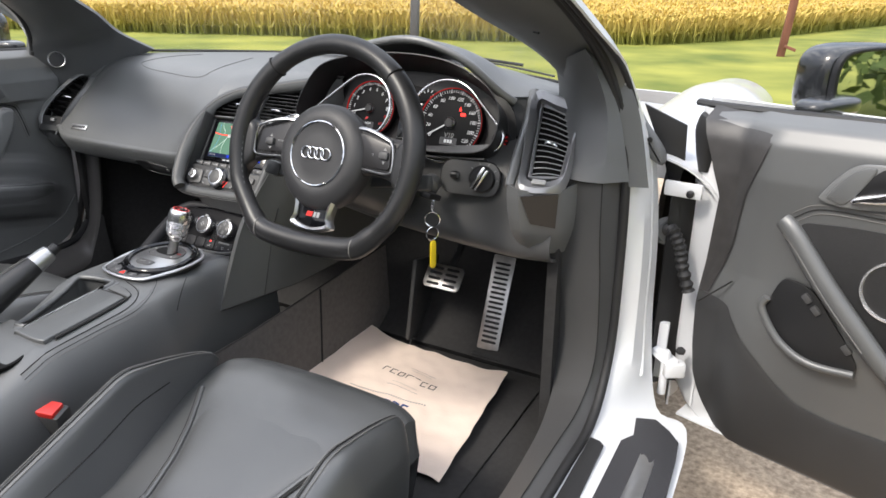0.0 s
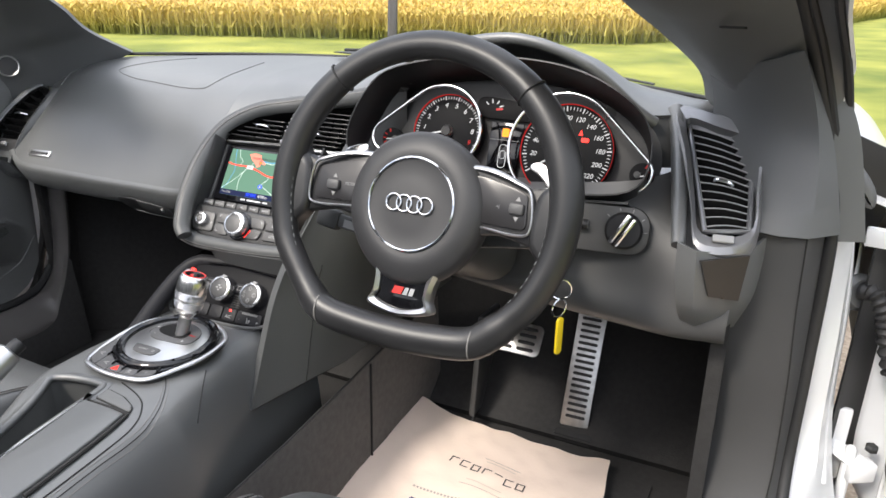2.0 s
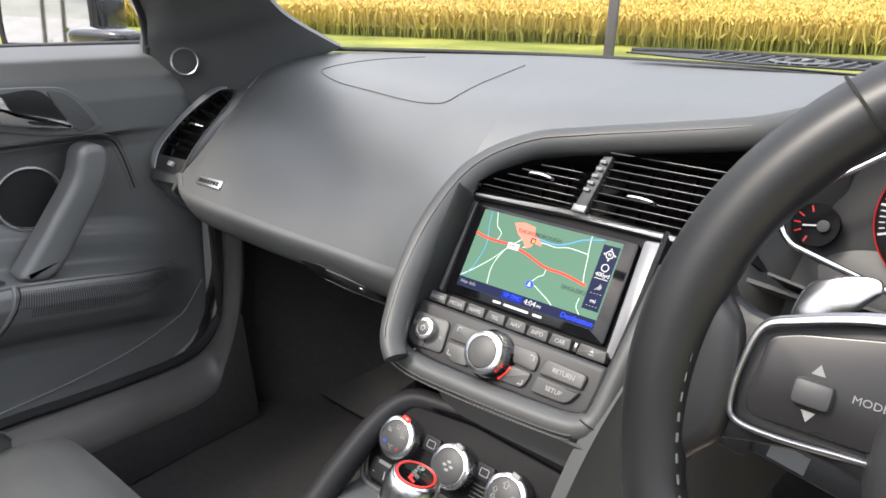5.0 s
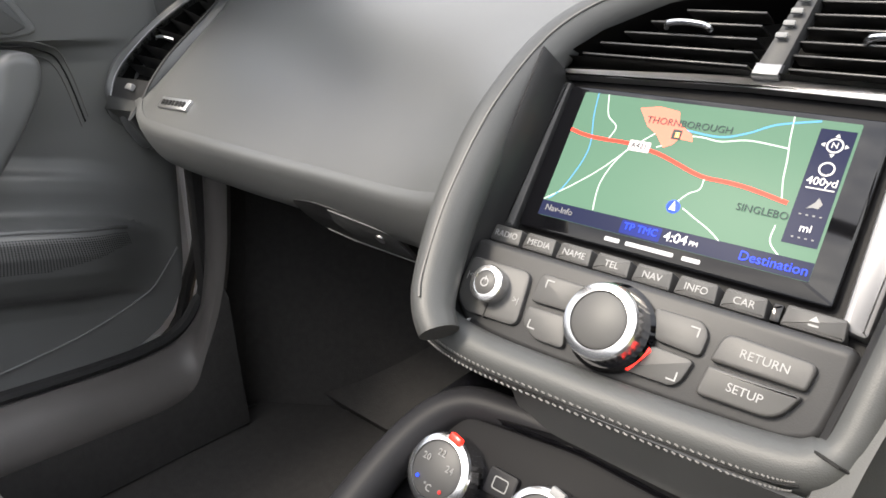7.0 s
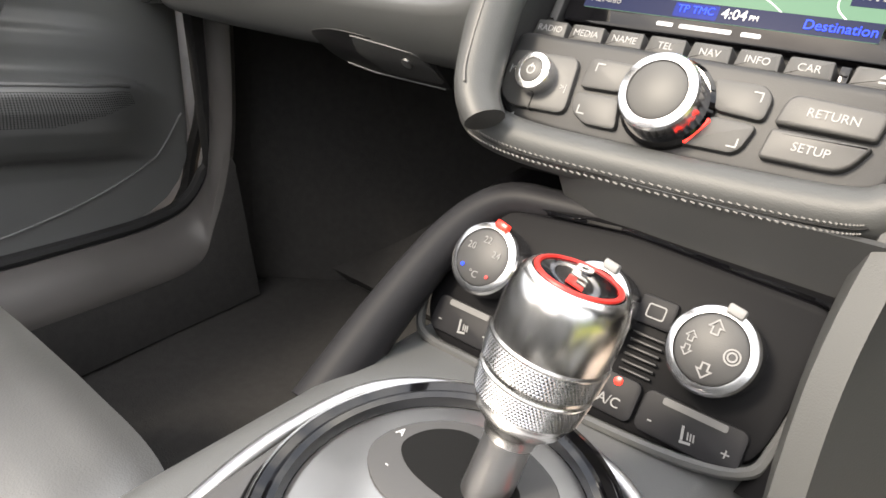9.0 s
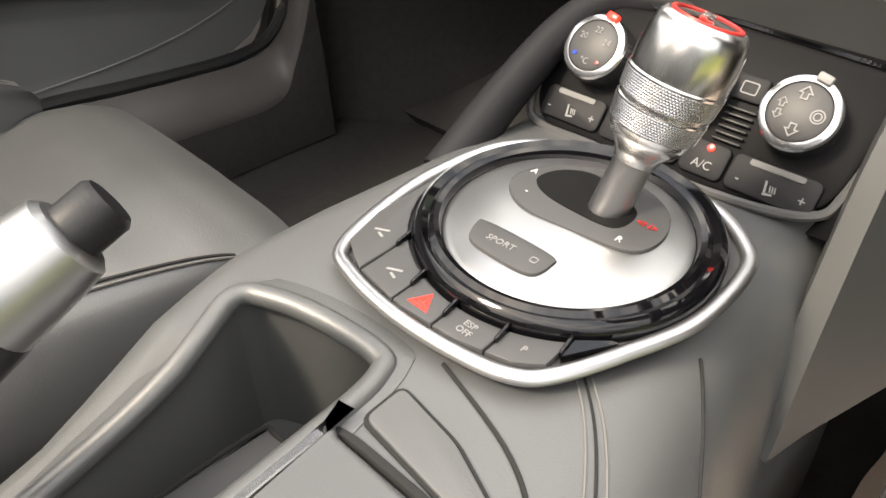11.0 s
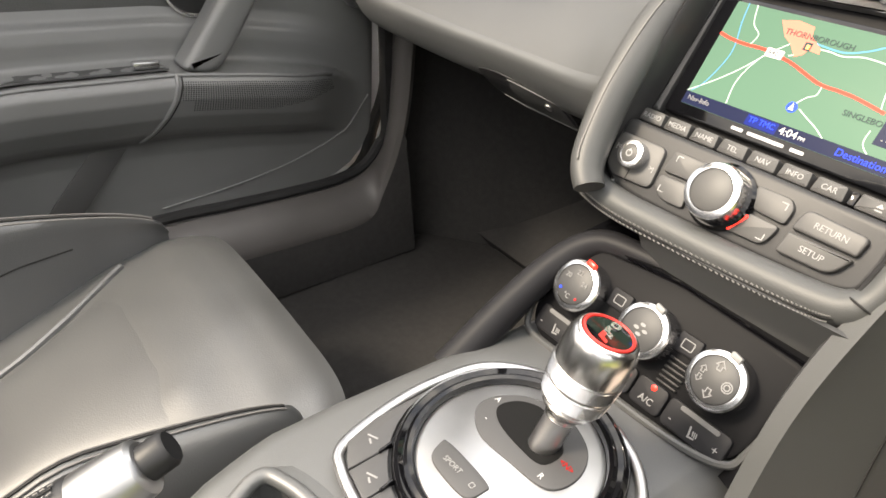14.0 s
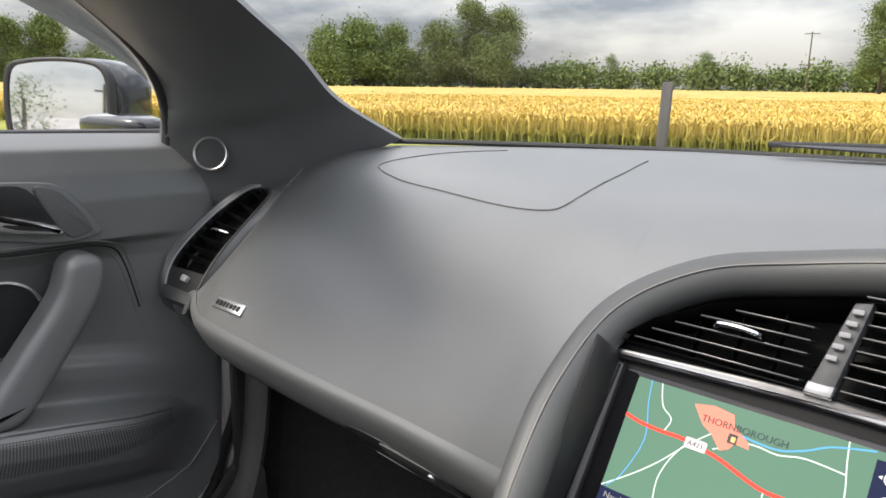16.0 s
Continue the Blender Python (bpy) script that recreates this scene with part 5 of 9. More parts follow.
grooves = [tube([pad_top(p.x + off, p.y + off) + Vector((0, 0, 0.0005)) for p in spline([(x, y, 0) for x, y in lid], 6)], 0.0007, 5) for off in (0.0,)]
part("airbag_groove", merge(*grooves), GROOVE, dash)
# lip, shut line and lower glovebox
LIP = spline([(-0.752, 0.135, 0.615), (-0.715, 0.122, 0.621), (-0.674, 0.1215, 0.638), (-0.645, 0.1075, 0.6275), (-0.60, 0.0975, 0.6235), (-0.45, 0.0875, 0.6255), (-0.30, 0.0825, 0.6295), (-0.20, 0.0725, 0.6345), (-0.137, 0.0475, 0.6495)], 7)
BAND = ((0.006, 0.003), (0.0015, 0.0), (0.0, -0.003), (0.001, -0.008), (0.007, -0.021), (0.015, -0.034), (0.021, -0.041), (0.030, -0.045), (0.06, -0.046), (0.25, -0.060), (0.40, -0.065))
glove = part("glovebox", loft([[p + Vector((0, dy, dz)) for p in LIP] for dy, dz in BAND], 0.003), LEATHER, dash, "leather lower glovebox edge")
part("shut_line", tube([p + Vector((0, 0.0010, 0.0012)) for p in LIP], 0.0014, 6), SEAM, dash)
part("lower_line", tube([p + Vector((0, 0.026, -0.0455)) for p in LIP], 0.0012, 6), SEAM, dash)
slope = Vector((0, 0.615, -0.788))
latch_m = Matrix.Translation((-0.299, 0.1050, 0.5905)) @ Matrix((Vector((1, 0, 0)), -slope, Vector((0, -0.788, -0.615)))).transposed().to_4x4()
part("latch_cup", plate(spline([(-0.054, -0.012, 0), (-0.060, 0.006, 0), (-0.046, 0.0130, 0), (-0.010, 0.0165, 0), (0.064, 0.0090, 0), (0.072, -0.008, 0), (0.0735, -0.024, 0), (0.066, -0.028, 0), (-0.006, -0.0275, 0), (-0.038, -0.022, 0)][::-1], 5, True), 0.0098, 0.0006, latch_m @ pose(0, 0, -0.004)), DARK, glove)
part("latch", plate(filleted([(-0.006, 0.0145), (0.062, 0.0075), (0.0715, -0.0210), (0.012, -0.0225), (-0.012, -0.006)], 0.004)[::-1], 0.0020, 0.0009, latch_m @ pose(0, 0, 0.0056)), PLASTIC, glove)
part("latch_edge", tube([latch_m @ Vector(q) for q in ((-0.006, 0.0150, 0.0072), (0.030, 0.0116, 0.0072), (0.062, 0.0080, 0.0072))], 0.0007, 6), TRIM, glove)
part("latch_lip", tube([latch_m @ Vector(q) for q in ((-0.036, -0.0225, 0.0056), (-0.006, -0.0280, 0.0056), (0.068, -0.0285, 0.0056))], 0.0009, 6), TRIM, glove)
part("key_slot", lathe([(0.0045, 0), (0.0045, 0.0020), (0.0025, 0.0026), (0, 0.0022)], latch_m @ pose(0.044, -0.003, 0.0072), 20), ALUMINIUM, glove)

# maker's plate on the pad: a bright bar with a worn relief
spot, lean, _, _ = pad_tree.find_nearest(Vector((-0.578, 0.113, 0.650)))
lean = lean if lean.y < 0 else -lean
level = Vector((1, 0, 0)) - lean * lean.x
badge_m = Matrix.Translation(spot) @ Matrix((level.normalized(), lean.cross(level.normalized()), lean)).transposed().to_4x4()
badge = part("badge", plate(rrect(0.064, 0.0135, 0.001), 0.0035, 0.0008, badge_m), ALUMINIUM, dash, "small bright metal badge with raised bars")
part("badge_relief", merge(*[plate(rrect(0.0052, 0.006, 0.0012, 3, -0.0235 + 0.0078 * k, 0), 0.0008, 0, badge_m @ pose(0, 0, 0.0035)) for k in range(7)]), DARK, badge)
# loudspeaker grille on top by the glass
part("top_grille_base", sheet(lambda u, v: (-0.17 + 0.42 * u, 0.625 - 0.10 * v * (0.3 + 0.7 * math.sin(math.pi * min(1, u * 1.15))) - 0.05 * (2 * u - 1) ** 2, 0.8235 + 0.0015 * v), 20, 6, 0.002), DARK, dash)
for k in range(14):
    part("grille_bar", moved(rbox(0.003, 0.075 * math.sin(math.pi * (0.18 + 0.72 * k / 14)), 0.004, 0.001), pose(-0.06 + 0.0165 * k, 0.572, 0.8275, 2, 0, -10)), TRIM, dash)
part("grille_ring", lathe([(0.033, 0), (0.035, 0.002), (0.031, 0.0035), (0.029, 0)], pose(0.05, 0.575, 0.8265), 32), TRIM, dash)

# lower driver's side: knee panel
KNEE = [(0.17, [(0.19, 0.76), (0.17, 0.72), (0.16, 0.68), (0.155, 0.63), (0.155, 0.585), (0.17, 0.556), (0.22, 0.545), (0.35, 0.56)]),
        (0.30, [(0.16, 0.72), (0.145, 0.70), (0.14, 0.66), (0.135, 0.61), (0.125, 0.57), (0.145, 0.548), (0.20, 0.54), (0.35, 0.56)]),
        (0.45, [(0.15, 0.72), (0.125, 0.70), (0.118, 0.66), (0.108, 0.61), (0.098, 0.57), (0.118, 0.546), (0.18, 0.54), (0.35, 0.56)]),
        (0.56, [(0.15, 0.735), (0.122, 0.70), (0.108, 0.66), (0.095, 0.61), (0.083, 0.57), (0.103, 0.545), (0.16, 0.54), (0.33, 0.56)]),
        (0.635, [(0.19, 0.755), (0.13, 0.70), (0.100, 0.66), (0.080, 0.61), (0.070, 0.57), (0.090, 0.548), (0.15, 0.54), (0.30, 0.56)]),
        (0.70, [(0.17, 0.74), (0.12, 0.70), (0.095, 0.66), (0.080, 0.61), (0.075, 0.575), (0.095, 0.55), (0.15, 0.545), (0.28, 0.56)])]
part("knee_panel", section_sheet(KNEE), KICK_TRIM, dash)
part("side_roll", tube(spline([(0.585, 0.262, 0.812), (0.602, 0.20, 0.775), (0.618, 0.12, 0.735), (0.628, 0.070, 0.706), (0.632, 0.048, 0.690)], 8), [0.012 - 0.00012 * k for k in range(33)], 12), LEATHER, dash, "leather edge beside the driver's vent")
part("side_pod", loft([spline(line, 6) for line in (
    [(0.632, 0.036, 0.698), (0.634, 0.036, 0.66), (0.640, 0.048, 0.61), (0.648, 0.085, 0.570)],
    [(0.655, 0.030, 0.692), (0.657, 0.030, 0.66), (0.660, 0.045, 0.61), (0.665, 0.082, 0.567)],
    [(0.690, 0.056, 0.689), (0.690, 0.054, 0.66), (0.690, 0.066, 0.61), (0.688, 0.102, 0.562)],
    [(0.715, 0.083, 0.688), (0.716, 0.084, 0.66), (0.715, 0.094, 0.61), (0.708, 0.132, 0.560)],
    [(0.732, 0.130, 0.695), (0.732, 0.132, 0.66), (0.728, 0.138, 0.61), (0.715, 0.158, 0.560)])], 0.004), TRIM, dash)
pod_panel = [Vector(q) for q in ((0.658, 0.027, 0.684), (0.708, 0.072, 0.684), (0.704, 0.078, 0.622), (0.671, 0.047, 0.634))]
part("pod_panel", loft([[pod_panel[0].lerp(pod_panel[1], u).lerp(pod_panel[3].lerp(pod_panel[2], u), v) + Vector((0.002, -0.002, 0)) for u in (0, 0.25, 0.5, 0.75, 1)] for v in (0, 0.25, 0.5, 0.75, 1)], 0.003), POD_GLOSS, dash, "smooth dark blanking panel below the vent")
# web of leather between the stack and the driver's knees
WEB_A = spline([(0.096, -0.110, 0.396), (0.088, -0.066, 0.466), (0.083, -0.022, 0.535), (0.088, 0.018, 0.590), (0.098, 0.056, 0.637), (0.112, 0.103, 0.697), (0.132, 0.160, 0.765), (0.165, 0.188, 0.822)], 6)
WEB_B = spline([(0.150, 0.060, 0.404), (0.146, 0.075, 0.47), (0.143, 0.090, 0.54), (0.146, 0.105, 0.595), (0.152, 0.120, 0.640), (0.160, 0.140, 0.700), (0.170, 0.170, 0.765), (0.185, 0.182, 0.825)], 6)
WEB_C = spline([(0.180, 0.40, 0.420), (0.184, 0.34, 0.48), (0.188, 0.27, 0.545), (0.192, 0.235, 0.600), (0.195, 0.22, 0.645), (0.195, 0.20, 0.700), (0.195, 0.19, 0.765), (0.20, 0.182, 0.83)], 6)
part("stack_web", loft([[p + Vector((-0.004, 0.060, 0)) for p in WEB_A], [p + Vector((-0.007, 0.014, 0)) for p in WEB_A], [p + Vector((-0.004, 0.002, 0)) for p in WEB_A], [p + Vector((0.004, -0.002, 0)) for p in WEB_A], between(WEB_A, WEB_B, 0.15), between(WEB_A, WEB_B, 0.5), WEB_B, between(WEB_B, WEB_C, 0.5), WEB_C], 0.004), ROLL, dash)
part("web_seam", tube([p + Vector((0.003, -0.003, 0)) for p in between(WEB_A, WEB_B, 0.55)[:16]], 0.0010, 5), SEAM, dash)
part("web_foot", loft([[WEB_A[0], WEB_B[0], WEB_C[0]], [WEB_A[0] + Vector((-0.02, 0.02, -0.01)), WEB_B[0] + Vector((-0.03, 0, -0.01)), WEB_C[0] + Vector((-0.03, 0, -0.01))]], 0.003), DARK, dash)


# ---- air vents ----
def patch(corners, u, v):
    """Between four corners: top left, top right, bottom right, bottom left."""
    a, b, c, d = (Vector(q) for q in corners)
    return (a.lerp(b, u)).lerp(d.lerp(c, u), v)


def vent_on(name, corners, count, label, frame_mat, rim=0.010, tab=0.5, depth=0.02, bow=0.0):
    a, b, c, d = (Vector(q) for q in corners)
    ob = thing(name, patch(corners, 0.5, 1.0), label, "air vent", "dashboard vents")
    out = (b - a).cross(d - a).normalized() * -1
    if out.y > 0:
        out = -out
    part("back", loft([[patch(corners, u, v) - out * depth for u in (0, 0.5, 1)] for v in (0, 0.5, 1)], 0.002), DARK, ob)
    ring = [patch(corners, u, v) for u, v in [(k / 6, 0) for k in range(6)] + [(1, k / 8) for k in range(8)] + [(1 - k / 6, 1) for k in range(6)] + [(0, 1 - k / 8) for k in range(8)]]
    part("surround", tube(ring, rim, 8, closed=True, flat=0.8), frame_mat, ob)
    for k in range(count):
        v = (k + 0.5) / count
        p, q = patch(corners, 0.03, v), patch(corners, 0.97, v)
        along = (q - p).normalized()
        up = out.cross(along)
        lines = [[e + out * x + up * y for e in (p, p.lerp(q, 0.25) + out * bow * 0.7, p.lerp(q, 0.5) + out * bow, p.lerp(q, 0.75) + out * bow * 0.7, q)] for x, y in ((-depth * 0.9, -0.0025), (-0.001, 0.001), (0.0, 0.0), (-0.001, -0.0012), (-depth * 0.9, -0.0045))]
        slat = part("slat", loft(lines, 0.0), VENT_BLACK, ob)
        # pale thread along the black slat, painting the light its edge catches
        part("slat_glint", tube([e + out * 0.0004 for e in (p, p.lerp(q, 0.25) + out * bow * 0.7, p.lerp(q, 0.5) + out * bow, p.lerp(q, 0.75) + out * bow * 0.7, q)], 0.0009, 6), VENT_GLINT, slat)
    for u in (0.25, 0.5, 0.75):
        p, q = patch(corners, u, 0.02), patch(corners, u, 0.98)
        part("vane", loft([[p - out * 0.010, q - out * 0.010], [p - out * depth, q - out * depth]], 0.0015), DARK, ob)
    mid = patch(corners, 0.5, tab)
    along = (patch(corners, 1, tab) - patch(corners, 0, tab)).normalized()
    w = (patch(corners, 1, tab) - patch(corners, 0, tab)).length * 0.17
    part("tab", tube(spline([mid - along * w + out * 0.003, mid - along * w * 0.6 + out * 0.008, mid + along * w * 0.6 + out * 0.008, mid + along * w + out * 0.003], 4), 0.0024, 8, flat=1.1), CHROME, ob, "bright metal vent tab")
    return ob


VENT_BLACK = surface("vent_black", (0.004, 0.004, 0.004), 0.7, specular=0.2)
# pale grey for the reflected light on slat edges, not another plastic
VENT_GLINT = surface("vent_slat_glint", (0.24, 0.24, 0.245), 0.30, spread=0.05, specular=0.8)
VENT_SLAT = surface("vent_slat", (0.030, 0.030, 0.031), 0.30, spread=0.05, specular=0.7)
SIDE_VENT = [(0.606, 0.250, 0.797), (0.694, 0.190, 0.786), (0.706, 0.090, 0.705), (0.658, 0.070, 0.704)]
side = vent_on("driver_vent", SIDE_VENT, 13, "tall driver's air vent in a silver surround", SILVER_PAINT, 0.004, 0.55, bow=0.004)
frame_out = [(0.585, 0.262, 0.813), (0.645, 0.240, 0.812), (0.699, 0.190, 0.799), (0.712, 0.132, 0.742), (0.711, 0.072, 0.690), (0.656, 0.040, 0.689), (0.636, 0.092, 0.728), (0.612, 0.165, 0.772)]
frame_in = [(0.604, 0.240, 0.802), (0.645, 0.212, 0.801), (0.696, 0.180, 0.789), (0.707, 0.122, 0.742), (0.707, 0.086, 0.704), (0.656, 0.066, 0.700), (0.636, 0.120, 0.735), (0.622, 0.175, 0.768)]
fo, fi = spline(frame_out, 5, True), spline(frame_in, 5, True)
fo.append(fo[0]), fi.append(fi[0])
lift = Vector((-0.1, -0.45, 0.6)) * 0.012
part("bezel", loft([[p - lift for p in fo], [p + lift * 0.5 for p in fo], [p + lift for p in between(fo, fi, 0.3)], [p + lift * 0.5 for p in fi], [p - lift for p in fi]], 0.0), SILVER_PAINT, side, "silver painted vent bezel")
part("thumbwheel", moved(rbox(0.024, 0.010, 0.005, 0.002), pose(0.680, 0.056, 0.703, 40, 0, 8)), MARK_DIM, side)
# passenger vent, let into the outer end of the pad
left = thing("passenger_vent", (-0.71, 0.19, 0.63), "slim passenger air vent at the dashboard's end", "air vent", "dashboard vents")
rail_l = spline([(-0.708, 0.245, 0.752), (-0.715, 0.226, 0.747), (-0.733, 0.185, 0.715), (-0.745, 0.152, 0.681), (-0.746, 0.134, 0.659), (-0.742, 0.123, 0.638)], 6)
rail_r = spline([(-0.707, 0.252, 0.750), (-0.689, 0.244, 0.744), (-0.680, 0.206, 0.717), (-0.673, 0.165, 0.687), (-0.671, 0.139, 0.660), (-0.670, 0.124, 0.637)], 6)
rim_l = spline([(-0.718, 0.249, 0.762), (-0.725, 0.227, 0.754), (-0.741, 0.184, 0.722), (-0.751, 0.141, 0.684), (-0.751, 0.122, 0.653), (-0.75, 0.119, 0.623)], 6)
inward = Vector((-0.25, 0.62, -0.55)) * 0.03
part("duct", loft([rail_l, [p + inward for p in rail_l], [p + inward for p in rail_r], rail_r], 0.0), VENT_BLACK, left, "black vent box")
part("bezel", loft([[p - inward * 0.15 + Vector((-0.015, 0.02, -0.01)) for p in rim_l], [p for p in rim_l], [p - inward * 0.10 for p in between(rim_l, rail_l, 0.4)], [p - inward * 0.06 for p in between(rim_l, rail_l, 0.85)], rail_l, [p + inward * 0.3 for p in rail_l]], 0.0), LEATHER, left, "leather covered vent bezel")
part("bezel_edge", tube([p - inward * 0.04 for p in between(rim_l, rail_l, 0.9)], 0.0011, 6), SILVER_PAINT, left)
edge_r = [pad_tree.find_nearest(p)[0] for p in rail_r]
part("pad_edge", loft([[p + inward * 0.25 for p in rail_r], rail_r, [p.lerp(q, 0.5) - inward * 0.01 for p, q in zip(rail_r, edge_r)], edge_r, [q + (q - p) * 0.15 + inward * 0.05 for p, q in zip(rail_r, edge_r)]], 0.0), LEATHER, left, "leather edge of the pad")
part("inner_edge", tube([p - inward * 0.02 for p in rail_r], 0.0016, 6), PLASTIC, left)
for k in range(8):
    i = 3 + round(2.35 * k)
    a_l, a_r = rail_l[i] + inward * 0.12, rail_r[min(len(rail_r) - 1, i + 2)] + inward * 0.12
    part("slat", loft([[a_l + q, a_l.lerp(a_r, 0.5) + q - inward * 0.06, a_r + q] for q in (inward * 0.75, Vector((0, 0, 0)), Vector((0, 0.0008, -0.0016)), inward * 0.75 + Vector((0, 0.002, -0.004)))], 0.0), VENT_SLAT, left)
part("wheel_plate", loft([rail_l[24:], [p - inward * 0.03 for p in between(rail_l, rail_r, 0.5)[24:]], rail_r[24:]], 0.002), VENT_SLAT, left)
part("thumbwheel", moved(rbox(0.015, 0.008, 0.006, 0.0015), pose(-0.701, 0.128, 0.652, 52, 0, -4)), MARK_DIM, left)
part("tab", tube(spline([rail_l[14].lerp(rail_r[15], q) - inward * h for q, h in ((0.30, 0.0), (0.42, 0.16), (0.60, 0.20), (0.82, 0.05))], 4), 0.0022, 8), CHROME, left, "bright metal vent tab")
part("tip", loft([spline(q, 5) for q in ([(-0.674, 0.225, 0.722), (-0.674, 0.262, 0.755), (-0.674, 0.295, 0.780), (-0.674, 0.325, 0.795)], [(-0.690, 0.243, 0.738), (-0.700, 0.262, 0.754), (-0.710, 0.29, 0.773), (-0.72, 0.32, 0.788)], [(-0.705, 0.262, 0.742), (-0.73, 0.275, 0.755), (-0.75, 0.30, 0.765), (-0.77, 0.33, 0.775)])], 0.003), LEATHER, left)
part("foot", loft([[rim_l[-1], rail_l[-1], rail_r[-1], Vector((-0.660, 0.112, 0.630))], [rim_l[-1] + Vector((0.01, 0.0, -0.012)), rail_l[-1] + Vector((0.002, -0.006, -0.014)), rail_r[-1] + Vector((0, -0.010, -0.008)), Vector((-0.660, 0.104, 0.622))], [rim_l[-1] + Vector((0.02, 0.03, -0.04)), rail_l[-1] + Vector((0.01, 0.022, -0.042)), rail_r[-1] + Vector((0, 0.018, -0.045)), Vector((-0.660, 0.133, 0.580))]], 0.003), ROLL, dash)

# ---- media unit ----
MF = pose(-0.02, 0.093, 0.665, 90 - 33.5, 0, 0)


media = thing("media_unit", (-0.02, 0.05, 0.58), "navigation screen with buttons and a turning knob in the centre stack", "navigation unit")
SURROUND_BLACK = surface("stack_black", (0.012, 0.012, 0.013), 0.5, specular=0.12, spread=0.06)
SHELF_GREY = surface("soft_dark_panel", (0.027, 0.027, 0.028), 0.5, grain=1500, bump=0.12, spread=0.08)
KEY_GREY = surface("soft_touch_key", (0.070, 0.069, 0.068), 0.48, grain=1600, bump=0.1, spread=0.06)
PRINT_GREY = surface("key_print", (0.36, 0.36, 0.36), 0.6)
# the recess with the screen, and the leather-rimmed wall round it
part("recess", plate(rrect(0.224, 0.136, 0.01, 4, 0.0, 0.008), 0.004, 0, MF @ pose(0, 0, -0.014)), SURROUND_BLACK, media)
INNER = [(-0.101, 0.066), (-0.1005, 0.02), (-0.1035, -0.03), (-0.1045, -0.060), (-0.1035, -0.086), (-0.098, -0.0965), (-0.086, -0.1012), (-0.059, -0.1035), (-0.024, -0.1032), (0.034, -0.1012), (0.082, -0.0990), (0.0955, -0.0945), (0.0995, -0.076), (0.1035, -0.045), (0.1065, 0.0), (0.109, 0.066)]
inner_line = spline([(x, y, 0) for x, y in INNER], 5)
part("surround", loft([[MF @ (p + Vector((0, 0, h)) + Vector((p.x, p.y, 0)) * g) for p in inner_line] for h, g in ((-0.012, -0.01), (0.006, 0.0), (0.0185, 0.012), (0.0215, 0.035))], 0.003), SHELF_GREY, media)
# leather roll under the keys and up the driver's side of the stack
ROLL_OUT = [(-0.112, 0.004), (-0.1115, -0.040), (-0.1125, -0.075), (-0.109, -0.096), (-0.098, -0.1070), (-0.066, -0.1118), (-0.0144, -0.1112), (0.0424, -0.1092), (0.084, -0.1060), (0.0985, -0.1010), (0.1062, -0.090), (0.1100, -0.060), (0.1150, -0.010), (0.1200, 0.040)]
under = [MF @ Vector((p.x, p.y, 0.0165 - 0.03 * max(0, p.y + 0.03))) for p in spline([(x, y, 0) for x, y in ROLL_OUT], 7)]
part("lower_roll", tube(under, [0.0085 + 0.003 * min(1, max(0, (k - 10) / 14)) * min(1, max(0.35, (72 - k) / 8)) for k in range(len(under))], 14), ROLL, media, "stitched leather lower edge")
low_out = (MF.to_3x3() @ Vector((0, -0.55, 0.83))).normalized()
for row, shift in ((0, 0.0), (1, -0.0036)):
    part("stitching", merge(*[tube([under[k].lerp(under[k + 1], f) + low_out * 0.0114 + (MF.to_3x3() @ Vector((0, shift, 0.0))), under[k].lerp(under[k + 1], f + 0.28) + low_out * 0.0114 + (MF.to_3x3() @ Vector((0, shift - 0.0006, 0.0)))], 0.0005, 5) for k in range(27, 60) for f in (0.05, 0.55)]), STITCH, media)
part("seam", tube([p + low_out * 0.0111 + (MF.to_3x3() @ Vector((0, -0.0018, 0))) for p in under[22:62]], 0.0006, 5), SEAM, media)
part("roll_join", tube([under[66] + (MF.to_3x3() @ Vector(q)) for q in ((-0.011, 0.003, 0.004), (-0.004, 0.001, 0.0108), (0.004, -0.001, 0.0108), (0.010, -0.002, 0.005))], 0.0008, 5), SEAM, media)
part("underside", loft([[p + Vector((0, 0.006, -0.007)) for p in under[20:66]], [Vector((p.x * 0.95 - 0.001, 0.045, 0.572)) for p in under[20:66]], [Vector((p.x * 0.9, 0.075, 0.570)) for p in under[20:66]]], 0.003), SHELF_GREY, media)
part("neck", loft([spline(line, 6) for line in ([(-0.066, 0.012, 0.582), (-0.02, 0.008, 0.581), (0.088, 0.010, 0.583)], [(-0.064, 0.020, 0.563), (-0.02, 0.016, 0.556), (0.090, 0.018, 0.556)], [(-0.062, 0.024, 0.549), (-0.02, 0.019, 0.544), (0.092, 0.020, 0.542)], [(-0.07, 0.07, 0.546), (-0.02, 0.07, 0.541), (0.092, 0.07, 0.539)])], 0.003), PLASTIC, media)
# screen
SCREEN_BLACK = surface("screen_black", (0.004, 0.004, 0.005), 0.06, specular=0.45, spread=0.05)
bezel = part("screen_bezel", plate(rrect(0.1730, 0.0925, 0.003, 4, -0.0045, 0.0122), 0.010, 0.0016, MF @ pose(0, 0, -0.0135)), SCREEN_BLACK, media, "gloss black screen bezel")
SCREEN_MAP = glow("map_green", (0.085, 0.165, 0.118), 0.80, 0.03)
SCREEN_DARK = glow("screen_navy", (0.012, 0.016, 0.045), 0.8, 0.03)
ROAD_RED = glow("map_red_road", (1.0, 0.055, 0.04), 1.0, 0.03)
TOWN = glow("map_town", (0.88, 0.22, 0.16), 0.75, 0.03)
ROAD_WHITE = glow("map_white_road", (0.55, 0.66, 0.60), 0.75, 0.03)
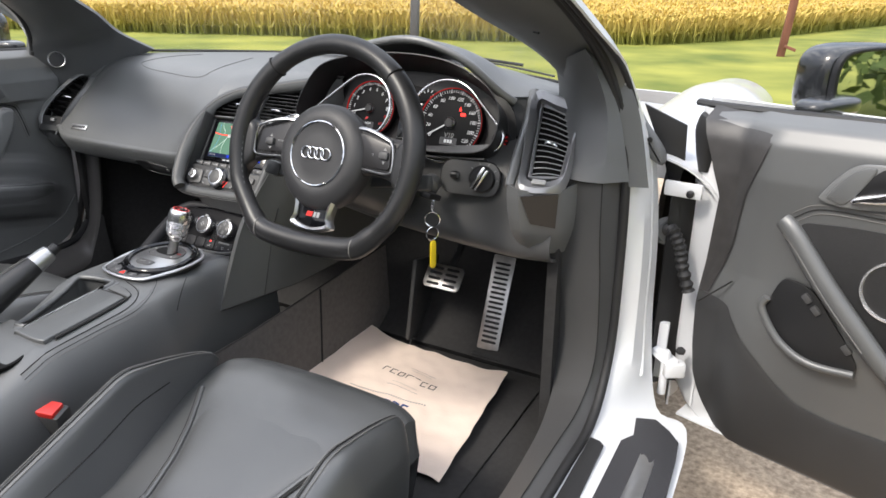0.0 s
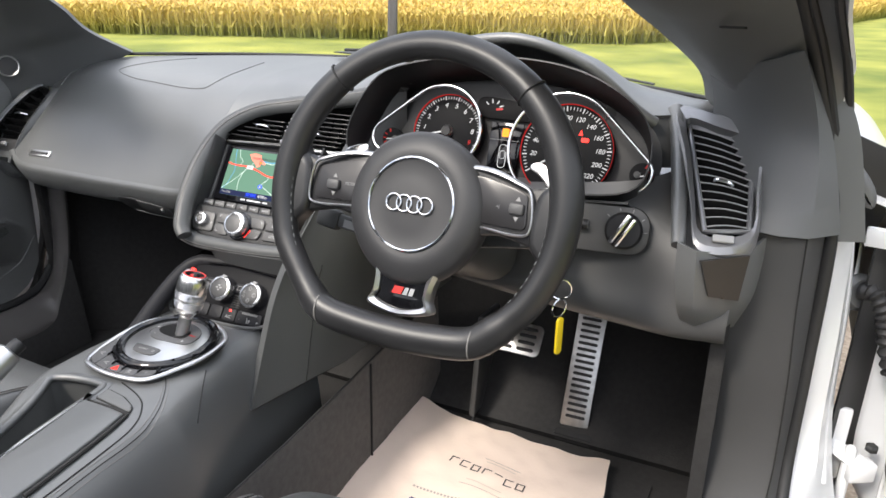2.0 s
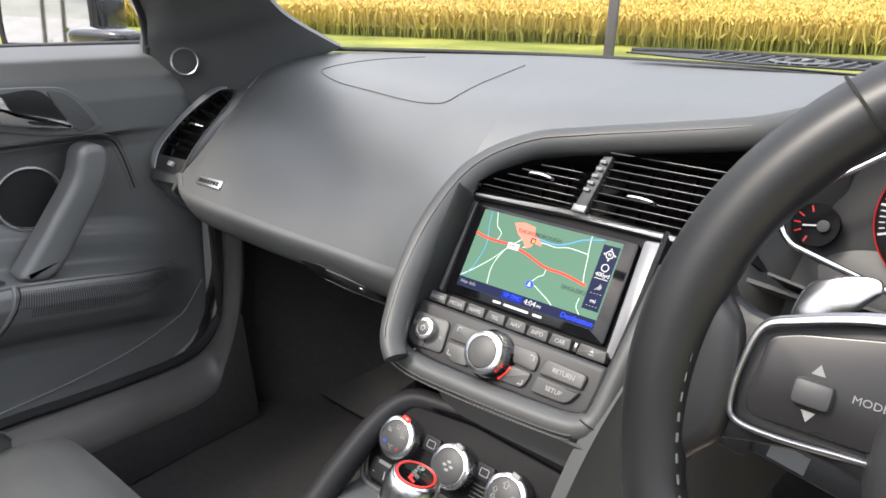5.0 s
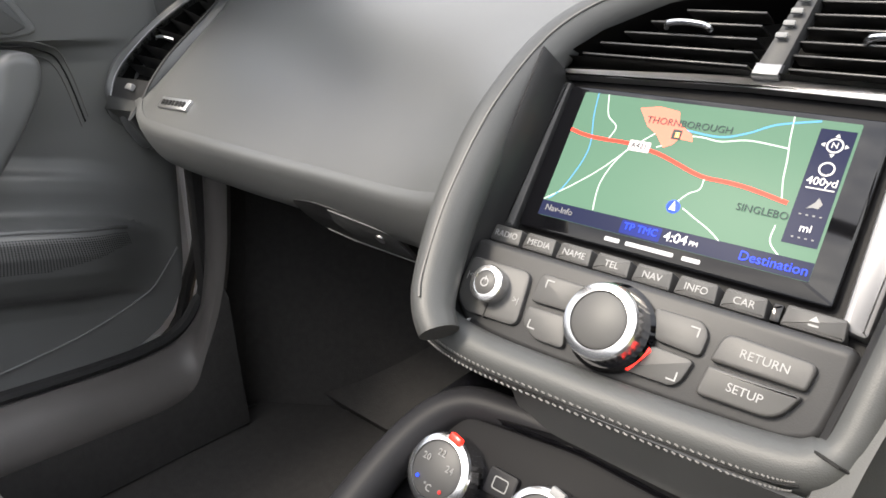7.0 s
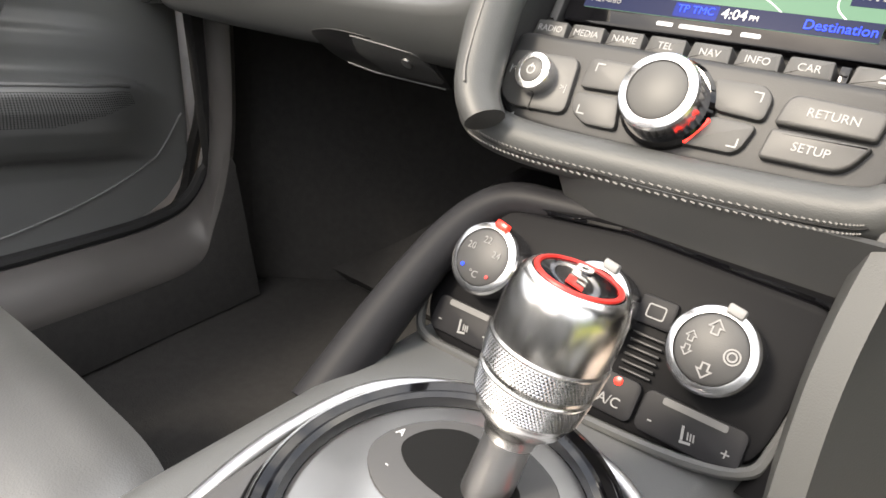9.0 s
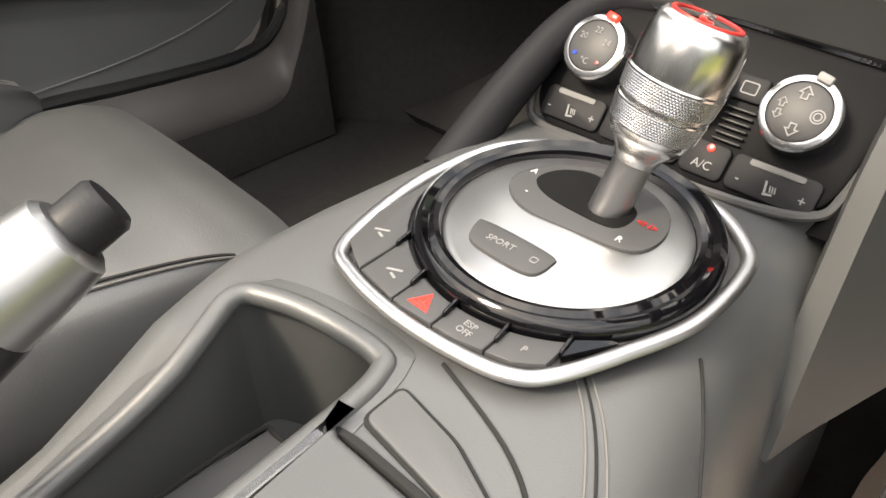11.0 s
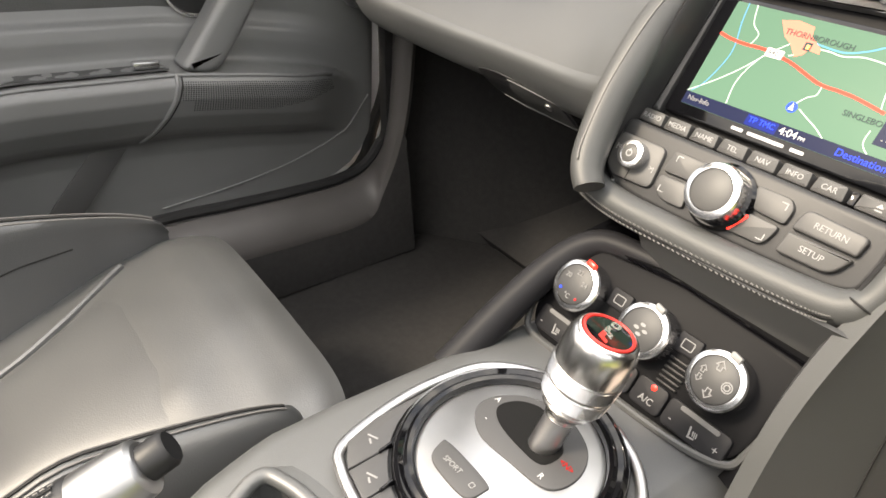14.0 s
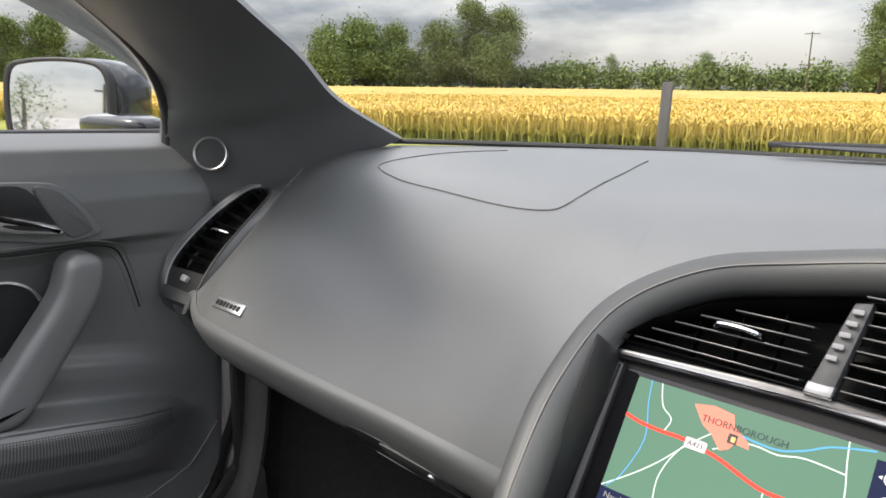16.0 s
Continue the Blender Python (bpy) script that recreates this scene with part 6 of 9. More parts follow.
ROAD_BLUE = glow("map_blue_river", (0.09, 0.30, 0.55), 0.8, 0.03)
SCREEN_BLUE = glow("screen_blue", (0.02, 0.06, 0.85), 1.0, 0.03)
MAP_INK = surface("map_ink", (0.03, 0.05, 0.05), 0.7)
W, H = 0.1490, 0.0795
display = part("display", plate(rrect(W, H, 0.0008, 2, -0.0055, 0.0150), 0.0004, 0, MF @ pose(0, 0, -0.0035)), SCREEN_MAP, bezel, "lit map display")
SM = MF @ pose(-0.0800, -0.0247, -0.0030)      # lower left corner of the display


def on_map(pts, width, mat, name, lift=0.0001):
    """A road as a flat ribbon; places in shares of the display."""
    line = spline([(p[0] * W, p[1] * H, 0) for p in pts], 5)
    bm = bmesh.new()
    left_v, right_v = [], []
    for k, p in enumerate(line):
        d = (line[min(k + 1, len(line) - 1)] - line[max(k - 1, 0)]).normalized()
        n = Vector((-d.y, d.x, 0)) * width / 2
        left_v.append(bm.verts.new(p + n + Vector((0, 0, lift))))
        right_v.append(bm.verts.new(p - n + Vector((0, 0, lift))))
    for k in range(len(line) - 1):
        bm.faces.new((left_v[k], right_v[k], right_v[k + 1], left_v[k + 1]))
    part(name, moved(bm, SM), mat, display)


SIGN, FLAG, HERE, TOWN_NAME = (0.306, 0.641), (0.428, 0.767), (0.511, 0.268), (0.458, 0.845)
SCREEN_NAVY = glow("status_navy", (0.010, 0.020, 0.16), 0.8, 0.03)
SIGN_WHITE = glow("map_sign", (0.62, 0.55, 0.57), 0.75, 0.03)
PRINT_WHITE = surface("pale_print_bright", (0.55, 0.55, 0.56), 0.6)
on_map([(0.0, 0.69), (0.06, 0.665), (0.14, 0.652), (0.25, 0.652), (0.33, 0.630), (0.41, 0.60), (0.56, 0.510), (0.66, 0.500), (0.74, 0.485), (0.865, 0.440)], 0.0021, ROAD_RED, "main_road", 0.0003)
on_map([(0.0, 0.12), (0.10, 0.27), (0.19, 0.43), (0.28, 0.63), (0.36, 0.775)], 0.0007, ROAD_WHITE, "lane")
on_map([(0.22, 0.12), (0.207, 0.30), (0.225, 0.46), (0.262, 0.60)], 0.0007, ROAD_WHITE, "lane")
on_map([(0.105, 1.0), (0.135, 0.84), (0.185, 0.76), (0.172, 0.66)], 0.0007, ROAD_WHITE, "lane")
on_map([(0.43, 0.765), (0.52, 0.775), (0.59, 0.765), (0.68, 0.800), (0.81, 0.785)], 0.0008, ROAD_WHITE, "lane")
on_map([(0.795, 1.0), (0.805, 0.85), (0.818, 0.72), (0.828, 0.58), (0.845, 0.45)], 0.0007, ROAD_WHITE, "lane")
on_map([(0.51, 0.285), (0.545, 0.375), (0.578, 0.42), (0.580, 0.505)], 0.0007, ROAD_WHITE, "lane")
on_map([(0.545, 0.272), (0.60, 0.22), (0.66, 0.165), (0.71, 0.10)], 0.0007, ROAD_WHITE, "lane")
on_map([(0.90, 0.10), (0.855, 0.18), (0.853, 0.29)], 0.0007, ROAD_WHITE, "lane")
on_map([(0.37, 0.655), (0.41, 0.70), (0.43, 0.765)], 0.0007, ROAD_WHITE, "lane")
on_map([(0.06, 1.0), (0.075, 0.82), (0.108, 0.55), (0.066, 0.25), (0.02, 0.13)], 0.0007, ROAD_BLUE, "river")
on_map([(0.45, 0.81), (0.58, 0.795), (0.67, 0.85), (0.75, 0.93), (0.88, 0.99)], 0.0010, ROAD_BLUE, "river")
part("town_area", plate([(x * W, y * H) for x, y in ((0.254, 0.925), (0.33, 0.955), (0.409, 0.935), (0.421, 0.858), (0.486, 0.776), (0.493, 0.732), (0.440, 0.740), (0.426, 0.693), (0.395, 0.660), (0.352, 0.748), (0.306, 0.800))][::-1], 0.0001, 0, SM @ pose(0, 0, 0.0001)), TOWN, display)
part("side_bar", plate([(0.885 * W, 0.20 * H), (0.992 * W, 0.20 * H), (0.992 * W, 0.945 * H), (0.885 * W, 0.945 * H)], 0.0002, 0, SM), SCREEN_DARK, display)
part("status_bar", plate([(0, 0), (W, 0), (W, 0.115 * H), (0, 0.115 * H)], 0.0002, 0, SM), SCREEN_DARK, display)
part("status_field", plate(filleted([(0.350 * W, 0.010 * H), (0.505 * W, 0.010 * H), (0.505 * W, 0.105 * H), (0.350 * W, 0.105 * H)], 0.001), 0.0003, 0, SM), SCREEN_NAVY, display)
part("road_sign", plate(rrect(0.0125, 0.0062, 0.0008, 2, SIGN[0] * W, SIGN[1] * H), 0.0005, 0, SM), SIGN_WHITE, display)
part("position_mark", lathe([(0.0036, 0), (0.0036, 0.0004), (0, 0.0005)], SM @ pose(HERE[0] * W, HERE[1] * H, 0), 20), SCREEN_BLUE, display)
part("position_arrow", plate([(HERE[0] * W - 0.0018, HERE[1] * H - 0.0020), (HERE[0] * W + 0.0018, HERE[1] * H - 0.0020), (HERE[0] * W, HERE[1] * H + 0.0030)], 0.0007, 0, SM), MARK, display)
part("flag", plate(rrect(0.0050, 0.0056, 0.0004, 2, FLAG[0] * W, FLAG[1] * H), 0.0005, 0, SM), MAP_INK, display)
part("flag_light", plate(rrect(0.0024, 0.0030, 0.0003, 2, FLAG[0] * W + 0.0005, FLAG[1] * H - 0.0003), 0.0007, 0, SM), ORANGE_LIT, display)
for text, x, y, size, mat in (("THORNBOROUGH", TOWN_NAME[0], TOWN_NAME[1], 0.0056, MAP_INK), ("SINGLEBO", 0.80, 0.355, 0.0054, MAP_INK), ("A421", SIGN[0], SIGN[1], 0.0044, MAP_INK), ("4:04", 0.560, 0.060, 0.0074, MARK), ("PM", 0.625, 0.052, 0.0036, MARK), ("TP TMC", 0.428, 0.062, 0.0056, SCREEN_BLUE),
                              ("Nav-Info", 0.085, 0.062, 0.0052, MARK_DIM), ("Destination", 0.885, 0.055, 0.0068, SCREEN_BLUE), ("400yd", 0.942, 0.605, 0.0056, MARK), ("mi", 0.942, 0.305, 0.0056, MARK), ("N", 0.942, 0.843, 0.0042, MARK)):
    part("writing", letters(text, size, SM @ pose(x * W, y * H, 0.0006)), mat, display)
for y, r in ((0.843, 0.0038), (0.690, 0.0036)):
    part("symbol", hoop(circle(r, 24, 0.942 * W, y * H), circle(r * 0.80, 24, 0.942 * W, y * H), 0.0003, 0, SM @ pose(0, 0, 0.0003)), MARK, display)
for a in (0, 90, 180, 270):
    part("compass_point", plate([(0.0044, -0.0011), (0.0062, 0), (0.0044, 0.0011)], 0.0003, 0, SM @ pose(0.942 * W, 0.843 * H, 0.0003, 0, 0, a)), MARK, display)
part("underline", plate(rrect(0.0125, 0.0005, 0.0001, 1, 0.942 * W, 0.560 * H), 0.0003, 0, SM @ pose(0, 0, 0.0003)), MARK, display)
part("arrow_sign", plate([(-0.003, -0.003), (-0.0005, -0.002), (0.0022, -0.0022), (0.0035, 0.0004), (0.0012, 0.0032), (0.0002, 0.0008)], 0.0003, 0, SM @ pose(0.942 * W, 0.465 * H, 0.0003)), MARK_DIM, display)
for v in (0.390, 0.245):
    part("dashes", merge(*[plate(rrect(0.0011, 0.0007, 0.0001, 1, 0.942 * W + 0.0030 * (k - 1.5), v * H), 0.0003, 0, SM @ pose(0, 0, 0.0003)) for k in range(4)]), MARK_DIM, display)
for u, w in ((-0.0300, 0.0090), (-0.0085, 0.0270), (0.0145, 0.0095)):
    part("maker_line", plate(rrect(w, 0.0023, 0.0006, 2, u, -0.0287), 0.0002, 0, MF @ pose(0, 0, -0.0034)), PRINT_WHITE, bezel, "small pale print")
part("upper_bar", plate(filleted([(-0.102, 0.0630), (-0.0995, 0.0685), (0.01, 0.0745), (0.125, 0.0735), (0.123, 0.0665), (0.01, 0.0670)], 0.001), 0.006, 0.0018, MF @ pose(0, 0, -0.0075)), ALUMINIUM, media, "bright metal bar over the screen")
part("side_trim", plate(filleted([(0.0855, 0.0625), (0.1035, 0.0640), (0.0990, -0.0440), (0.0870, -0.0420)], 0.003), 0.010, 0.003, MF @ pose(0, 0, -0.0105)), SILVER_PAINT, media, "silver strip beside the screen")
part("side_trim", plate(filleted([(-0.1000, 0.0610), (-0.0925, 0.0610), (-0.0935, -0.0370), (-0.1020, -0.0370)], 0.002), 0.008, 0.003, MF @ pose(0, 0, -0.0115)), PLASTIC, media, "dark strip beside the screen")
# keys
for k, text in enumerate(("RADIO", "MEDIA", "NAME", "TEL", "NAV", "INFO", "CAR", "")):
    u, w = (-0.0905 + 0.0230 * k, 0.0214) if k < 7 else (0.0780, 0.0270)
    key = part("button", plate(filleted([(u - w / 2, -0.0484), (u + w / 2, -0.0484), (u + w / 2 - 0.001, -0.0382), (u - w / 2 + 0.001, -0.0382)], 0.0016), 0.012, 0.0016, MF @ pose(0, 0, -0.0080)), KEY_GREY, media)
    if text:
        part("writing", letters(text, 0.0052, MF @ pose(u, -0.0434, 0.0041)), PRINT_GREY, key)
    else:
        part("eject_mark", merge(plate([(u - 0.0022, -0.0430), (u + 0.0022, -0.0430), (u, -0.0404)], 0.0003, 0, MF @ pose(0, 0, 0.004)), plate(rrect(0.0044, 0.0009, 0.0002, 1, u, -0.0448), 0.0003, 0, MF @ pose(0, 0, 0.004))), PRINT_GREY, key)
part("sensor", plate(rrect(0.0045, 0.0085, 0.0005, 2, 0.0615, -0.0432), 0.0095, 0.0005, MF @ pose(0, 0, -0.0080)), GLOSS, media)
shelf = part("button_shelf", plate(filleted([(-0.1025, -0.0500), (-0.1028, -0.0880), (-0.0870, -0.1005), (-0.0590, -0.1022), (-0.0240, -0.1020), (0.0340, -0.1000), (0.0820, -0.0978), (0.0955, -0.0930), (0.0985, -0.0760), (0.1000, -0.0500), (0.0, -0.0495)], 0.006), 0.020, 0.004, MF @ pose(0, 0, -0.0065), 3), SHELF_GREY, media)
pad = part("rocker", plate(filleted([(-0.0995, -0.0625), (-0.0575, -0.0615), (-0.0545, -0.0925), (-0.0900, -0.0940), (-0.0990, -0.0860)], 0.006), 0.004, 0.0013, MF @ pose(0, 0, 0.0128)), KEY_GREY, media)
part("rocker_gap", plate(rrect(0.0009, 0.0120, 0.0003, 2, -0.0762, -0.0880), 0.0042, 0, MF @ pose(0, 0, 0.0128)), SEAM, pad)


def knurled(r, h, m, parent_ob, face_mat, edge_mat, name, top=0.72, seg=72):
    """A turned knob with a fine knurl and a dark cap."""
    side_bm = lathe([(r * 0.98, 0), (r, h * 0.12), (r, h * 0.76), (r * 0.985, h * 0.86), (r * 0.94, h * 0.94), (r * (0.47 + 0.5 * top), h * 0.985), (r * (0.17 + 0.8 * top), h), (r * (top + 0.03), h * 0.985), (r * top, h * 0.93)], m, seg)
    inv = m.inverted()
    for v in side_bm.verts:
        q = inv @ v.co
        if 0.1 * h < q.z < 0.80 * h and round(math.atan2(q.y, q.x) / (2 * math.pi) * seg) % 2:
            q.x, q.y = q.x * 0.968, q.y * 0.968
            v.co = m @ q
    ob = part(name, side_bm, edge_mat, parent_ob, "knurled bright metal knob", angle=25)
    part("cap", lathe([(r * top * 0.99, h * 0.85), (r * top * 0.99, h * 0.97), (r * top * 0.9, h * 1.01), (0, h * 1.02)], m, 40), face_mat, ob)
    return ob


VM = MF @ pose(-0.0770, -0.0758, 0.0165)
vol = knurled(0.0105, 0.010, VM, media, KEY_GREY, BRIGHT, "volume_knob", 0.62)
part("power_mark", merge(hoop(circle(0.0026, 20), circle(0.0019, 20), 0.0003, 0, VM @ pose(0, 0, 0.0102)), plate(rrect(0.0006, 0.0026, 0.0001, 1, 0, 0.0022), 0.0004, 0, VM @ pose(0, 0, 0.0102))), PRINT_GREY, vol)
for u0, v0, text in ((-0.0945, -0.0735, "|<"), (-0.0605, -0.0790, ">|")):
    part("writing", letters(text, 0.0050, MF @ pose(u0, v0, 0.0169)), PRINT_GREY, pad)
part("corner_mark", plate([(-0.0895, -0.0990), (-0.0855, -0.0990), (-0.0855, -0.0965)], 0.0003, 0, MF @ pose(0, 0, 0.0136)), PRINT_GREY, shelf)
MK = MF @ pose(-0.0042, -0.0757, 0.0130)
for corners, mark, turned in (([(-0.0510, -0.0600), (-0.0235, -0.0600), (-0.0285, -0.0755), (-0.0525, -0.0765)], (-0.0440, -0.0650), 90), ([(-0.0525, -0.0790), (-0.0285, -0.0780), (-0.0240, -0.0945), (-0.0420, -0.0950), (-0.0520, -0.0890)], (-0.0455, -0.0880), 180),
                              ([(0.0130, -0.0595), (0.0370, -0.0590), (0.0415, -0.0640), (0.0410, -0.0755), (0.0180, -0.0745)], (0.0350, -0.0650), 0), ([(0.0180, -0.0772), (0.0395, -0.0775), (0.0365, -0.0890), (0.0330, -0.0925), (0.0050, -0.0935)], (0.0320, -0.0875), 270)):
    key = part("corner_button", plate(filleted(corners, 0.0035), 0.0045, 0.0013, MF @ pose(0, 0, 0.0125)), KEY_GREY, media)
    cm = MF @ pose(*mark, 0.0170, 0, 0, turned)
    part("corner_mark", merge(plate(rrect(0.0044, 0.0007, 0.0001, 1, 0, 0.0020), 0.0003, 0, cm), plate(rrect(0.0007, 0.0044, 0.0001, 1, 0.0020, 0), 0.0003, 0, cm)), PRINT_GREY, key)
part("knob_collar", lathe([(0.0228, 0), (0.0228, 0.004), (0.0208, 0.006), (0, 0.006)], MK, 48), GLOSS, media)
knurled(0.0195, 0.0165, MK @ pose(0, 0, 0.0035), media, KEY_GREY, BRIGHT, "selector_knob", 0.72)
part("red_segment", plate(filleted([(0.0150, -0.0765), (0.0195, -0.0800), (0.0118, -0.0930), (0.0065, -0.0905)], 0.0012), 0.0052, 0.0005, MF @ pose(0, 0, 0.0125)), RED_LIT, media, "glowing red light segment")
for corners, radii, text, at in (([(0.0478, -0.0605), (0.0880, -0.0620), (0.0860, -0.0748), (0.0455, -0.0752)], [0.006, 0.005, 0.002, 0.002], "RETURN", (0.0675, -0.0682)), ([(0.0455, -0.0772), (0.0858, -0.0770), (0.0790, -0.0905), (0.0440, -0.0915)], [0.002, 0.002, 0.008, 0.003], "SETUP", (0.0640, -0.0840))):
    key = part("button", plate(filleted(corners, radii), 0.0052, 0.0015, MF @ pose(0, 0, 0.0128), 3), KEY_GREY, media)
    part("writing", letters(text, 0.0056, MF @ pose(*at, 0.0181, 0, 0, -1)), PRINT_GREY, key)

# ---- centre vents over the screen ----
cv = thing("centre_vent", (0, 0.18, 0.72), "twin centre air vents with a bright divider above the screen", "air vent", "dashboard vents")
opening = [(-0.100, 0.074), (-0.080, 0.092), (-0.045, 0.111), (0.0, 0.123), (0.06, 0.133), (0.13, 0.140), (0.185, 0.140), (0.150, 0.105), (0.115, 0.072), (0.0, 0.074)]
opening.append(opening[0])
rows_cv = [[MF @ Vector((x, y, h)) for x, y in opening] for h in (0.004, -0.012, -0.034)] + [[MF @ Vector((0.03 + (x - 0.03) * 0.2, 0.10 + (y - 0.10) * 0.2, -0.034)) for x, y in opening]]
part("duct", loft(rows_cv, 0.0), VENT_BLACK, cv, "black vent box")


def upper_v(u):
    return float(np.interp(u, [-0.100, -0.080, -0.045, 0.0, 0.06, 0.13, 0.185], [0.074, 0.092, 0.111, 0.123, 0.133, 0.140, 0.141]))


for k in range(8):
    v = 0.080 + 0.0078 * k
    u0 = next((u / 1000 for u in range(-100, 186) if upper_v(u / 1000) > v + 0.002), None)
    u1 = 0.115 + (v - 0.072) * 1.0
    for a, b in ((u0, 0.008), (0.028, u1)):
        if a is not None and b - a > 0.015:
            part("slat", moved(rbox(b - a, 0.0013, 0.016, 0.0005), MF @ pose((a + b) / 2, v, -0.008, 12, 0, 0)), VENT_SLAT, cv)
for u in (-0.06, -0.035, -0.012, 0.045, 0.065, 0.085, 0.105, 0.125):
    part("vane", moved(rbox(0.0012, upper_v(u) - 0.076, 0.008, 0), MF @ pose(u, (upper_v(u) + 0.074) / 2, -0.020)), VENT_BLACK, cv)
divider = part("divider", plate([(0.012, 0.072), (0.026, 0.072), (0.034, 0.130), (0.024, 0.128)], 0.010, 0.003, MF @ pose(0, 0, -0.006)), PLASTIC, cv)
part("divider_trim", plate([(0.012, 0.072), (0.026, 0.072), (0.0268, 0.079), (0.0130, 0.079)], 0.0105, 0.002, MF @ pose(0, 0, -0.006)), SILVER_PAINT, cv)
for k in range(5):
    part("wheel_mark", moved(rbox(0.006, 0.0032, 0.002, 0.0008), MF @ pose(0.0215 + 0.0016 * k, 0.093 + 0.007 * k, 0.0065)), MARK_DIM, divider)
for u, v in ((-0.030, 0.097), (0.072, 0.094)):
    part("tab", tube(spline([MF @ Vector(q) for q in ((u - 0.013, v, 0.002), (u - 0.010, v + 0.0005, 0.006), (u, v + 0.0005, 0.0075), (u + 0.010, v, 0.006), (u + 0.013, v - 0.0005, 0.002))], 4), 0.0018, 8), CHROME, cv, "bright metal vent tab")
# ---- instrument cluster ----
CF = pose(0.36, 0.150, 0.770, 90 - 20, 0, 0)
cluster = thing("instrument_cluster", (0.36, 0.15, 0.70), "twin round dials with chrome teardrop bezels under a black hood", "instruments")
part("bucket", loft([[CF @ Vector((q[0] * f, q[1] * f + dv, h)) for q in spline([(-0.20, -0.06, 0), (-0.185, 0.045, 0), (-0.10, 0.082, 0), (0.02, 0.092, 0), (0.12, 0.078, 0), (0.195, 0.035, 0), (0.215, -0.02, 0), (0.18, -0.068, 0), (0.0, -0.075, 0)], 6, True)] * 1 for f, dv, h in ((1.03, 0.01, 0.045), (1.0, 0.0, 0.0), (0.98, 0.0, -0.03))], 0.002), DARK, cluster)
part("board", plate(spline([(-0.21, -0.065, 0), (-0.19, 0.05, 0), (-0.10, 0.086, 0), (0.02, 0.096, 0), (0.12, 0.082, 0), (0.205, 0.04, 0), (0.225, -0.02, 0), (0.185, -0.075, 0), (0.0, -0.08, 0)][::-1], 6, True), 0.002, 0, CF @ pose(0, 0, -0.035)), DARK, cluster)
part("lower_cover", loft([[CF @ Vector((u, -0.066 - 0.010 * (1 - (u / 0.2) ** 2), 0.03)) for u in (-0.2, -0.1, 0, 0.1, 0.2)], [CF @ Vector((u, -0.075, -0.035)) for u in (-0.2, -0.1, 0, 0.1, 0.2)]], 0.003), PLASTIC, cluster)


def teardrop(cx, cy, r, tip_x, tip_y, n=44):
    """A circle drawn out to a rounded corner."""
    d = Vector((tip_x, tip_y))
    a0 = math.atan2(tip_y, tip_x)
    half = math.acos(min(0.95, r * 0.80 / d.length))
    pts = []
    for k in range(n + 1):
        a = a0 + half + (2 * math.pi - 2 * half) * k / n
        pts.append(Vector((cx + r * math.cos(a), cy + r * math.sin(a), 0)))
    c = Vector((cx + tip_x * 0.80, cy + tip_y * 0.80, 0))
    rr = d.length * 0.20
    for k in range(9):
        a = a0 - half * 0.9 + 1.8 * half * k / 8
        pts.append(c + Vector((rr * math.cos(a), rr * math.sin(a), 0)))
    return pts


def dial(name, cx, cy, r, tip, numbers, first, last, ticks, red_from, needle, title):
    m = CF @ pose(cx, cy, 0)
    line = [CF @ p for p in teardrop(cx, cy, r * 1.17, *tip)]
    ob = part(name, tube([p + (CF.to_3x3() @ Vector((0, 0, 0.012))) for p in line], 0.0026, 10, closed=True), CHROME, cluster, "round dial in a chrome teardrop bezel", 60)
    part("dial_face", lathe([(r * 1.02, -0.030), (r * 1.02, -0.016), (r * 0.98, -0.0150), (0, -0.0150)], m, 56), DIAL_BLACK, ob)
    part("red_ring", lathe([(r * 1.015, -0.015), (r * 1.026, -0.0138), (r * 1.030, -0.0125), (r * 1.024, -0.0118), (r * 1.017, -0.013)], m, 64), RED_DIM, ob, "thin glowing red ring")
    marks = []
    for k in range(ticks + 1):
        a = radians(first + (last - first) * k / ticks)
        big = k % (ticks // (len(numbers) - 1) or 1) == 0
        marks.append(moved(rbox(r * (0.11 if big else 0.07), 0.0016 if big else 0.0009, 0.0004, 0), m @ pose(r * 0.93 * math.cos(a), r * 0.93 * math.sin(a), -0.0146, 0, 0, math.degrees(a))))
    part("ticks", merge(*marks), MARK, ob)
    for k, text in enumerate(numbers):
        a = radians(first + (last - first) * k / (len(numbers) - 1))
        part("numeral", letters(text, r * (0.19 if len(text) < 2 else 0.145), m @ pose(r * 0.73 * math.cos(a), r * 0.73 * math.sin(a), -0.0144), 0.2), RED_DIM if red_from is not None and k >= red_from else MARK, ob)
    a = radians(needle)
    part("needle", moved(rbox(r * 0.72, 0.0022, 0.002, 0.0006), m @ pose(r * 0.40 * math.cos(a), r * 0.40 * math.sin(a), -0.010, 0, 0, needle)), MARK, ob, "white needle")
    part("needle_hub", lathe([(r * 0.15, -0.0145), (r * 0.15, -0.008), (r * 0.125, -0.0065), (0, -0.0065)], m, 28), DARK, ob)
    part("hub_ring", lathe([(r * 0.165, -0.0145), (r * 0.165, -0.010), (r * 0.15, -0.009), (r * 0.15, -0.0145)], m, 28), ALUMINIUM, ob)
    if title:
        part("writing", letters(title, r * 0.20, m @ pose(r * 0.02, -r * 0.36, -0.0144), 0.15), MARK_DIM, ob)
    return ob


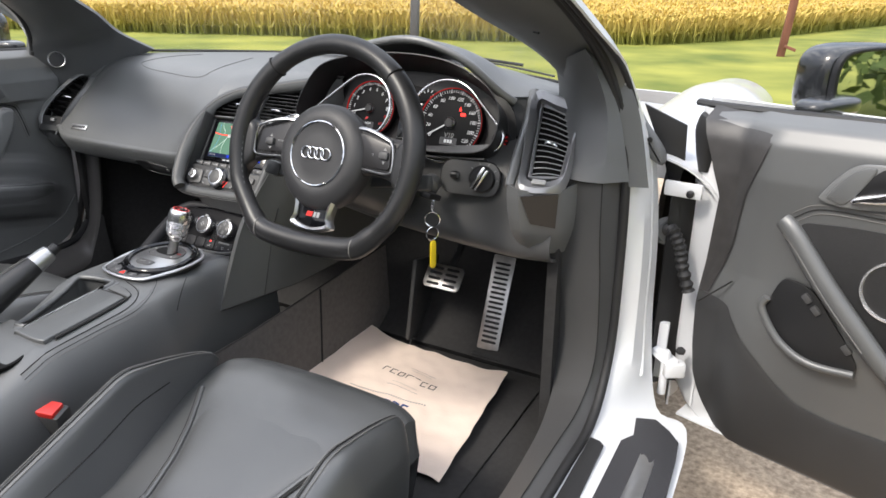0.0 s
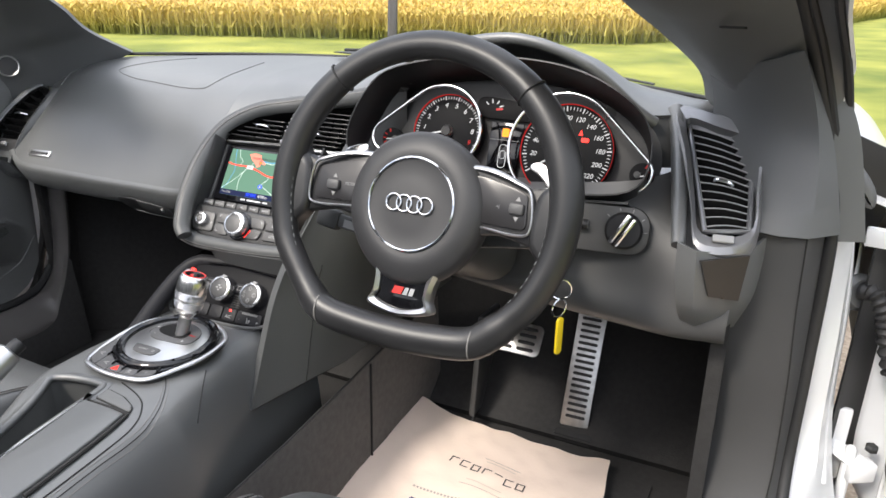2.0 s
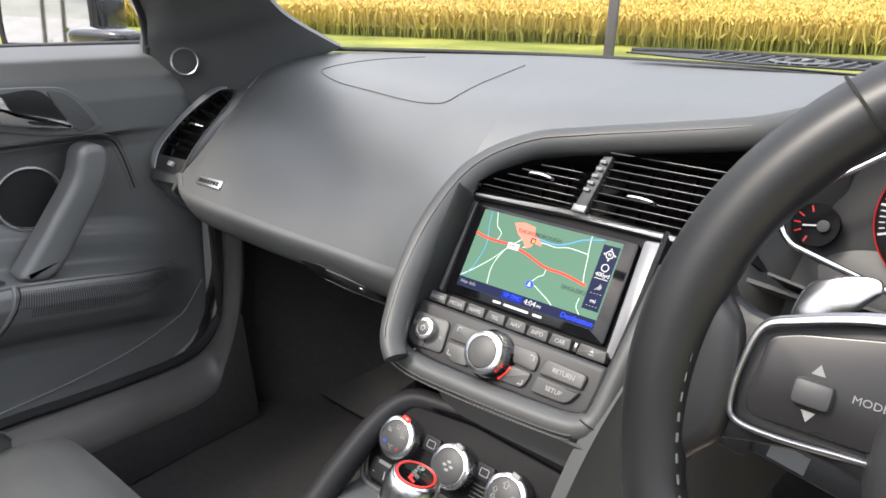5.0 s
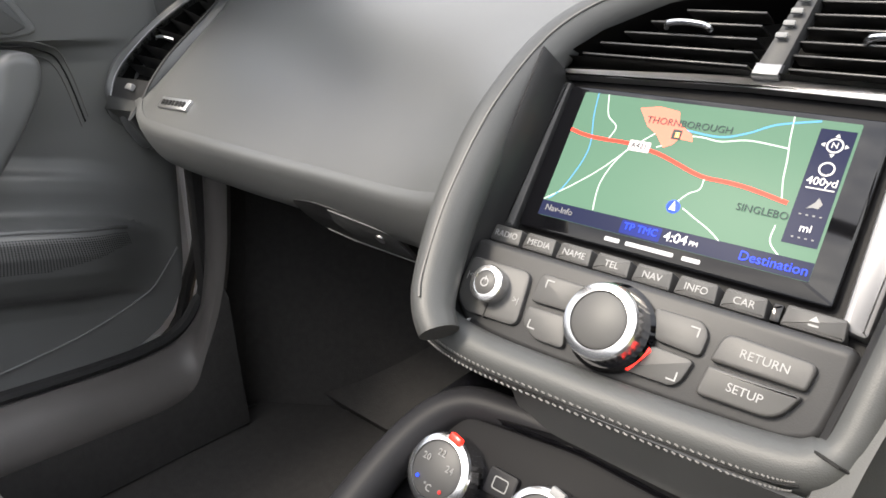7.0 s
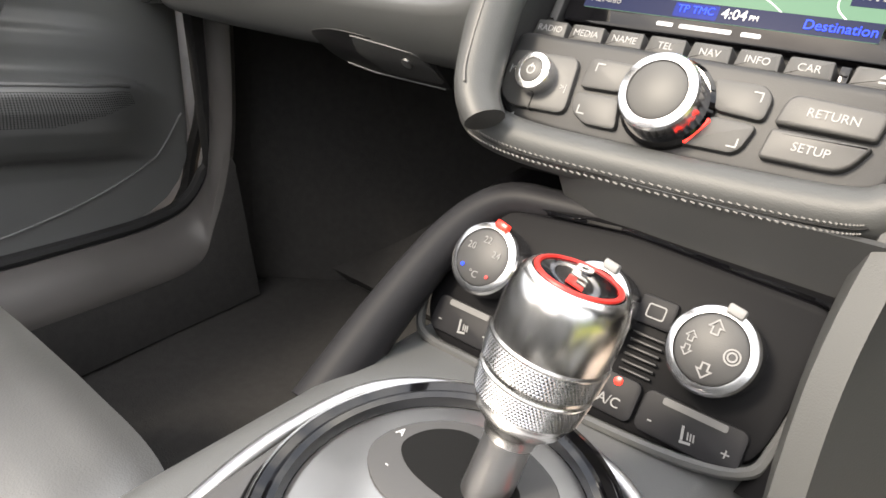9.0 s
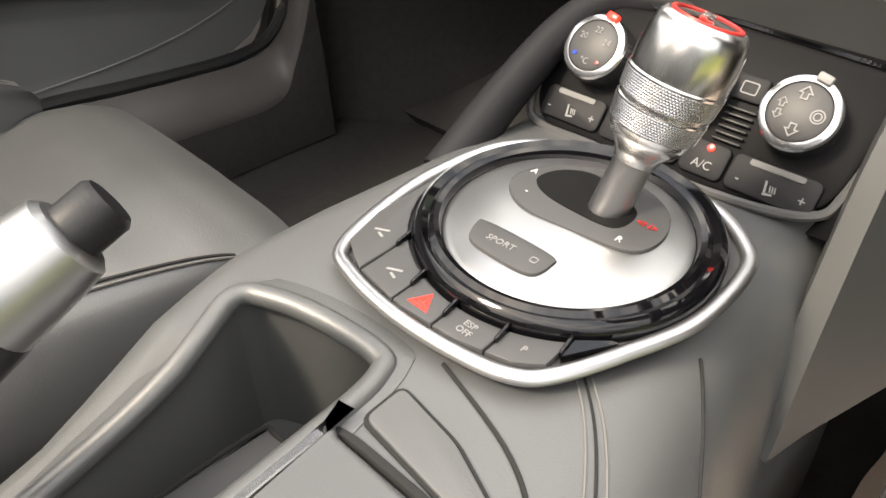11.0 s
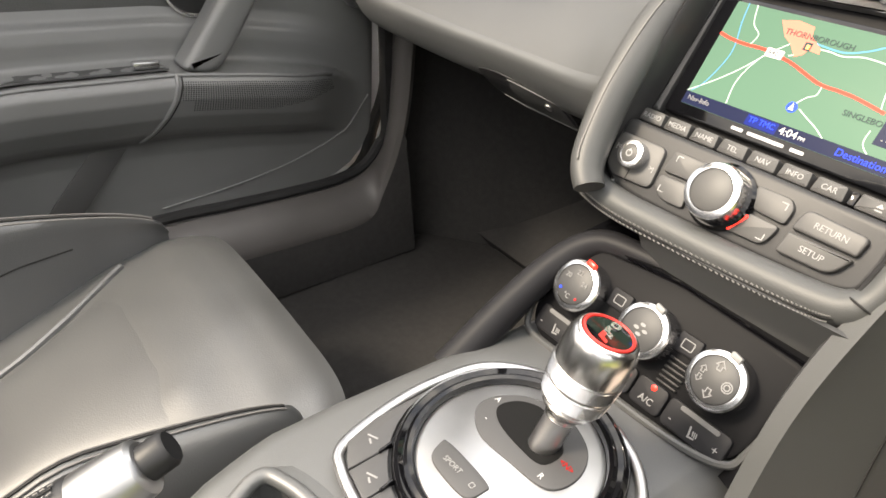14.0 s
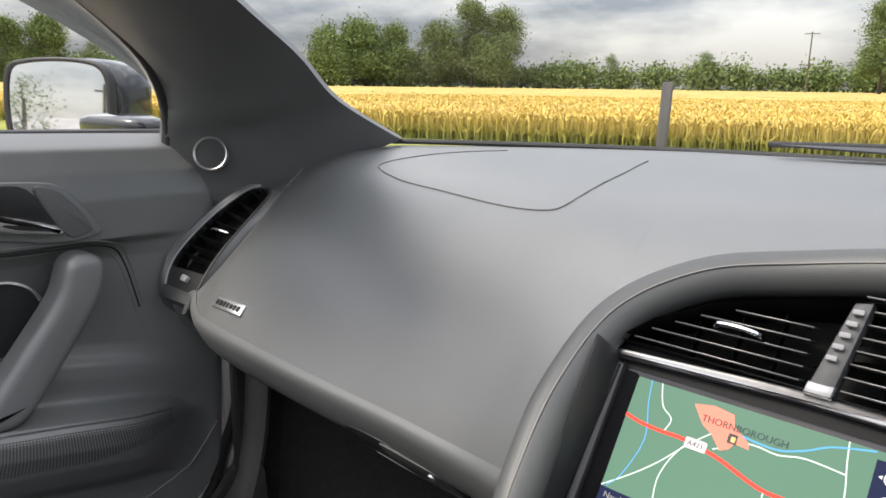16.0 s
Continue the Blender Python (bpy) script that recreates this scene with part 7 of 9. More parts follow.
DIAL_BLACK = surface("dial_black", (0.010, 0.010, 0.011), 0.6, spread=0.05, specular=0.1)
tach = dial("rev_counter", -0.084, 0.004, 0.053, (-0.108, -0.024), [str(k) for k in range(11)], 200, -45, 50, 9, 194, "")
part("clock_window", plate(rrect(0.028, 0.013, 0.001, 2, -0.084, -0.028), 0.0006, 0, CF @ pose(0, 0, -0.0148)), GLOSS, tach)
part("writing", letters("16:04", 0.0062, CF @ pose(-0.084, -0.0250, -0.0140)), MARK, tach)
part("badge_bar", merge(plate([(-0.092, -0.0175), (-0.087, -0.0175), (-0.085, -0.0125), (-0.090, -0.0125)], 0.0005, 0, CF @ pose(0, 0, -0.0148))), RED_DIM, tach)
speedo = dial("speedometer", 0.098, -0.006, 0.064, (0.122, -0.026), ["0", "20", "40", "60", "80", "100", "120", "140", "160", "180", "200", "220"], 212, -40, 55, None, 212, "V10")
part("trip_window", plate(rrect(0.036, 0.014, 0.001, 2, 0.100, -0.040), 0.0006, 0, CF @ pose(0, 0, -0.0148)), GLOSS, speedo)
part("trip_digits", merge(*[plate(rrect(0.004, 0.006, 0.0005, 2, 0.094 + 0.006 * k, -0.040), 0.0004, 0, CF @ pose(0, 0, -0.0142)) for k in range(3)]), MARK, speedo)
part("warning_lamp", merge(plate([(0.112, 0.018), (0.118, 0.018), (0.115, 0.026)], 0.0006, 0, CF @ pose(0, 0, -0.0148)), plate(rrect(0.011, 0.006, 0.0025, 3, 0.122, 0.012), 0.0006, 0, CF @ pose(0, 0, -0.0148))), RED_LIT, speedo, "lit red warning lamps")
for cx, cy, sgn, ob in ((-0.174, -0.016, -1, tach), (0.205, -0.026, 1, speedo)):
    m = CF @ pose(cx, cy, -0.004)
    part("small_gauge", lathe([(0.0165, -0.02), (0.0165, -0.010), (0, -0.0098)], m, 32), DIAL_BLACK, ob)
    part("small_hub", lathe([(0.0045, -0.010), (0.0045, -0.006), (0, -0.0055)], m @ pose(-sgn * 0.006, 0, 0), 20), PLASTIC, ob)
    part("small_marks", merge(*[moved(rbox(0.005, 0.0012, 0.0004, 0), m @ pose(0.0125 * math.cos(radians(a)), 0.0125 * math.sin(radians(a)), -0.0095, 0, 0, a)) for a in ((110, 150, 180, 210, 250) if sgn < 0 else (70, 30, 0, -30, -70))]), RED_DIM, ob)
    part("small_needle", moved(rbox(0.012, 0.0012, 0.0012, 0), m @ pose(sgn * 0.002, -0.001, -0.007, 0, 0, 10)), MARK, ob)
info = part("info_display", plate([(-0.022, -0.056), (0.022, -0.056), (0.026, 0.022), (-0.024, 0.022)], 0.003, 0.0006, CF @ pose(0.004, 0.004, -0.026)), GLOSS, cluster)
part("fuel_lamp", merge(plate(rrect(0.010, 0.012, 0.0015, 3, 0.004, 0.012), 0.0008, 0, CF @ pose(0, 0, -0.0226)), plate(rrect(0.003, 0.010, 0.001, 3, 0.0115, 0.012), 0.0008, 0, CF @ pose(0, 0, -0.0226))), ORANGE_LIT, info, "lit orange fuel lamp")
part("display_lines", merge(plate(rrect(0.044, 0.0006, 0.0002, 1, 0.004, 0.001), 0.0006, 0, CF @ pose(0, 0, -0.0226)), plate(rrect(0.044, 0.0006, 0.0002, 1, 0.004, -0.044), 0.0006, 0, CF @ pose(0, 0, -0.0226))), MARK_DIM, info)
part("car_outline", merge(hoop(rrect(0.012, 0.034, 0.005, 5, 0.004, -0.022), rrect(0.0104, 0.0324, 0.0045, 5, 0.004, -0.022), 0.0006, 0, CF @ pose(0, 0, -0.0226)), hoop(rrect(0.008, 0.012, 0.003, 5, 0.004, -0.020), rrect(0.0068, 0.0108, 0.0026, 5, 0.004, -0.020), 0.0006, 0, CF @ pose(0, 0, -0.0226))), MARK, info)
upper = part("upper_display", plate(spline([(-0.045, 0.030, 0), (-0.050, 0.052, 0), (-0.03, 0.058, 0), (0.04, 0.050, 0), (0.062, 0.040, 0), (0.045, 0.028, 0), (0.0, 0.027, 0)][::-1], 5, True), 0.003, 0.0006, CF @ pose(0.004, 0.004, -0.028)), DIAL_BLACK, cluster)
for cx, cy in ((-0.022, 0.046), (0.036, 0.042)):
    part("mini_marks", merge(*[moved(rbox(0.0055, 0.0015, 0.0005, 0), CF @ pose(cx + 0.013 * math.cos(radians(a)), cy + 0.010 * math.sin(radians(a)), -0.0246, 0, 0, a)) for a in (20, 60, 100, 140)]), MARK, upper)
    part("mini_red", moved(rbox(0.010, 0.003, 0.0005, 0), CF @ pose(cx + 0.010, cy - 0.001, -0.0245, 0, 0, 8)), RED_DIM, upper)

# ---- steering wheel ----
HUB_BLACK = surface("soft_black_cover", (0.030, 0.030, 0.032), 0.5, grain=1500, bump=0.25, spread=0.1)
WF = pose(0.355, -0.098, 0.746, 90 - 20, 0, 0)
wheel = thing("steering_wheel", (0.355, -0.05, 0.60), "flat-bottomed black leather steering wheel with four chrome rings on its hub", "steering wheel")
R = 0.176


def drooped(bm):
    """The hub is a little deeper below than above."""
    for v in bm.verts:
        if v.co.y < -0.05:
            v.co.y -= 0.14 * (-0.05 - v.co.y)
    return moved(bm, WF)


ring_pts = [(R * math.cos(radians(a)), R * math.sin(radians(a)), 0) for a in range(-34, 216, 10)] + [(-0.116, -0.130, 0), (-0.092, -0.146, 0), (-0.045, -0.1525, 0), (0, -0.154, 0), (0.045, -0.1525, 0), (0.092, -0.146, 0), (0.116, -0.130, 0)]
rim_line = spline(ring_pts, 4, True)
rim = part("rim", tube([WF @ p for p in rim_line], [0.0155 + 0.0018 * max(0, math.cos(math.atan2(p.y, abs(p.x)) * 2.4 - 0.9)) + (0.002 if p.y < -0.12 else 0) for p in rim_line], 18, closed=True, flat=1.08), WHEEL_LEATHER, wheel)
for a in (48, 132):
    c = Vector((R * math.cos(radians(a)), R * math.sin(radians(a)), 0))
    t = Vector((-math.sin(radians(a)), math.cos(radians(a)), 0))
    part("rim_seam", tube([WF @ (c - t * 0.0007), WF @ (c + t * 0.0007)], 0.0182, 20, flat=1.05), SEAM, rim)
for x in (-0.098, 0.098):
    part("rim_seam", tube([WF @ Vector((x - 0.0007, -0.1435, 0)), WF @ Vector((x + 0.0007, -0.1435, 0))], 0.0190, 20, flat=1.05), STITCH, rim)
stitches = []
for k in range(0, 70):
    a = radians(-34 + 248 * k / 70) if k < 70 else 0
    if abs(math.degrees(a) - 90) < 50:
        continue
    q = Vector(((R - 0.0150) * math.cos(a), (R - 0.0150) * math.sin(a), 0.0085))
    d = Vector((-math.sin(a), math.cos(a), 0)) * 0.0022
    stitches.append(("left_stitching" if q.x < 0 else "right_stitching", tube([WF @ (q - d), WF @ (q + d)], 0.0007, 5)))
for name_s in ("left_stitching", "right_stitching"):
    tagged(part(name_s, merge(*[b for side_s, b in stitches if side_s == name_s]), TRIM, rim), kind="stuff")
hub = part("airbag_cover", drooped(lathe([(0.075, -0.05), (0.083, -0.035), (0.0862, -0.016), (0.0850, -0.005), (0.079, 0.0035), (0.066, 0.0085), (0.0555, 0.0100), (0.0535, 0.0090), (0.030, 0.0112), (0.0, 0.0122)], pose(0.001, -0.006, 0), 72)), HUB_BLACK, wheel)
part("hub_ring", lathe([(0.0510, 0.0085), (0.0514, 0.0112), (0.0525, 0.0120), (0.0540, 0.0112), (0.0543, 0.0088)], WF @ pose(0.001, -0.005, 0), 72), CHROME, hub, "thin chrome ring")
for k in range(4):
    cx = -0.0180 + 0.0130 * k
    part("emblem_ring", tube([WF @ Vector((cx + 0.0092 * math.cos(2 * math.pi * j / 40), -0.005 + 0.0092 * math.sin(2 * math.pi * j / 40), 0.0135 - 0.0001 * (k % 2))) for j in range(40)], 0.0012, 8, closed=True), CHROME, hub, "chrome ring of the emblem")
part("column_shroud", loft([[WF @ (Vector((1.0 * q[0], q[1], h))) for q in rrect(w, hh, rr, 6, 0, cy)] + [WF @ Vector((rrect(w, hh, rr, 6, 0, cy)[0][0], rrect(w, hh, rr, 6, 0, cy)[0][1], h))] for w, hh, rr, cy, h in ((0.10, 0.09, 0.03, -0.012, -0.045), (0.115, 0.105, 0.035, -0.018, -0.07), (0.12, 0.115, 0.035, -0.022, -0.14), (0.12, 0.12, 0.035, -0.03, -0.22))], 0.003), PLASTIC, wheel)
for s in (-1, 1):
    arm = spline([(s * 0.060, 0.046, 0), (s * 0.10, 0.043, 0), (s * 0.135, 0.031, 0), (s * 0.165, 0.034, 0), (s * 0.176, -0.045, 0), (s * 0.150, -0.034, 0), (s * 0.105, -0.024, 0), (s * 0.062, -0.024, 0)], 4, True)
    spoke = part("spoke", plate(arm if s < 0 else arm[::-1], 0.016, 0.005, WF @ pose(0, 0, -0.020)), DARK, wheel)
    ear = spline([(s * 0.142, 0.020, 0), (s * 0.155, 0.040, 0), (s * 0.170, 0.066, 0), (s * 0.176, 0.0, 0), (s * 0.168, -0.076, 0), (s * 0.153, -0.046, 0), (s * 0.140, -0.026, 0)], 5, True)
    part("thumb_rest", plate(ear if s < 0 else ear[::-1], 0.024, 0.009, WF @ pose(0, 0, -0.019), 3), WHEEL_LEATHER, rim)
    top_line = spline([(s * 0.058, 0.046, -0.008), (s * 0.080, 0.0455, -0.002), (s * 0.098, 0.0425, 0.001), (s * 0.121, 0.0350, 0.003), (s * 0.1345, 0.0280, 0.002), (s * 0.1395, 0.010, 0.001), (s * 0.1405, -0.010, 0.0), (s * 0.136, -0.0190, 0.0), (s * 0.118, -0.0205, -0.001), (s * 0.092, -0.0185, -0.003), (s * 0.066, -0.0170, -0.008)], 5)
    part("spoke_blade", tube([WF @ p for p in top_line], [float(np.interp(k, [0, 8, 18, 26, 36, 50], [0.0042, 0.0042, 0.0030, 0.0020, 0.0022, 0.0026])) for k in range(len(top_line))], 10, flat=0.7), ALUMINIUM, spoke, "silver frame round the switches")
    frame_line = filleted([(s * 0.064, 0.038), (s * 0.082, 0.037), (s * 0.120, 0.0285), (s * 0.132, 0.0235), (s * 0.1345, -0.0095), (s * 0.1310, -0.0145), (s * 0.098, -0.0135), (s * 0.068, -0.0125)], 0.004)
    part("switch_panel", plate(frame_line if s < 0 else frame_line[::-1], 0.006, 0.001, WF @ pose(0, 0, -0.0075)), POD_GLOSS, spoke)
    rx, ry = (-0.1080, 0.0045) if s < 0 else (0.1222, 0.0075)
    part("roller", moved(rbox(0.017, 0.0125, 0.009, 0.003), WF @ pose(rx, ry, 0.0)), BUTTON, spoke)
    for dy, tri in ((ry + 0.0105, [(-0.003, -0.002), (0.003, -0.002), (0, 0.003)]), (ry - 0.0105, [(-0.003, 0.002), (0, -0.003), (0.003, 0.002)])):
        part("roller_mark", plate([Vector((q[0] + rx, q[1] + dy - 0.0, 0)) for q in tri], 0.0004, 0, WF @ pose(0, 0, -0.0014)), MARK_DIM, spoke)
    part("writing", letters("MODE" if s < 0 else "<|", 0.0050, WF @ pose(-0.0860 if s < 0 else 0.1000, 0.0075, -0.0012)), MARK_DIM, spoke)
    leaf = spline([(-0.135, 0.031, 0), (-0.133, 0.045, 0), (-0.127, 0.054, 0), (-0.112, 0.060, 0), (-0.101, 0.061, 0), (-0.098, 0.055, 0), (-0.102, 0.049, 0), (-0.112, 0.035, 0), (-0.118, 0.022, 0), (-0.132, 0.020, 0)] if s < 0 else [(0.117, 0.063, 0), (0.130, 0.063, 0), (0.146, 0.051, 0), (0.152, 0.032, 0), (0.150, 0.020, 0), (0.138, 0.022, 0), (0.137, 0.036, 0), (0.126, 0.049, 0), (0.114, 0.056, 0)], 5, True)
    part("shift_paddle", plate(leaf[::-1], 0.005, 0.0018, WF @ pose(0, 0, -0.055)), BRIGHT, wheel, "polished metal shift paddle")
U_out = spline([(-0.037, -0.078, 0), (-0.0355, -0.092, 0), (-0.0365, -0.110, 0), (-0.040, -0.1255, 0), (0, -0.1330, 0), (0.040, -0.1255, 0), (0.0375, -0.110, 0), (0.040, -0.092, 0), (0.045, -0.078, 0)], 5)
U_in = spline([(-0.030, -0.078, 0), (-0.0285, -0.092, 0), (-0.0285, -0.108, 0), (-0.031, -0.1190, 0), (0, -0.1265, 0), (0.030, -0.1190, 0), (0.0285, -0.108, 0), (0.030, -0.092, 0), (0.0335, -0.078, 0)], 5)
def u_part(i, j, mat, name, parent_ob, label=""):
    o, q = U_out[i:j], U_in[i:j]
    return part(name, loft([[WF @ (p + Vector((0, 0, -0.016))) for p in o], [WF @ (p + Vector((0, 0, -0.003))) for p in o], [WF @ (p + Vector((0, 0, 0.002))) for p in between(o, q, 0.45)], [WF @ (p + Vector((0, 0, -0.002))) for p in q], [WF @ (p + Vector((0, 0, -0.014))) for p in q]], 0.0), mat, parent_ob, label)


lower = u_part(0, 41, ALUMINIUM, "lower_spoke", wheel, "silver frame of the lower spoke")
part("lower_insert", plate([*U_in][::1], 0.008, 0.001, WF @ pose(0, 0, -0.0125)), GLOSS, lower)
part("badge_red", plate([(-0.012, -0.1085), (0.000, -0.1085), (0.003, -0.1000), (-0.009, -0.1000)], 0.001, 0, WF @ pose(0, 0, -0.0045)), RED_PLASTIC, lower, "small red badge bar")
part("badge_silver", merge(plate([(0.002, -0.1085), (0.0075, -0.1085), (0.0095, -0.1000), (0.005, -0.1000)], 0.001, 0, WF @ pose(0, 0, -0.0045)), plate([(0.0095, -0.1085), (0.0150, -0.1085), (0.0170, -0.1000), (0.0115, -0.1000)], 0.001, 0, WF @ pose(0, 0, -0.0045))), ALUMINIUM, lower)
for s, h in ((-1, -0.045), (1, -0.028)):
    stalk = thing("column_stalk", (0.355 + s * 0.06, 0.0, 0.70), "black plastic stalk behind the steering wheel", "stalk", "steering column stalks")
    part("lever", moved(rbox(0.105, 0.018, 0.012, 0.004), WF @ pose(s * 0.105, h, -0.078, 0, 0, s * 8)), PLASTIC, stalk)
    part("grip", moved(rbox(0.034, 0.026, 0.018, 0.005), WF @ pose(s * 0.155, h + 0.006, -0.078, 0, 0, s * 8)), PLASTIC, stalk)
    part("print", moved(rbox(0.02, 0.010, 0.0006, 0), WF @ pose(s * 0.120, h + 0.001, -0.0716, 0, 0, s * 8)), MARK_DIM, stalk)

# ignition key with ring and yellow tag
key = thing("ignition_key", (0.50, 0.0, 0.54), "car key in the ignition with a ring and yellow tag", "key")
part("key_grip", moved(rbox(0.022, 0.050, 0.012, 0.004), pose(0.488, 0.035, 0.655, -20, 10, 0)), DARK, key)
part("lock", lathe([(0.017, 0), (0.017, 0.02), (0.012, 0.024), (0, 0.024)], pose(0.470, 0.075, 0.668, 100, 0, 10), 28), PLASTIC, key)
part("clip", moved(rbox(0.006, 0.006, 0.020, 0.002), pose(0.503, 0.018, 0.645, 0, 8, 0)), CHROME, key)
for z, r, tilt in ((0.620, 0.0135, 20), (0.594, 0.0120, 60)):
    part("ring", tube([pose(0.504, 0.014, z, 90, 0, tilt) @ Vector((r * math.cos(2 * math.pi * k / 30), r * math.sin(2 * math.pi * k / 30), 0)) for k in range(30)], 0.0011, 6, closed=True), CHROME, key, "steel split ring")
part("tag", plate(rrect(0.012, 0.052, 0.005, 5), 0.003, 0.001, pose(0.506, 0.012, 0.556, 90, 0, 68)), YELLOW, key, "yellow plastic tag")

# light switch
LS = pose(0.553, 0.099, 0.680, 90 - 14, 0, 6)
lights = thing("light_switch", (0.56, 0.10, 0.65), "rotary headlamp switch with a silver bar", "switch")
part("backplate", plate(rrect(0.112, 0.062, 0.024, 8, -0.018, 0), 0.003, 0.0012, LS), KICK_TRIM, lights)
part("outline", tube([LS @ Vector((q[0], q[1], 0.0042)) for q in rrect(0.112, 0.062, 0.024, 8, -0.018, 0)], 0.0006, 6, closed=True), SEAM, lights)
part("dial", lathe([(0.024, 0.003), (0.024, 0.008), (0.021, 0.011), (0, 0.0115)], LS @ pose(0.006, 0, 0), 40), DARK, lights)
part("bar", moved(merge(rbox(0.007, 0.044, 0.014, 0.003, pose(-0.005, 0, 0)), rbox(0.006, 0.044, 0.017, 0.003, pose(0.0035, 0, 0))), LS @ pose(0.006, 0, 0.015, 0, 0, -30)), BRIGHT, lights, "silver turning bar")
part("marks", merge(*[moved(rbox(0.004, 0.0012, 0.0004, 0), LS @ pose(0.006 + 0.0275 * math.cos(radians(a)), 0.0275 * math.sin(radians(a)), 0.0045, 0, 0, a)) for a in (0, 35, 70, 105, 140)]), MARK_DIM, lights)
part("dimmer", moved(rbox(0.016, 0.013, 0.008, 0.003), LS @ pose(-0.046, 0.003, 0.006)), BUTTON, lights)
part("dimmer_wheel", lathe([(0.006, -0.006), (0.0065, -0.005), (0.0065, 0.005), (0.006, 0.006)], LS @ pose(-0.046, 0.003, 0.009, 0, 90, 0), 24), DARK, lights)

# ---- pedals ----
def slotted(outline_w, outline_h, rows, cols, m, r=0.008, thick=0.004):
    """A metal plate with dark rubber bars standing through it."""
    base = plate(rrect(outline_w, outline_h, r, 5), thick, 0.0012, m)
    bars = []
    for i in range(rows):
        for j in range(cols):
            w = outline_w * 0.86 / cols * 0.80
            bars.append(plate(rrect(w, outline_h * 0.84 / rows * 0.52, outline_h * 0.84 / rows * 0.25, 4, (j - (cols - 1) / 2) * outline_w * 0.86 / cols, (i - (rows - 1) / 2) * outline_h * 0.88 / rows), 0.0025, 0.0008, m @ pose(0, 0, thick - 0.0005)))
    return base, bars


brake = thing("brake_pedal", (0.336, 0.39, 0.28), "steel brake pedal with slots and rubber bars", "pedal")
base, bars = slotted(0.098, 0.062, 4, 2, pose(0.336, 0.373, 0.336, 90 - 42, 0, 0), 0.012)
plate_b = part("pad", base, STEEL, brake)
for b in bars:
    part("rubber_bar", b, RUBBER, plate_b)
part("arm", tube(spline([(0.336, 0.40, 0.34), (0.335, 0.47, 0.39), (0.33, 0.54, 0.50)], 5), 0.010, 8, flat=0.6), DARK, brake)
gas = thing("accelerator", (0.48, 0.38, 0.16), "tall steel accelerator pedal with cross slots", "pedal")
top, foot = Vector((0.462, 0.452, 0.390)), Vector((0.462, 0.366, 0.176))
axis = (top - foot).normalized()
across = Vector((1, 0.1, 0)).normalized()
across = (across - axis * across.dot(axis)).normalized()
gm = Matrix.Translation((top + foot) / 2) @ Matrix((across, axis, across.cross(axis))).transposed().to_4x4()
base, bars = slotted(0.054, (top - foot).length, 17, 1, gm, 0.004)
plate_g = part("pad", base, STEEL, gas)
for b in bars:
    part("rubber_bar", b, RUBBER, plate_g)
part("mount", moved(rbox(0.075, 0.06, 0.02, 0.006), pose(0.466, 0.372, 0.166, 10, 0, 0)), RUBBER, gas)
single("footrest_panel", merge(rbox(0.012, 0.16, 0.20, 0.005, pose(0.262, 0.40, 0.26, -15, 0, 8)), rbox(0.004, 0.10, 0.004, 0.001, pose(0.270, 0.345, 0.20, 60, 0, 0))), PLASTIC, "dark plastic panel beside the brake pedal", "panel")

# paper floor mat
def paper_at(u, v):
    a, b = Vector((0.160, 0.313, 0)).lerp(Vector((0.550, 0.288, 0)), u), Vector((0.130, -0.05, 0)).lerp(Vector((0.585, -0.10, 0)), u)
    p = a.lerp(b, v)
    lift = 0.020 * math.exp(-(u / 0.12) ** 2) + 0.012 * math.exp(-((1 - u) / 0.1) ** 2) * (1 - v) + 0.004 * noise.noise((u * 4, v * 4, 1)) + 0.0022 * noise.noise((u * 13, v * 11, 5))
    return (p.x + 0.004 * noise.noise((v * 7, 2, 0)), p.y + 0.004 * noise.noise((u * 9, 7, 0)), 0.168 + lift)


mat_paper = thing("paper_mat", (0.34, 0.12, 0.16), "cream paper floor mat with dark print", "floor mat")
sheet_paper = part("sheet", sheet(paper_at, 60, 50, 0.0012), PAPER, mat_paper)


def print_on(u, v, w, h, mat, name):
    """A bar of print that lies on the paper, wide along its length."""
    part(name, sheet(lambda a, b: Vector(paper_at(u + (a - 0.5) * w, v + (b - 0.5) * h)) + Vector((0, 0, 0.0022)), max(2, int(w * 40)), 1, 0.0), mat, sheet_paper)


# the maker's word and the small print stand as plain bars
for k in range(7):
    u0, v0, w, hh = 0.352 + 0.0530 * k, 0.332 + 0.0040 * k, 0.038, 0.040
    shape = ((0, 0.5, 1, 0.16), (0, -0.5, 1, 0.16), (-0.42, 0, 0.16, 1), (0.42, 0, 0.16, 1))
    for i in ((0, 2), (0, 1, 2), (0, 1, 2, 3), (0, 2), (0,), (0, 1, 2), (0, 1, 2, 3))[k]:
        a, b, c, d = shape[i]
        print_on(u0 + a * w, v0 - b * hh, w * c, hh * d, INK, "print")
print_on(0.550, 0.247, 0.17, 0.0035, INK_GREY, "rule")
print_on(0.525, 0.458, 0.20, 0.0035, INK_GREY, "rule")
print_on(0.550, 0.268, 0.14, 0.006, INK_PALE, "small_print")
print_on(0.525, 0.425, 0.16, 0.006, INK_PALE, "small_print")
for k in range(30):
    print_on(0.27 + 0.0150 * k, 0.585 - 0.0020 * k, 0.009, 0.012, INK_GREY, "small_print")
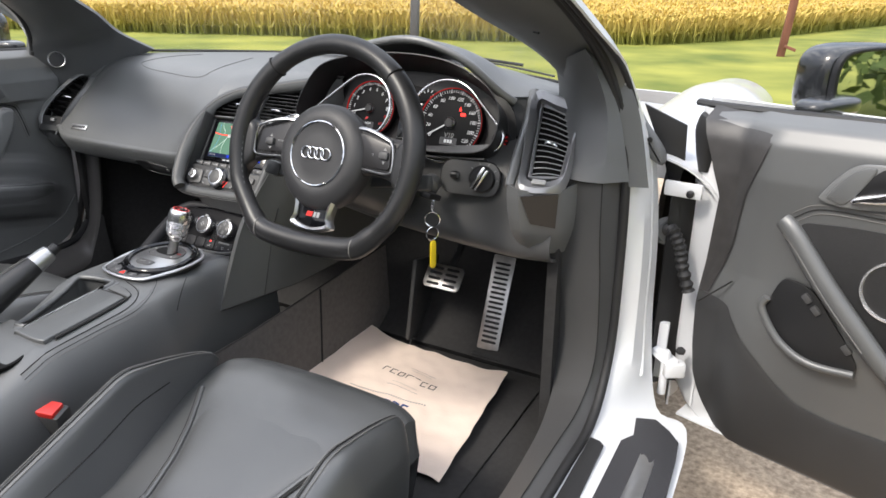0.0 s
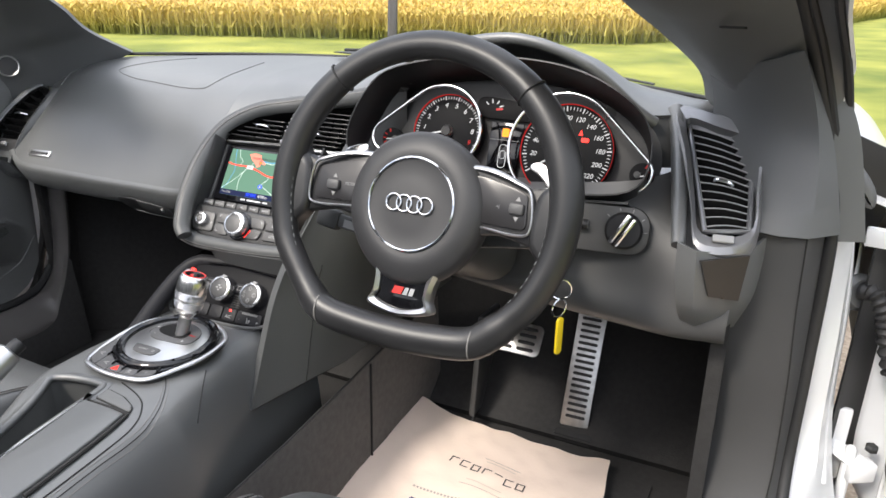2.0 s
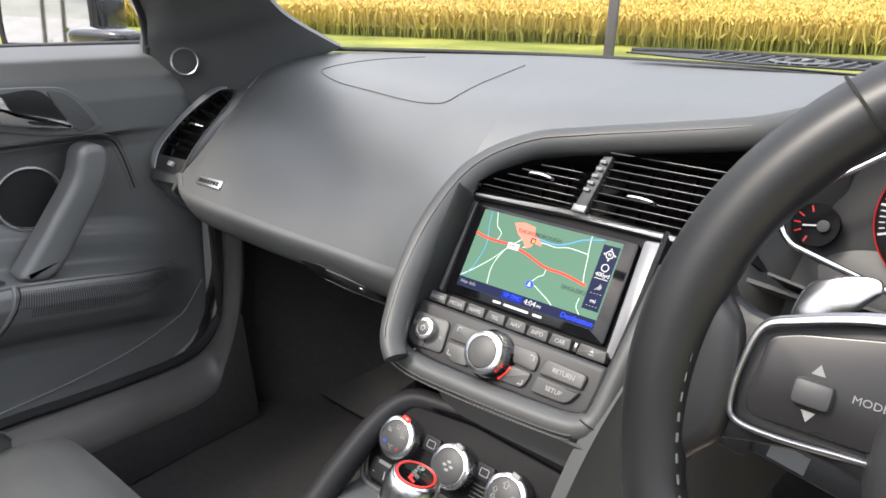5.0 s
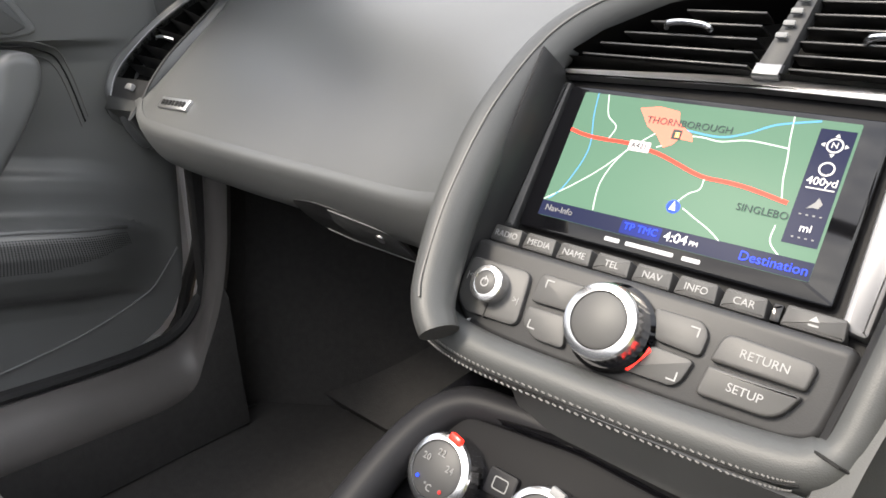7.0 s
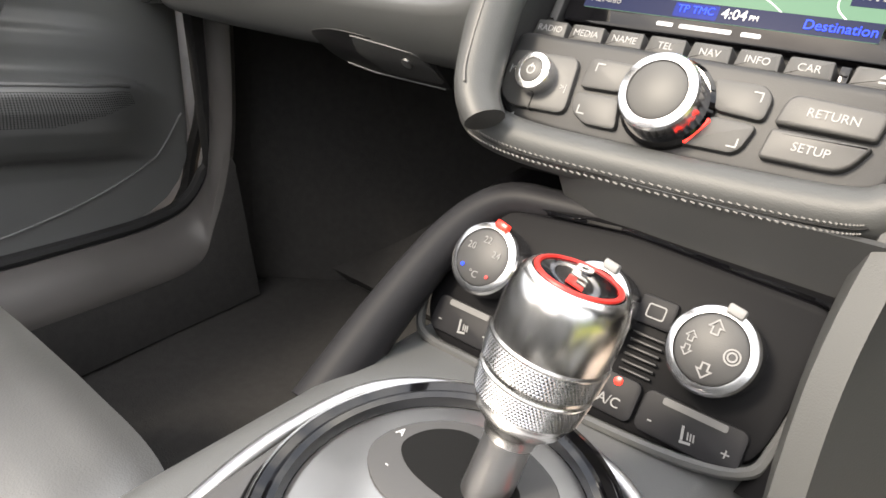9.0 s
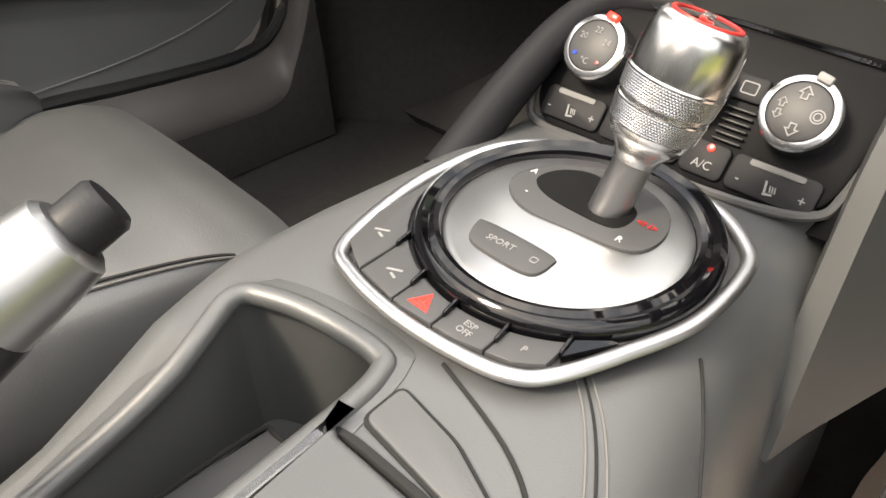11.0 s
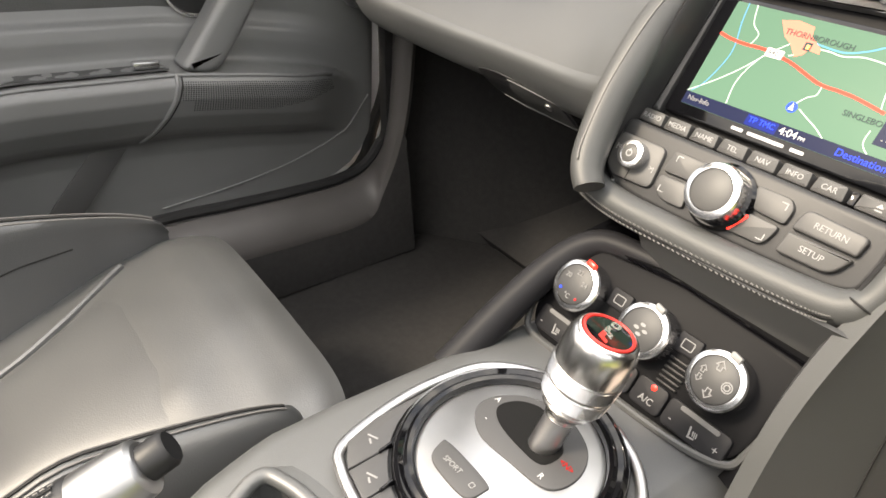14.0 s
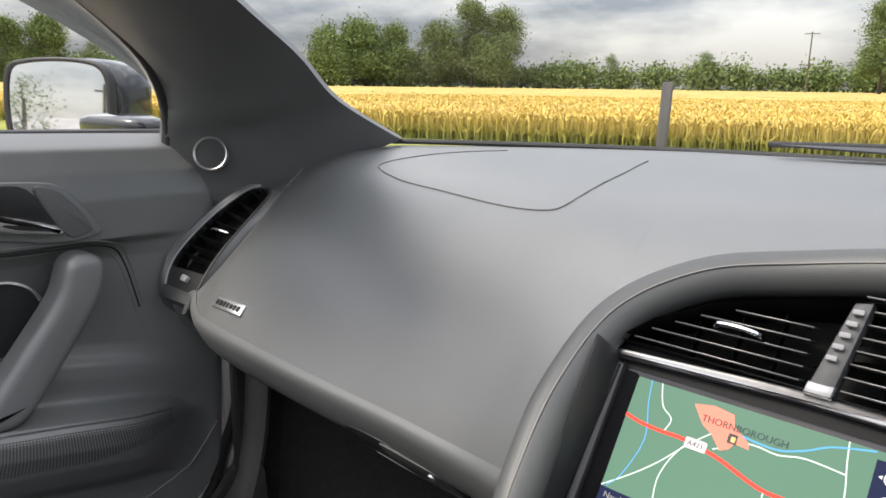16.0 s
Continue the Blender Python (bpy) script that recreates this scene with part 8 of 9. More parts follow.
for k in range(7):
    u0, v0, w, hh = 0.305 + 0.0520 * k, 0.690 - 0.0135 * k, 0.036, 0.062
    for a, b, c, d in ((0, 0.5, 1, 0.22), (0, -0.5, 1, 0.22), (-0.42, 0, 0.3, 1), (0.42, 0, 0.3, 1))[:3 + k % 2]:
        print_on(u0 + a * w, v0 - b * hh, w * c, hh * d, INK_BLUE, "print")
single("under_mat", sheet(lambda u, v: (0.155 + 0.47 * u, -0.45 + 0.74 * v, 0.153 + 0.003 * noise.noise((u * 6, v * 6, 2))), 20, 24, 0.005), CARPET, "black carpet mat under the paper", "floor mat")

# ---- climate panel ----
CLIMATE_KEY = surface("climate_key", (0.018, 0.018, 0.020), 0.5, specular=0.15, spread=0.06)
LAMP_OFF = surface("lamp_off", (0.13, 0.13, 0.13), 0.5)
CONSOLE_RIM = surface("soft_console_rim", (0.070, 0.071, 0.071), 0.42, grain=1300, bump=0.1, spread=0.08)
PANEL_BLACK = surface("satin_black_panel", (0.008, 0.008, 0.009), 0.5, spread=0.06, specular=0.08)
KNOB_FACE = surface("knob_face", (0.045, 0.045, 0.046), 0.5, grain=1500, bump=0.1, spread=0.06)
AF = pose(-0.02, -0.014, 0.521, 90 - 36, 0, 0)
climate = thing("climate_panel", (-0.02, -0.03, 0.48), "climate controls with three knurled knobs and rubber keys", "climate panel")
part("panel", plate(filleted([(-0.094, 0.030), (-0.0985, -0.005), (-0.0945, -0.036), (-0.082, -0.0490), (-0.0424, -0.0485), (0.0094, -0.0488), (0.0602, -0.0455), (0.0855, -0.0380), (0.0905, -0.0259), (0.0945, 0.0055), (0.0965, 0.036), (0.0, 0.040)], 0.010), 0.006, 0.003, AF @ pose(0, 0, -0.008)), PANEL_BLACK, climate)
part("panel_rim", tube([AF @ Vector(q) for q in spline([(-0.0995, -0.005, -0.002), (-0.0960, -0.036, -0.001), (-0.0840, -0.0500, 0.0), (-0.0424, -0.0505, 0.001), (0.0094, -0.0508, 0.001), (0.0602, -0.0475, 0.0), (0.0865, -0.0400, -0.001), (0.0925, -0.0259, -0.002), (0.0965, 0.0055, -0.003), (0.099, 0.036, -0.004)], 6)], 0.0028, 8), CONSOLE_RIM, climate, "soft grey rim")
part("hollow", loft([[AF @ Vector(q) for q in ((-0.094, 0.034, -0.002), (0, 0.042, -0.002), (0.100, 0.038, -0.002))], [AF @ Vector(q) for q in ((-0.09, 0.062, -0.03), (0, 0.066, -0.03), (0.104, 0.062, -0.03))]], 0.003), GLOSS, climate)
part("side_cheek", loft([[AF @ Vector(q) for q in ((0.086, -0.050, -0.010), (0.094, -0.020, -0.006), (0.0975, 0.010, -0.006), (0.099, 0.045, -0.010), (0.099, 0.075, -0.02))], [AF @ Vector(q) for q in ((0.104, -0.050, 0.006), (0.106, -0.020, 0.008), (0.107, 0.010, 0.008), (0.108, 0.045, 0.004), (0.108, 0.075, -0.01))]], 0.003), PANEL_BLACK, climate)
shoulder = spline([(-0.122, -0.110, 0.462), (-0.121, -0.055, 0.498), (-0.113, -0.010, 0.530), (-0.096, 0.012, 0.546), (-0.066, 0.020, 0.549), (-0.03, 0.024, 0.549)], 7)
part("surround", tube(shoulder, [0.015 - 0.0002 * k for k in range(len(shoulder))], 12), CLIMATE_KEY, climate)
for k, u in enumerate((-0.0622, 0.0005, 0.0588)):
    m = AF @ pose(u, 0.0015, -0.003)
    knob = knurled(0.0200, 0.019, m, climate, KNOB_FACE, BRIGHT, "climate_knob", 0.76, 96)
    part("pointer", moved(rbox(0.008, 0.0045, 0.004, 0.001), m @ pose(0.004, 0.0185, 0.0185, 0, 0, -12)), RED_LIT if k == 0 else MARK_DIM, knob)
    top_m = m @ pose(0, 0, 0.0196)
    if k == 0:
        for text, x, y in (("20", -0.008, 0.004), ("22", 0.0, 0.009), ("24", 0.008, 0.003), ("°C", -0.001, -0.010)):
            part("writing", letters(text, 0.0052, top_m @ pose(x, y, 0)), MARK_DIM, knob)
        part("red_dot", lathe([(0.0011, 0), (0.0011, 0.0004), (0, 0.0005)], top_m @ pose(0.0075, -0.009, 0), 10), RED_DIM, knob)
        part("blue_dot", lathe([(0.0011, 0), (0.0011, 0.0004), (0, 0.0005)], top_m @ pose(-0.009, -0.007, 0), 10), SCREEN_BLUE, knob)
    elif k == 1:
        part("fan_mark", merge(*[plate(circle(0.0022, 12, 0.0035 * math.cos(radians(a)), 0.0035 * math.sin(radians(a)), 0.0012), 0.0003, 0, top_m) for a in (0, 90, 180, 270)]), MARK_DIM, knob)
    else:
        for a, way in ((95, 0), (185, 0), (185, 180), (275, 180)):
            shift = 0.0028 * (a == 185) * (1 if way == 0 else -1)
            c = pose(0.0090 * math.cos(radians(a)), 0.0090 * math.sin(radians(a)) + shift, 0, 0, 0, way) @ Matrix.Scale(0.72 if a == 185 else 1.0, 4)
            part("arrow_mark", hoop([Vector(q) for q in ((-0.0018, -0.003), (0.0018, -0.003), (0.0018, 0.0), (0.0038, 0.0), (0, 0.0042), (-0.0038, 0.0), (-0.0018, 0.0))], [Vector(q) for q in ((-0.0011, -0.0023), (0.0011, -0.0023), (0.0011, 0.0006), (0.0024, 0.0006), (0, 0.0032), (-0.0024, 0.0006), (-0.0011, 0.0006))], 0.0003, 0, top_m @ c), MARK_DIM, knob)
        part("recirculate_mark", merge(hoop(circle(0.0036, 20, 0.0092, 0.0), circle(0.0029, 20, 0.0092, 0.0), 0.0003, 0, top_m), hoop(circle(0.0022, 20, 0.0092, 0.0), circle(0.0015, 20, 0.0092, 0.0), 0.0003, 0, top_m)), MARK_DIM, knob)
for u0, u1, kind_of in ((-0.0865, -0.044, "seat"), (-0.0425, -0.0175, "plain"), (-0.0160, 0.0085, "plain"), (0.0100, 0.0350, "ac"), (0.0365, 0.0835, "seat")):
    c, w = (u0 + u1) / 2, u1 - u0
    key_b = part("button", plate(rrect(w, 0.0195, 0.004, 4, c, -0.034), 0.004, 0.0012, AF @ pose(0, 0, -0.003)), CLIMATE_KEY, climate)
    if kind_of == "ac":
        part("writing", letters("A/C", 0.0068, AF @ pose(c, -0.0375, 0.0012)), MARK_DIM, key_b)
        part("lamp", lathe([(0.0021, 0), (0.0021, 0.0006), (0, 0.001)], AF @ pose(c + 0.001, -0.0275, 0.001), 14), RED_LIT, key_b, "lit red lamp")
    if kind_of == "seat":
        part("lamp_strip", plate(rrect(w * 0.62, 0.0032, 0.001, 2, c, -0.0268), 0.0006, 0, AF @ pose(0, 0, 0.001)), LAMP_OFF, key_b)
        for text, dx in (("-", -0.36), ("+", 0.36)):
            part("writing", letters(text, 0.0075, AF @ pose(c + w * dx, -0.037, 0.0012)), MARK_DIM, key_b)
        part("seat_mark", merge(moved(rbox(0.0011, 0.0062, 0.0004, 0), AF @ pose(c - 0.002, -0.0362, 0.0012, 0, 0, 12)), moved(rbox(0.0048, 0.0011, 0.0004, 0), AF @ pose(c + 0.0004, -0.0397, 0.0012, 0, 0, 10)), *[moved(rbox(0.0006, 0.0034, 0.0004, 0), AF @ pose(c + 0.0006 + 0.0013 * j, -0.0366, 0.0012, 0, 0, 14)) for j in range(3)]), MARK_DIM, key_b)
for u in (-0.0325, 0.0272):
    hi = part("heater_button", plate(rrect(0.018, 0.014, 0.002, 3, u, 0.0085), 0.004, 0.001, AF @ pose(0, 0, -0.003)), CLIMATE_KEY, climate)
    part("heater_mark", hoop(rrect(0.009, 0.0068, 0.0012, 3, u, 0.0085), rrect(0.0078, 0.0056, 0.0008, 3, u, 0.0085), 0.0003, 0, AF @ pose(0, 0, 0.001)), MARK_DIM, hi)
for k in range(6):
    part("louvre", moved(rbox(0.016, 0.0014, 0.002, 0.0005), AF @ pose(0.0285, -0.0035 - 0.0036 * k, 0.0)), DARK, climate)

# ---- centre console ----
CONSOLE = surface("console_leather", (0.080, 0.083, 0.084), 0.44, grain=1300, bump=0.12, kind="cells", spread=0.1, specular=1.0, coat=0.2, coat_rough=0.36)
console = thing("centre_console", (0.0, -0.4, 0.15), "charcoal leather centre console with an open tray and armrest lid", "centre console")
PROFILE = [(-0.175, 0.15), (-0.165, 0.28), (-0.152, 0.40), (-0.138, 0.452), (-0.120, 0.480), (-0.095, 0.4865), (-0.05, 0.4865), (0.0, 0.4865), (0.045, 0.4865), (0.075, 0.484), (0.098, 0.472), (0.116, 0.440), (0.130, 0.38), (0.142, 0.27), (0.150, 0.15)]


def top_of(y):
    """The console's rise along the car."""
    return float(np.interp(y, [-1.0, -0.62, -0.52, -0.455, -0.30, -0.20, -0.10, -0.03, 0.05], [-0.10, -0.072, -0.033, -0.0085, 0.0, 0.001, -0.003, -0.008, -0.010]))


def tunnel_line(y):
    d = top_of(y)
    narrow = 1 - 0.24 * min(1, max(0, (y + 0.25) / 0.13))
    low, slim = float(np.interp(y, [-0.47, -0.435, -0.385, -0.335, -0.30, -0.27], [0, -0.033, -0.028, -0.015, -0.004, 0])), float(np.interp(y, [-0.36, -0.25], [0.022, 0]))
    return spline([(x * (narrow if x > 0.05 else 1) + (slim if x < -0.09 else 0), y, z + (low if x < -0.09 and z > 0.43 else 0) + (d if z > 0.43 else d * max(0, (z - 0.15) / 0.28))) for x, z in PROFILE], 4)


stations = [0.05, 0.0, -0.05, -0.10, -0.15, -0.20, -0.235, -0.25, -0.265, -0.28, -0.30, -0.32, -0.34, -0.36, -0.38, -0.40, -0.42, -0.44, -0.46, -0.50, -0.56, -0.64, -0.75, -0.88, -1.0]
tunnel = loft([tunnel_line(y) for y in stations], 0.0)
TRAY = [(-0.088, -0.274), (-0.074, -0.262), (-0.048, -0.255), (-0.018, -0.253), (-0.010, -0.260), (-0.006, -0.285), (-0.003, -0.36), (0.002, -0.425), (-0.038, -0.430), (-0.076, -0.424), (-0.075, -0.370), (-0.076, -0.310)]


def rim_z(x, y):
    """The tray's edge: level beside the lid, swept down on the passenger's side."""
    swept = float(np.interp(y, [-0.44, -0.385, -0.335, -0.30, -0.275], [-0.035, -0.029, -0.016, -0.005, 0.0]))
    return 0.4865 + top_of(y) + swept * min(1, max(0, (-0.02 - x) / 0.05))


def inside(x, y, poly):
    res = False
    for (x0, y0), (x1, y1) in zip(poly, poly[1:] + poly[:1]):
        if (y0 > y) != (y1 > y) and x < (x1 - x0) * (y - y0) / (y1 - y0) + x0:
            res = not res
    return res


bmesh.ops.subdivide_edges(tunnel, edges=[e for e in tunnel.edges if all(v.co.z > 0.44 and -0.48 < v.co.y < -0.21 for v in e.verts)], cuts=2, use_grid_fill=True)
bmesh.ops.delete(tunnel, geom=[f for f in tunnel.faces if f.calc_center_median().z > 0.45 and inside(*f.calc_center_median().xy, TRAY)], context="FACES")
part("body", tunnel, CONSOLE, console)
tray_line = spline([(x, y, 0) for x, y in TRAY], 5, True)
tray_line.append(tray_line[0])
part("tray", loft([[Vector((p.x, p.y, rim_z(p.x, p.y) + 0.002)) for p in tray_line], [Vector((-0.040 + (p.x + 0.040) * 0.95, -0.34 + (p.y + 0.34) * 0.985, 0.452)) for p in tray_line], [Vector((-0.037 + (p.x + 0.037) * 0.80, -0.34 + (p.y + 0.34) * 0.95, 0.415)) for p in tray_line], [Vector((-0.037 + (p.x + 0.037) * 0.1, -0.34 + (p.y + 0.34) * 0.1, 0.410)) for p in tray_line]], 0.0), ROLL, console, "dark lined open tray")
part("tray_rim", tube([Vector((p.x, p.y, rim_z(p.x, p.y))) for p in tray_line[:-1]], 0.0052, 10, closed=True), CONSOLE, console)
middle = Vector((sum(p.x for p in tray_line[:-1]) / (len(tray_line) - 1), sum(p.y for p in tray_line[:-1]) / (len(tray_line) - 1), 0))
apron = [p + (p - middle).normalized() * 0.012 for p in tray_line]
part("tray_apron", loft([[Vector((p.x, p.y, rim_z(p.x, p.y) + 0.0035)) for p in tray_line], [Vector((p.x, p.y, rim_z(p.x, p.y) + 0.0005 - max(0, -0.085 - p.x) * 0.4)) for p in apron], [Vector((p.x, p.y, rim_z(p.x, p.y) - 0.012)) for p in apron]], 0.0), CONSOLE, console)
part("tray_mat", plate(spline([(-0.060, -0.292, 0), (-0.055, -0.285, 0), (-0.030, -0.284, 0), (-0.002, -0.290, 0), (0.0, -0.42, 0), (-0.058, -0.42, 0), (-0.060, -0.36, 0)][::-1], 5, True), 0.012, 0.002, pose(0, 0, 0.424)), KICK_TRIM, console, "ribbed rubber tray mat")
part("tray_mat_edge", tube(spline([(-0.022, -0.2845, 0.436), (-0.052, -0.2850, 0.436), (-0.0605, -0.292, 0.436), (-0.0608, -0.36, 0.436), (-0.059, -0.42, 0.436)], 5), 0.0012, 6), SEAM, console)
lid_m = pose(0, -0.29, 0.4868, 3.0, 0, 0) @ pose(0, 0.29, 0)
LID = [(-0.003, -0.2935, 0), (0.003, -0.2900, 0), (0.057, -0.2905, 0), (0.0645, -0.298, 0), (0.069, -0.345, 0), (0.072, -0.43, 0), (0.068, -0.450, 0), (0.010, -0.450, 0), (0.004, -0.436, 0)]
lid = part("armrest_lid", plate(spline(LID, 4, True)[::-1], 0.022, 0.0030, lid_m, 3, -0.0165), CONSOLE, console, "padded leather armrest lid")
part("lid_trim", loft([[lid_m @ Vector((x + dx, y, z)) for x, y in ((-0.0030, -0.2935), (-0.0010, -0.35), (0.0035, -0.436))] for dx, z in ((-0.0015, -0.014), (-0.0015, 0.0045), (-0.0005, 0.0060), (0.0025, 0.0062), (0.0032, 0.0052))], 0.0), BRIGHT, lid, "bright metal lid edge")
part("lid_gap", tube([Vector((p.x, p.y, 0.4868 + top_of(p.y))) for p in spline([(-0.003, -0.2885, 0), (0.010, -0.2862, 0), (0.058, -0.2866, 0), (0.0672, -0.2955, 0), (0.0722, -0.345, 0), (0.0755, -0.43, 0)], 6)], 0.0026, 6), SEAM, console)
part("coin_pad", plate(filleted([(0.002, -0.2775), (0.0012, -0.2585), (0.032, -0.2630), (0.058, -0.2735), (0.0645, -0.2835)], 0.004)[::-1], 0.0022, 0.0008, pose(0, 0, 0.4868)), TRIM, console)
part("coin_pad_gap", plate(filleted([(0.0005, -0.2790), (-0.0003, -0.2570), (0.033, -0.2615), (0.0595, -0.2725), (0.0665, -0.2850)], 0.005)[::-1], 0.0010, 0, pose(0, 0, 0.4868)), SEAM, console)
tunnel_tree = BVHTree.FromBMesh(loft([tunnel_line(y) for y in stations], 0.0))


def on_tunnel(pts, r, n=6, lift=0.0003):
    """A thread that lies on the console's skin."""
    line = []
    for p in spline([(x, y, 0) for x, y in pts], n):
        hit = tunnel_tree.ray_cast(Vector((p.x, p.y, 2.0)), Vector((0, 0, -1)))[0]
        line.append((hit if hit else Vector((p.x, p.y, 0.48))) + Vector((0, 0, lift)))
    return tube(line, r, 6)


for off, mat in ((0.0, SEAM), (0.0045, STITCH), (-0.0045, STITCH)):
    part("stitching", on_tunnel([(0.038 + off, -0.200), (0.058 + off, -0.219), (0.074 + off, -0.240), (0.085 + off, -0.260), (0.094 + off, -0.289), (0.096 + off, -0.32), (0.095 + off, -0.37), (0.096 + off, -0.50)], 0.0006 if off == 0 else 0.0005), mat, console)
part("band_crease", on_tunnel([(0.003, -0.239), (0.045, -0.252), (0.068, -0.268), (0.083, -0.295), (0.087, -0.34), (0.088, -0.50)], 0.0010), SEAM, console)
part("panel_join", on_tunnel([(0.070, -0.160), (0.078, -0.172), (0.088, -0.188), (0.098, -0.205), (0.108, -0.222)], 0.0008), SEAM, console)
part("carpet_side", loft([[Vector((0.150 + 0.012 * k, y, 0.15 + 0.20 * (1 - k) + 0.05 * (1 - k) * max(0, y + 0.1))) for k in (0, 0.5, 1)] for y in (0.40, 0.25, 0.1, -0.1, -0.3, -0.5)], 0.003), CARPET_GREY, console, "dusty carpet on the tunnel's side")
part("carpet_edge", tube([Vector((0.151, y, 0.352 + 0.05 * max(0, y + 0.1))) for y in (0.40, 0.25, 0.1, -0.1, -0.3, -0.5)], 0.0015, 6), CARPET, console)
part("carpet_join", tube([Vector((0.155, 0.128, 0.36)), Vector((0.160, 0.118, 0.26)), Vector((0.166, 0.105, 0.155))], 0.0022, 6), SEAM, console)
part("carpet_clip", lathe([(0.012, 0), (0.012, 0.002), (0.010, 0.003), (0, 0.003)], pose(0.158, 0.165, 0.205, 0, 90, 0), 24), TRIM, console)
cup = pose(0.022, -0.492, 0.4640, 6, 0, 0)
part("cup_holder", lathe([(0.047, -0.003), (0.047, 0.0025), (0.044, 0.004), (0.041, 0.0030), (0.040, -0.002), (0.0, -0.002)], cup, 40), VENT_BLACK, console, "round black cup holder")

# ---- gear selector ----
GF = pose(-0.008, -0.147, 0.4925, 3, 0, 0)
gear = thing("gear_selector", (-0.008, -0.147, 0.49), "gear lever in a brushed plate inside a gloss black ring", "gear selector")
frame_line = spline([(-0.077, 0.0, 0), (-0.0765, -0.036, 0), (-0.067, -0.076, 0), (-0.050, -0.086, 0), (-0.017, -0.0905, 0), (0.016, -0.0885, 0), (0.037, -0.083, 0), (0.0485, -0.072, 0), (0.061, -0.046, 0), (0.0725, -0.014, 0), (0.0735, 0.023, 0), (0.066, 0.042, 0), (0.04, 0.060, 0), (0.0, 0.067, 0), (-0.04, 0.060, 0), (-0.068, 0.036, 0)], 6, True)
part("base", plate(frame_line[::-1], 0.005, 0.001, GF), PLASTIC, gear)
part("trim_frame", tube([GF @ (p + Vector((0, 0, 0.006))) for p in frame_line], 0.0036, 10, closed=True, flat=0.8), ALUMINIUM, gear, "satin metal trim frame")
part("gloss_ring", lathe([(0.070, 0.0), (0.0705, 0.008), (0.069, 0.012), (0.066, 0.0138), (0.063, 0.0120), (0.0605, 0.0135), (0.058, 0.0125), (0.056, 0.006)], GF, 96), GLOSS, gear, "piano black ring")
disc = part("plate", lathe([(0.0565, 0.004), (0.0565, 0.0085), (0.053, 0.0105), (0.0, 0.0125)], GF, 80), BRUSHED, gear, "brushed aluminium plate")
gate_line = spline([(-0.037, 0.021, 0), (-0.0373, 0.004, 0), (-0.0193, -0.0072, 0), (0.0081, -0.0062, 0), (0.0345, -0.001, 0), (0.0395, 0.0175, 0), (0.0288, 0.0361, 0), (0.0031, 0.0445, 0), (-0.022, 0.038, 0)], 5, True)
gate = part("gate", plate(gate_line, 0.003, 0.0008, GF @ pose(0, 0, 0.0102)), BUTTON, disc)
part("slot", plate(spline([(-0.0293, 0.0158, 0), (-0.0198, 0.0078, 0), (-0.0002, 0.005, 0), (0.02, 0.0067, 0), (0.0226, 0.0207, 0), (0.0141, 0.0279, 0), (-0.009, 0.036, 0), (-0.0243, 0.029, 0)], 5, True), 0.0006, 0, GF @ pose(0, 0, 0.0131)), VENT_BLACK, gate)
for text, x, y, mat in (("A", -0.0335, 0.0190, MARK), ("-", -0.026, 0.0035, MARK), ("R", 0.0262, 0.0012, MARK), ("<N>", 0.0300, 0.0175, RED_DIM)):
    part("writing", letters(text, 0.0054, GF @ pose(x, y, 0.0137)), mat, gate)
sport = part("sport_button", plate(spline([(-0.029, -0.028, 0), (-0.024, -0.0395, 0), (-0.010, -0.0425, 0), (0.011, -0.0412, 0), (0.0145, -0.030, 0), (0.011, -0.0252, 0), (-0.0127, -0.0245, 0), (-0.026, -0.0255, 0)], 5, True), 0.0028, 0.0012, GF @ pose(0, 0, 0.0100)), BUTTON, disc)
part("writing", letters("SPORT", 0.0050, GF @ pose(-0.0105, -0.0338, 0.0130, 0, 0, 3)), MARK_DIM, sport)
part("sport_mark", hoop(rrect(0.0035, 0.0035, 0.0008, 2, 0.0075, -0.0335), rrect(0.0026, 0.0026, 0.0005, 2, 0.0075, -0.0335), 0.0003, 0, GF @ pose(0, 0, 0.0129)), MARK_DIM, sport)


def key_top(x):
    return -math.sqrt(max(0.0, 0.0722 ** 2 - x * x))


def key_low(x):
    return float(np.interp(x, [-0.073, -0.066, -0.050, -0.020, 0.010, 0.035, 0.047], [-0.045, -0.073, -0.0825, -0.0868, -0.0855, -0.0795, -0.0695]))


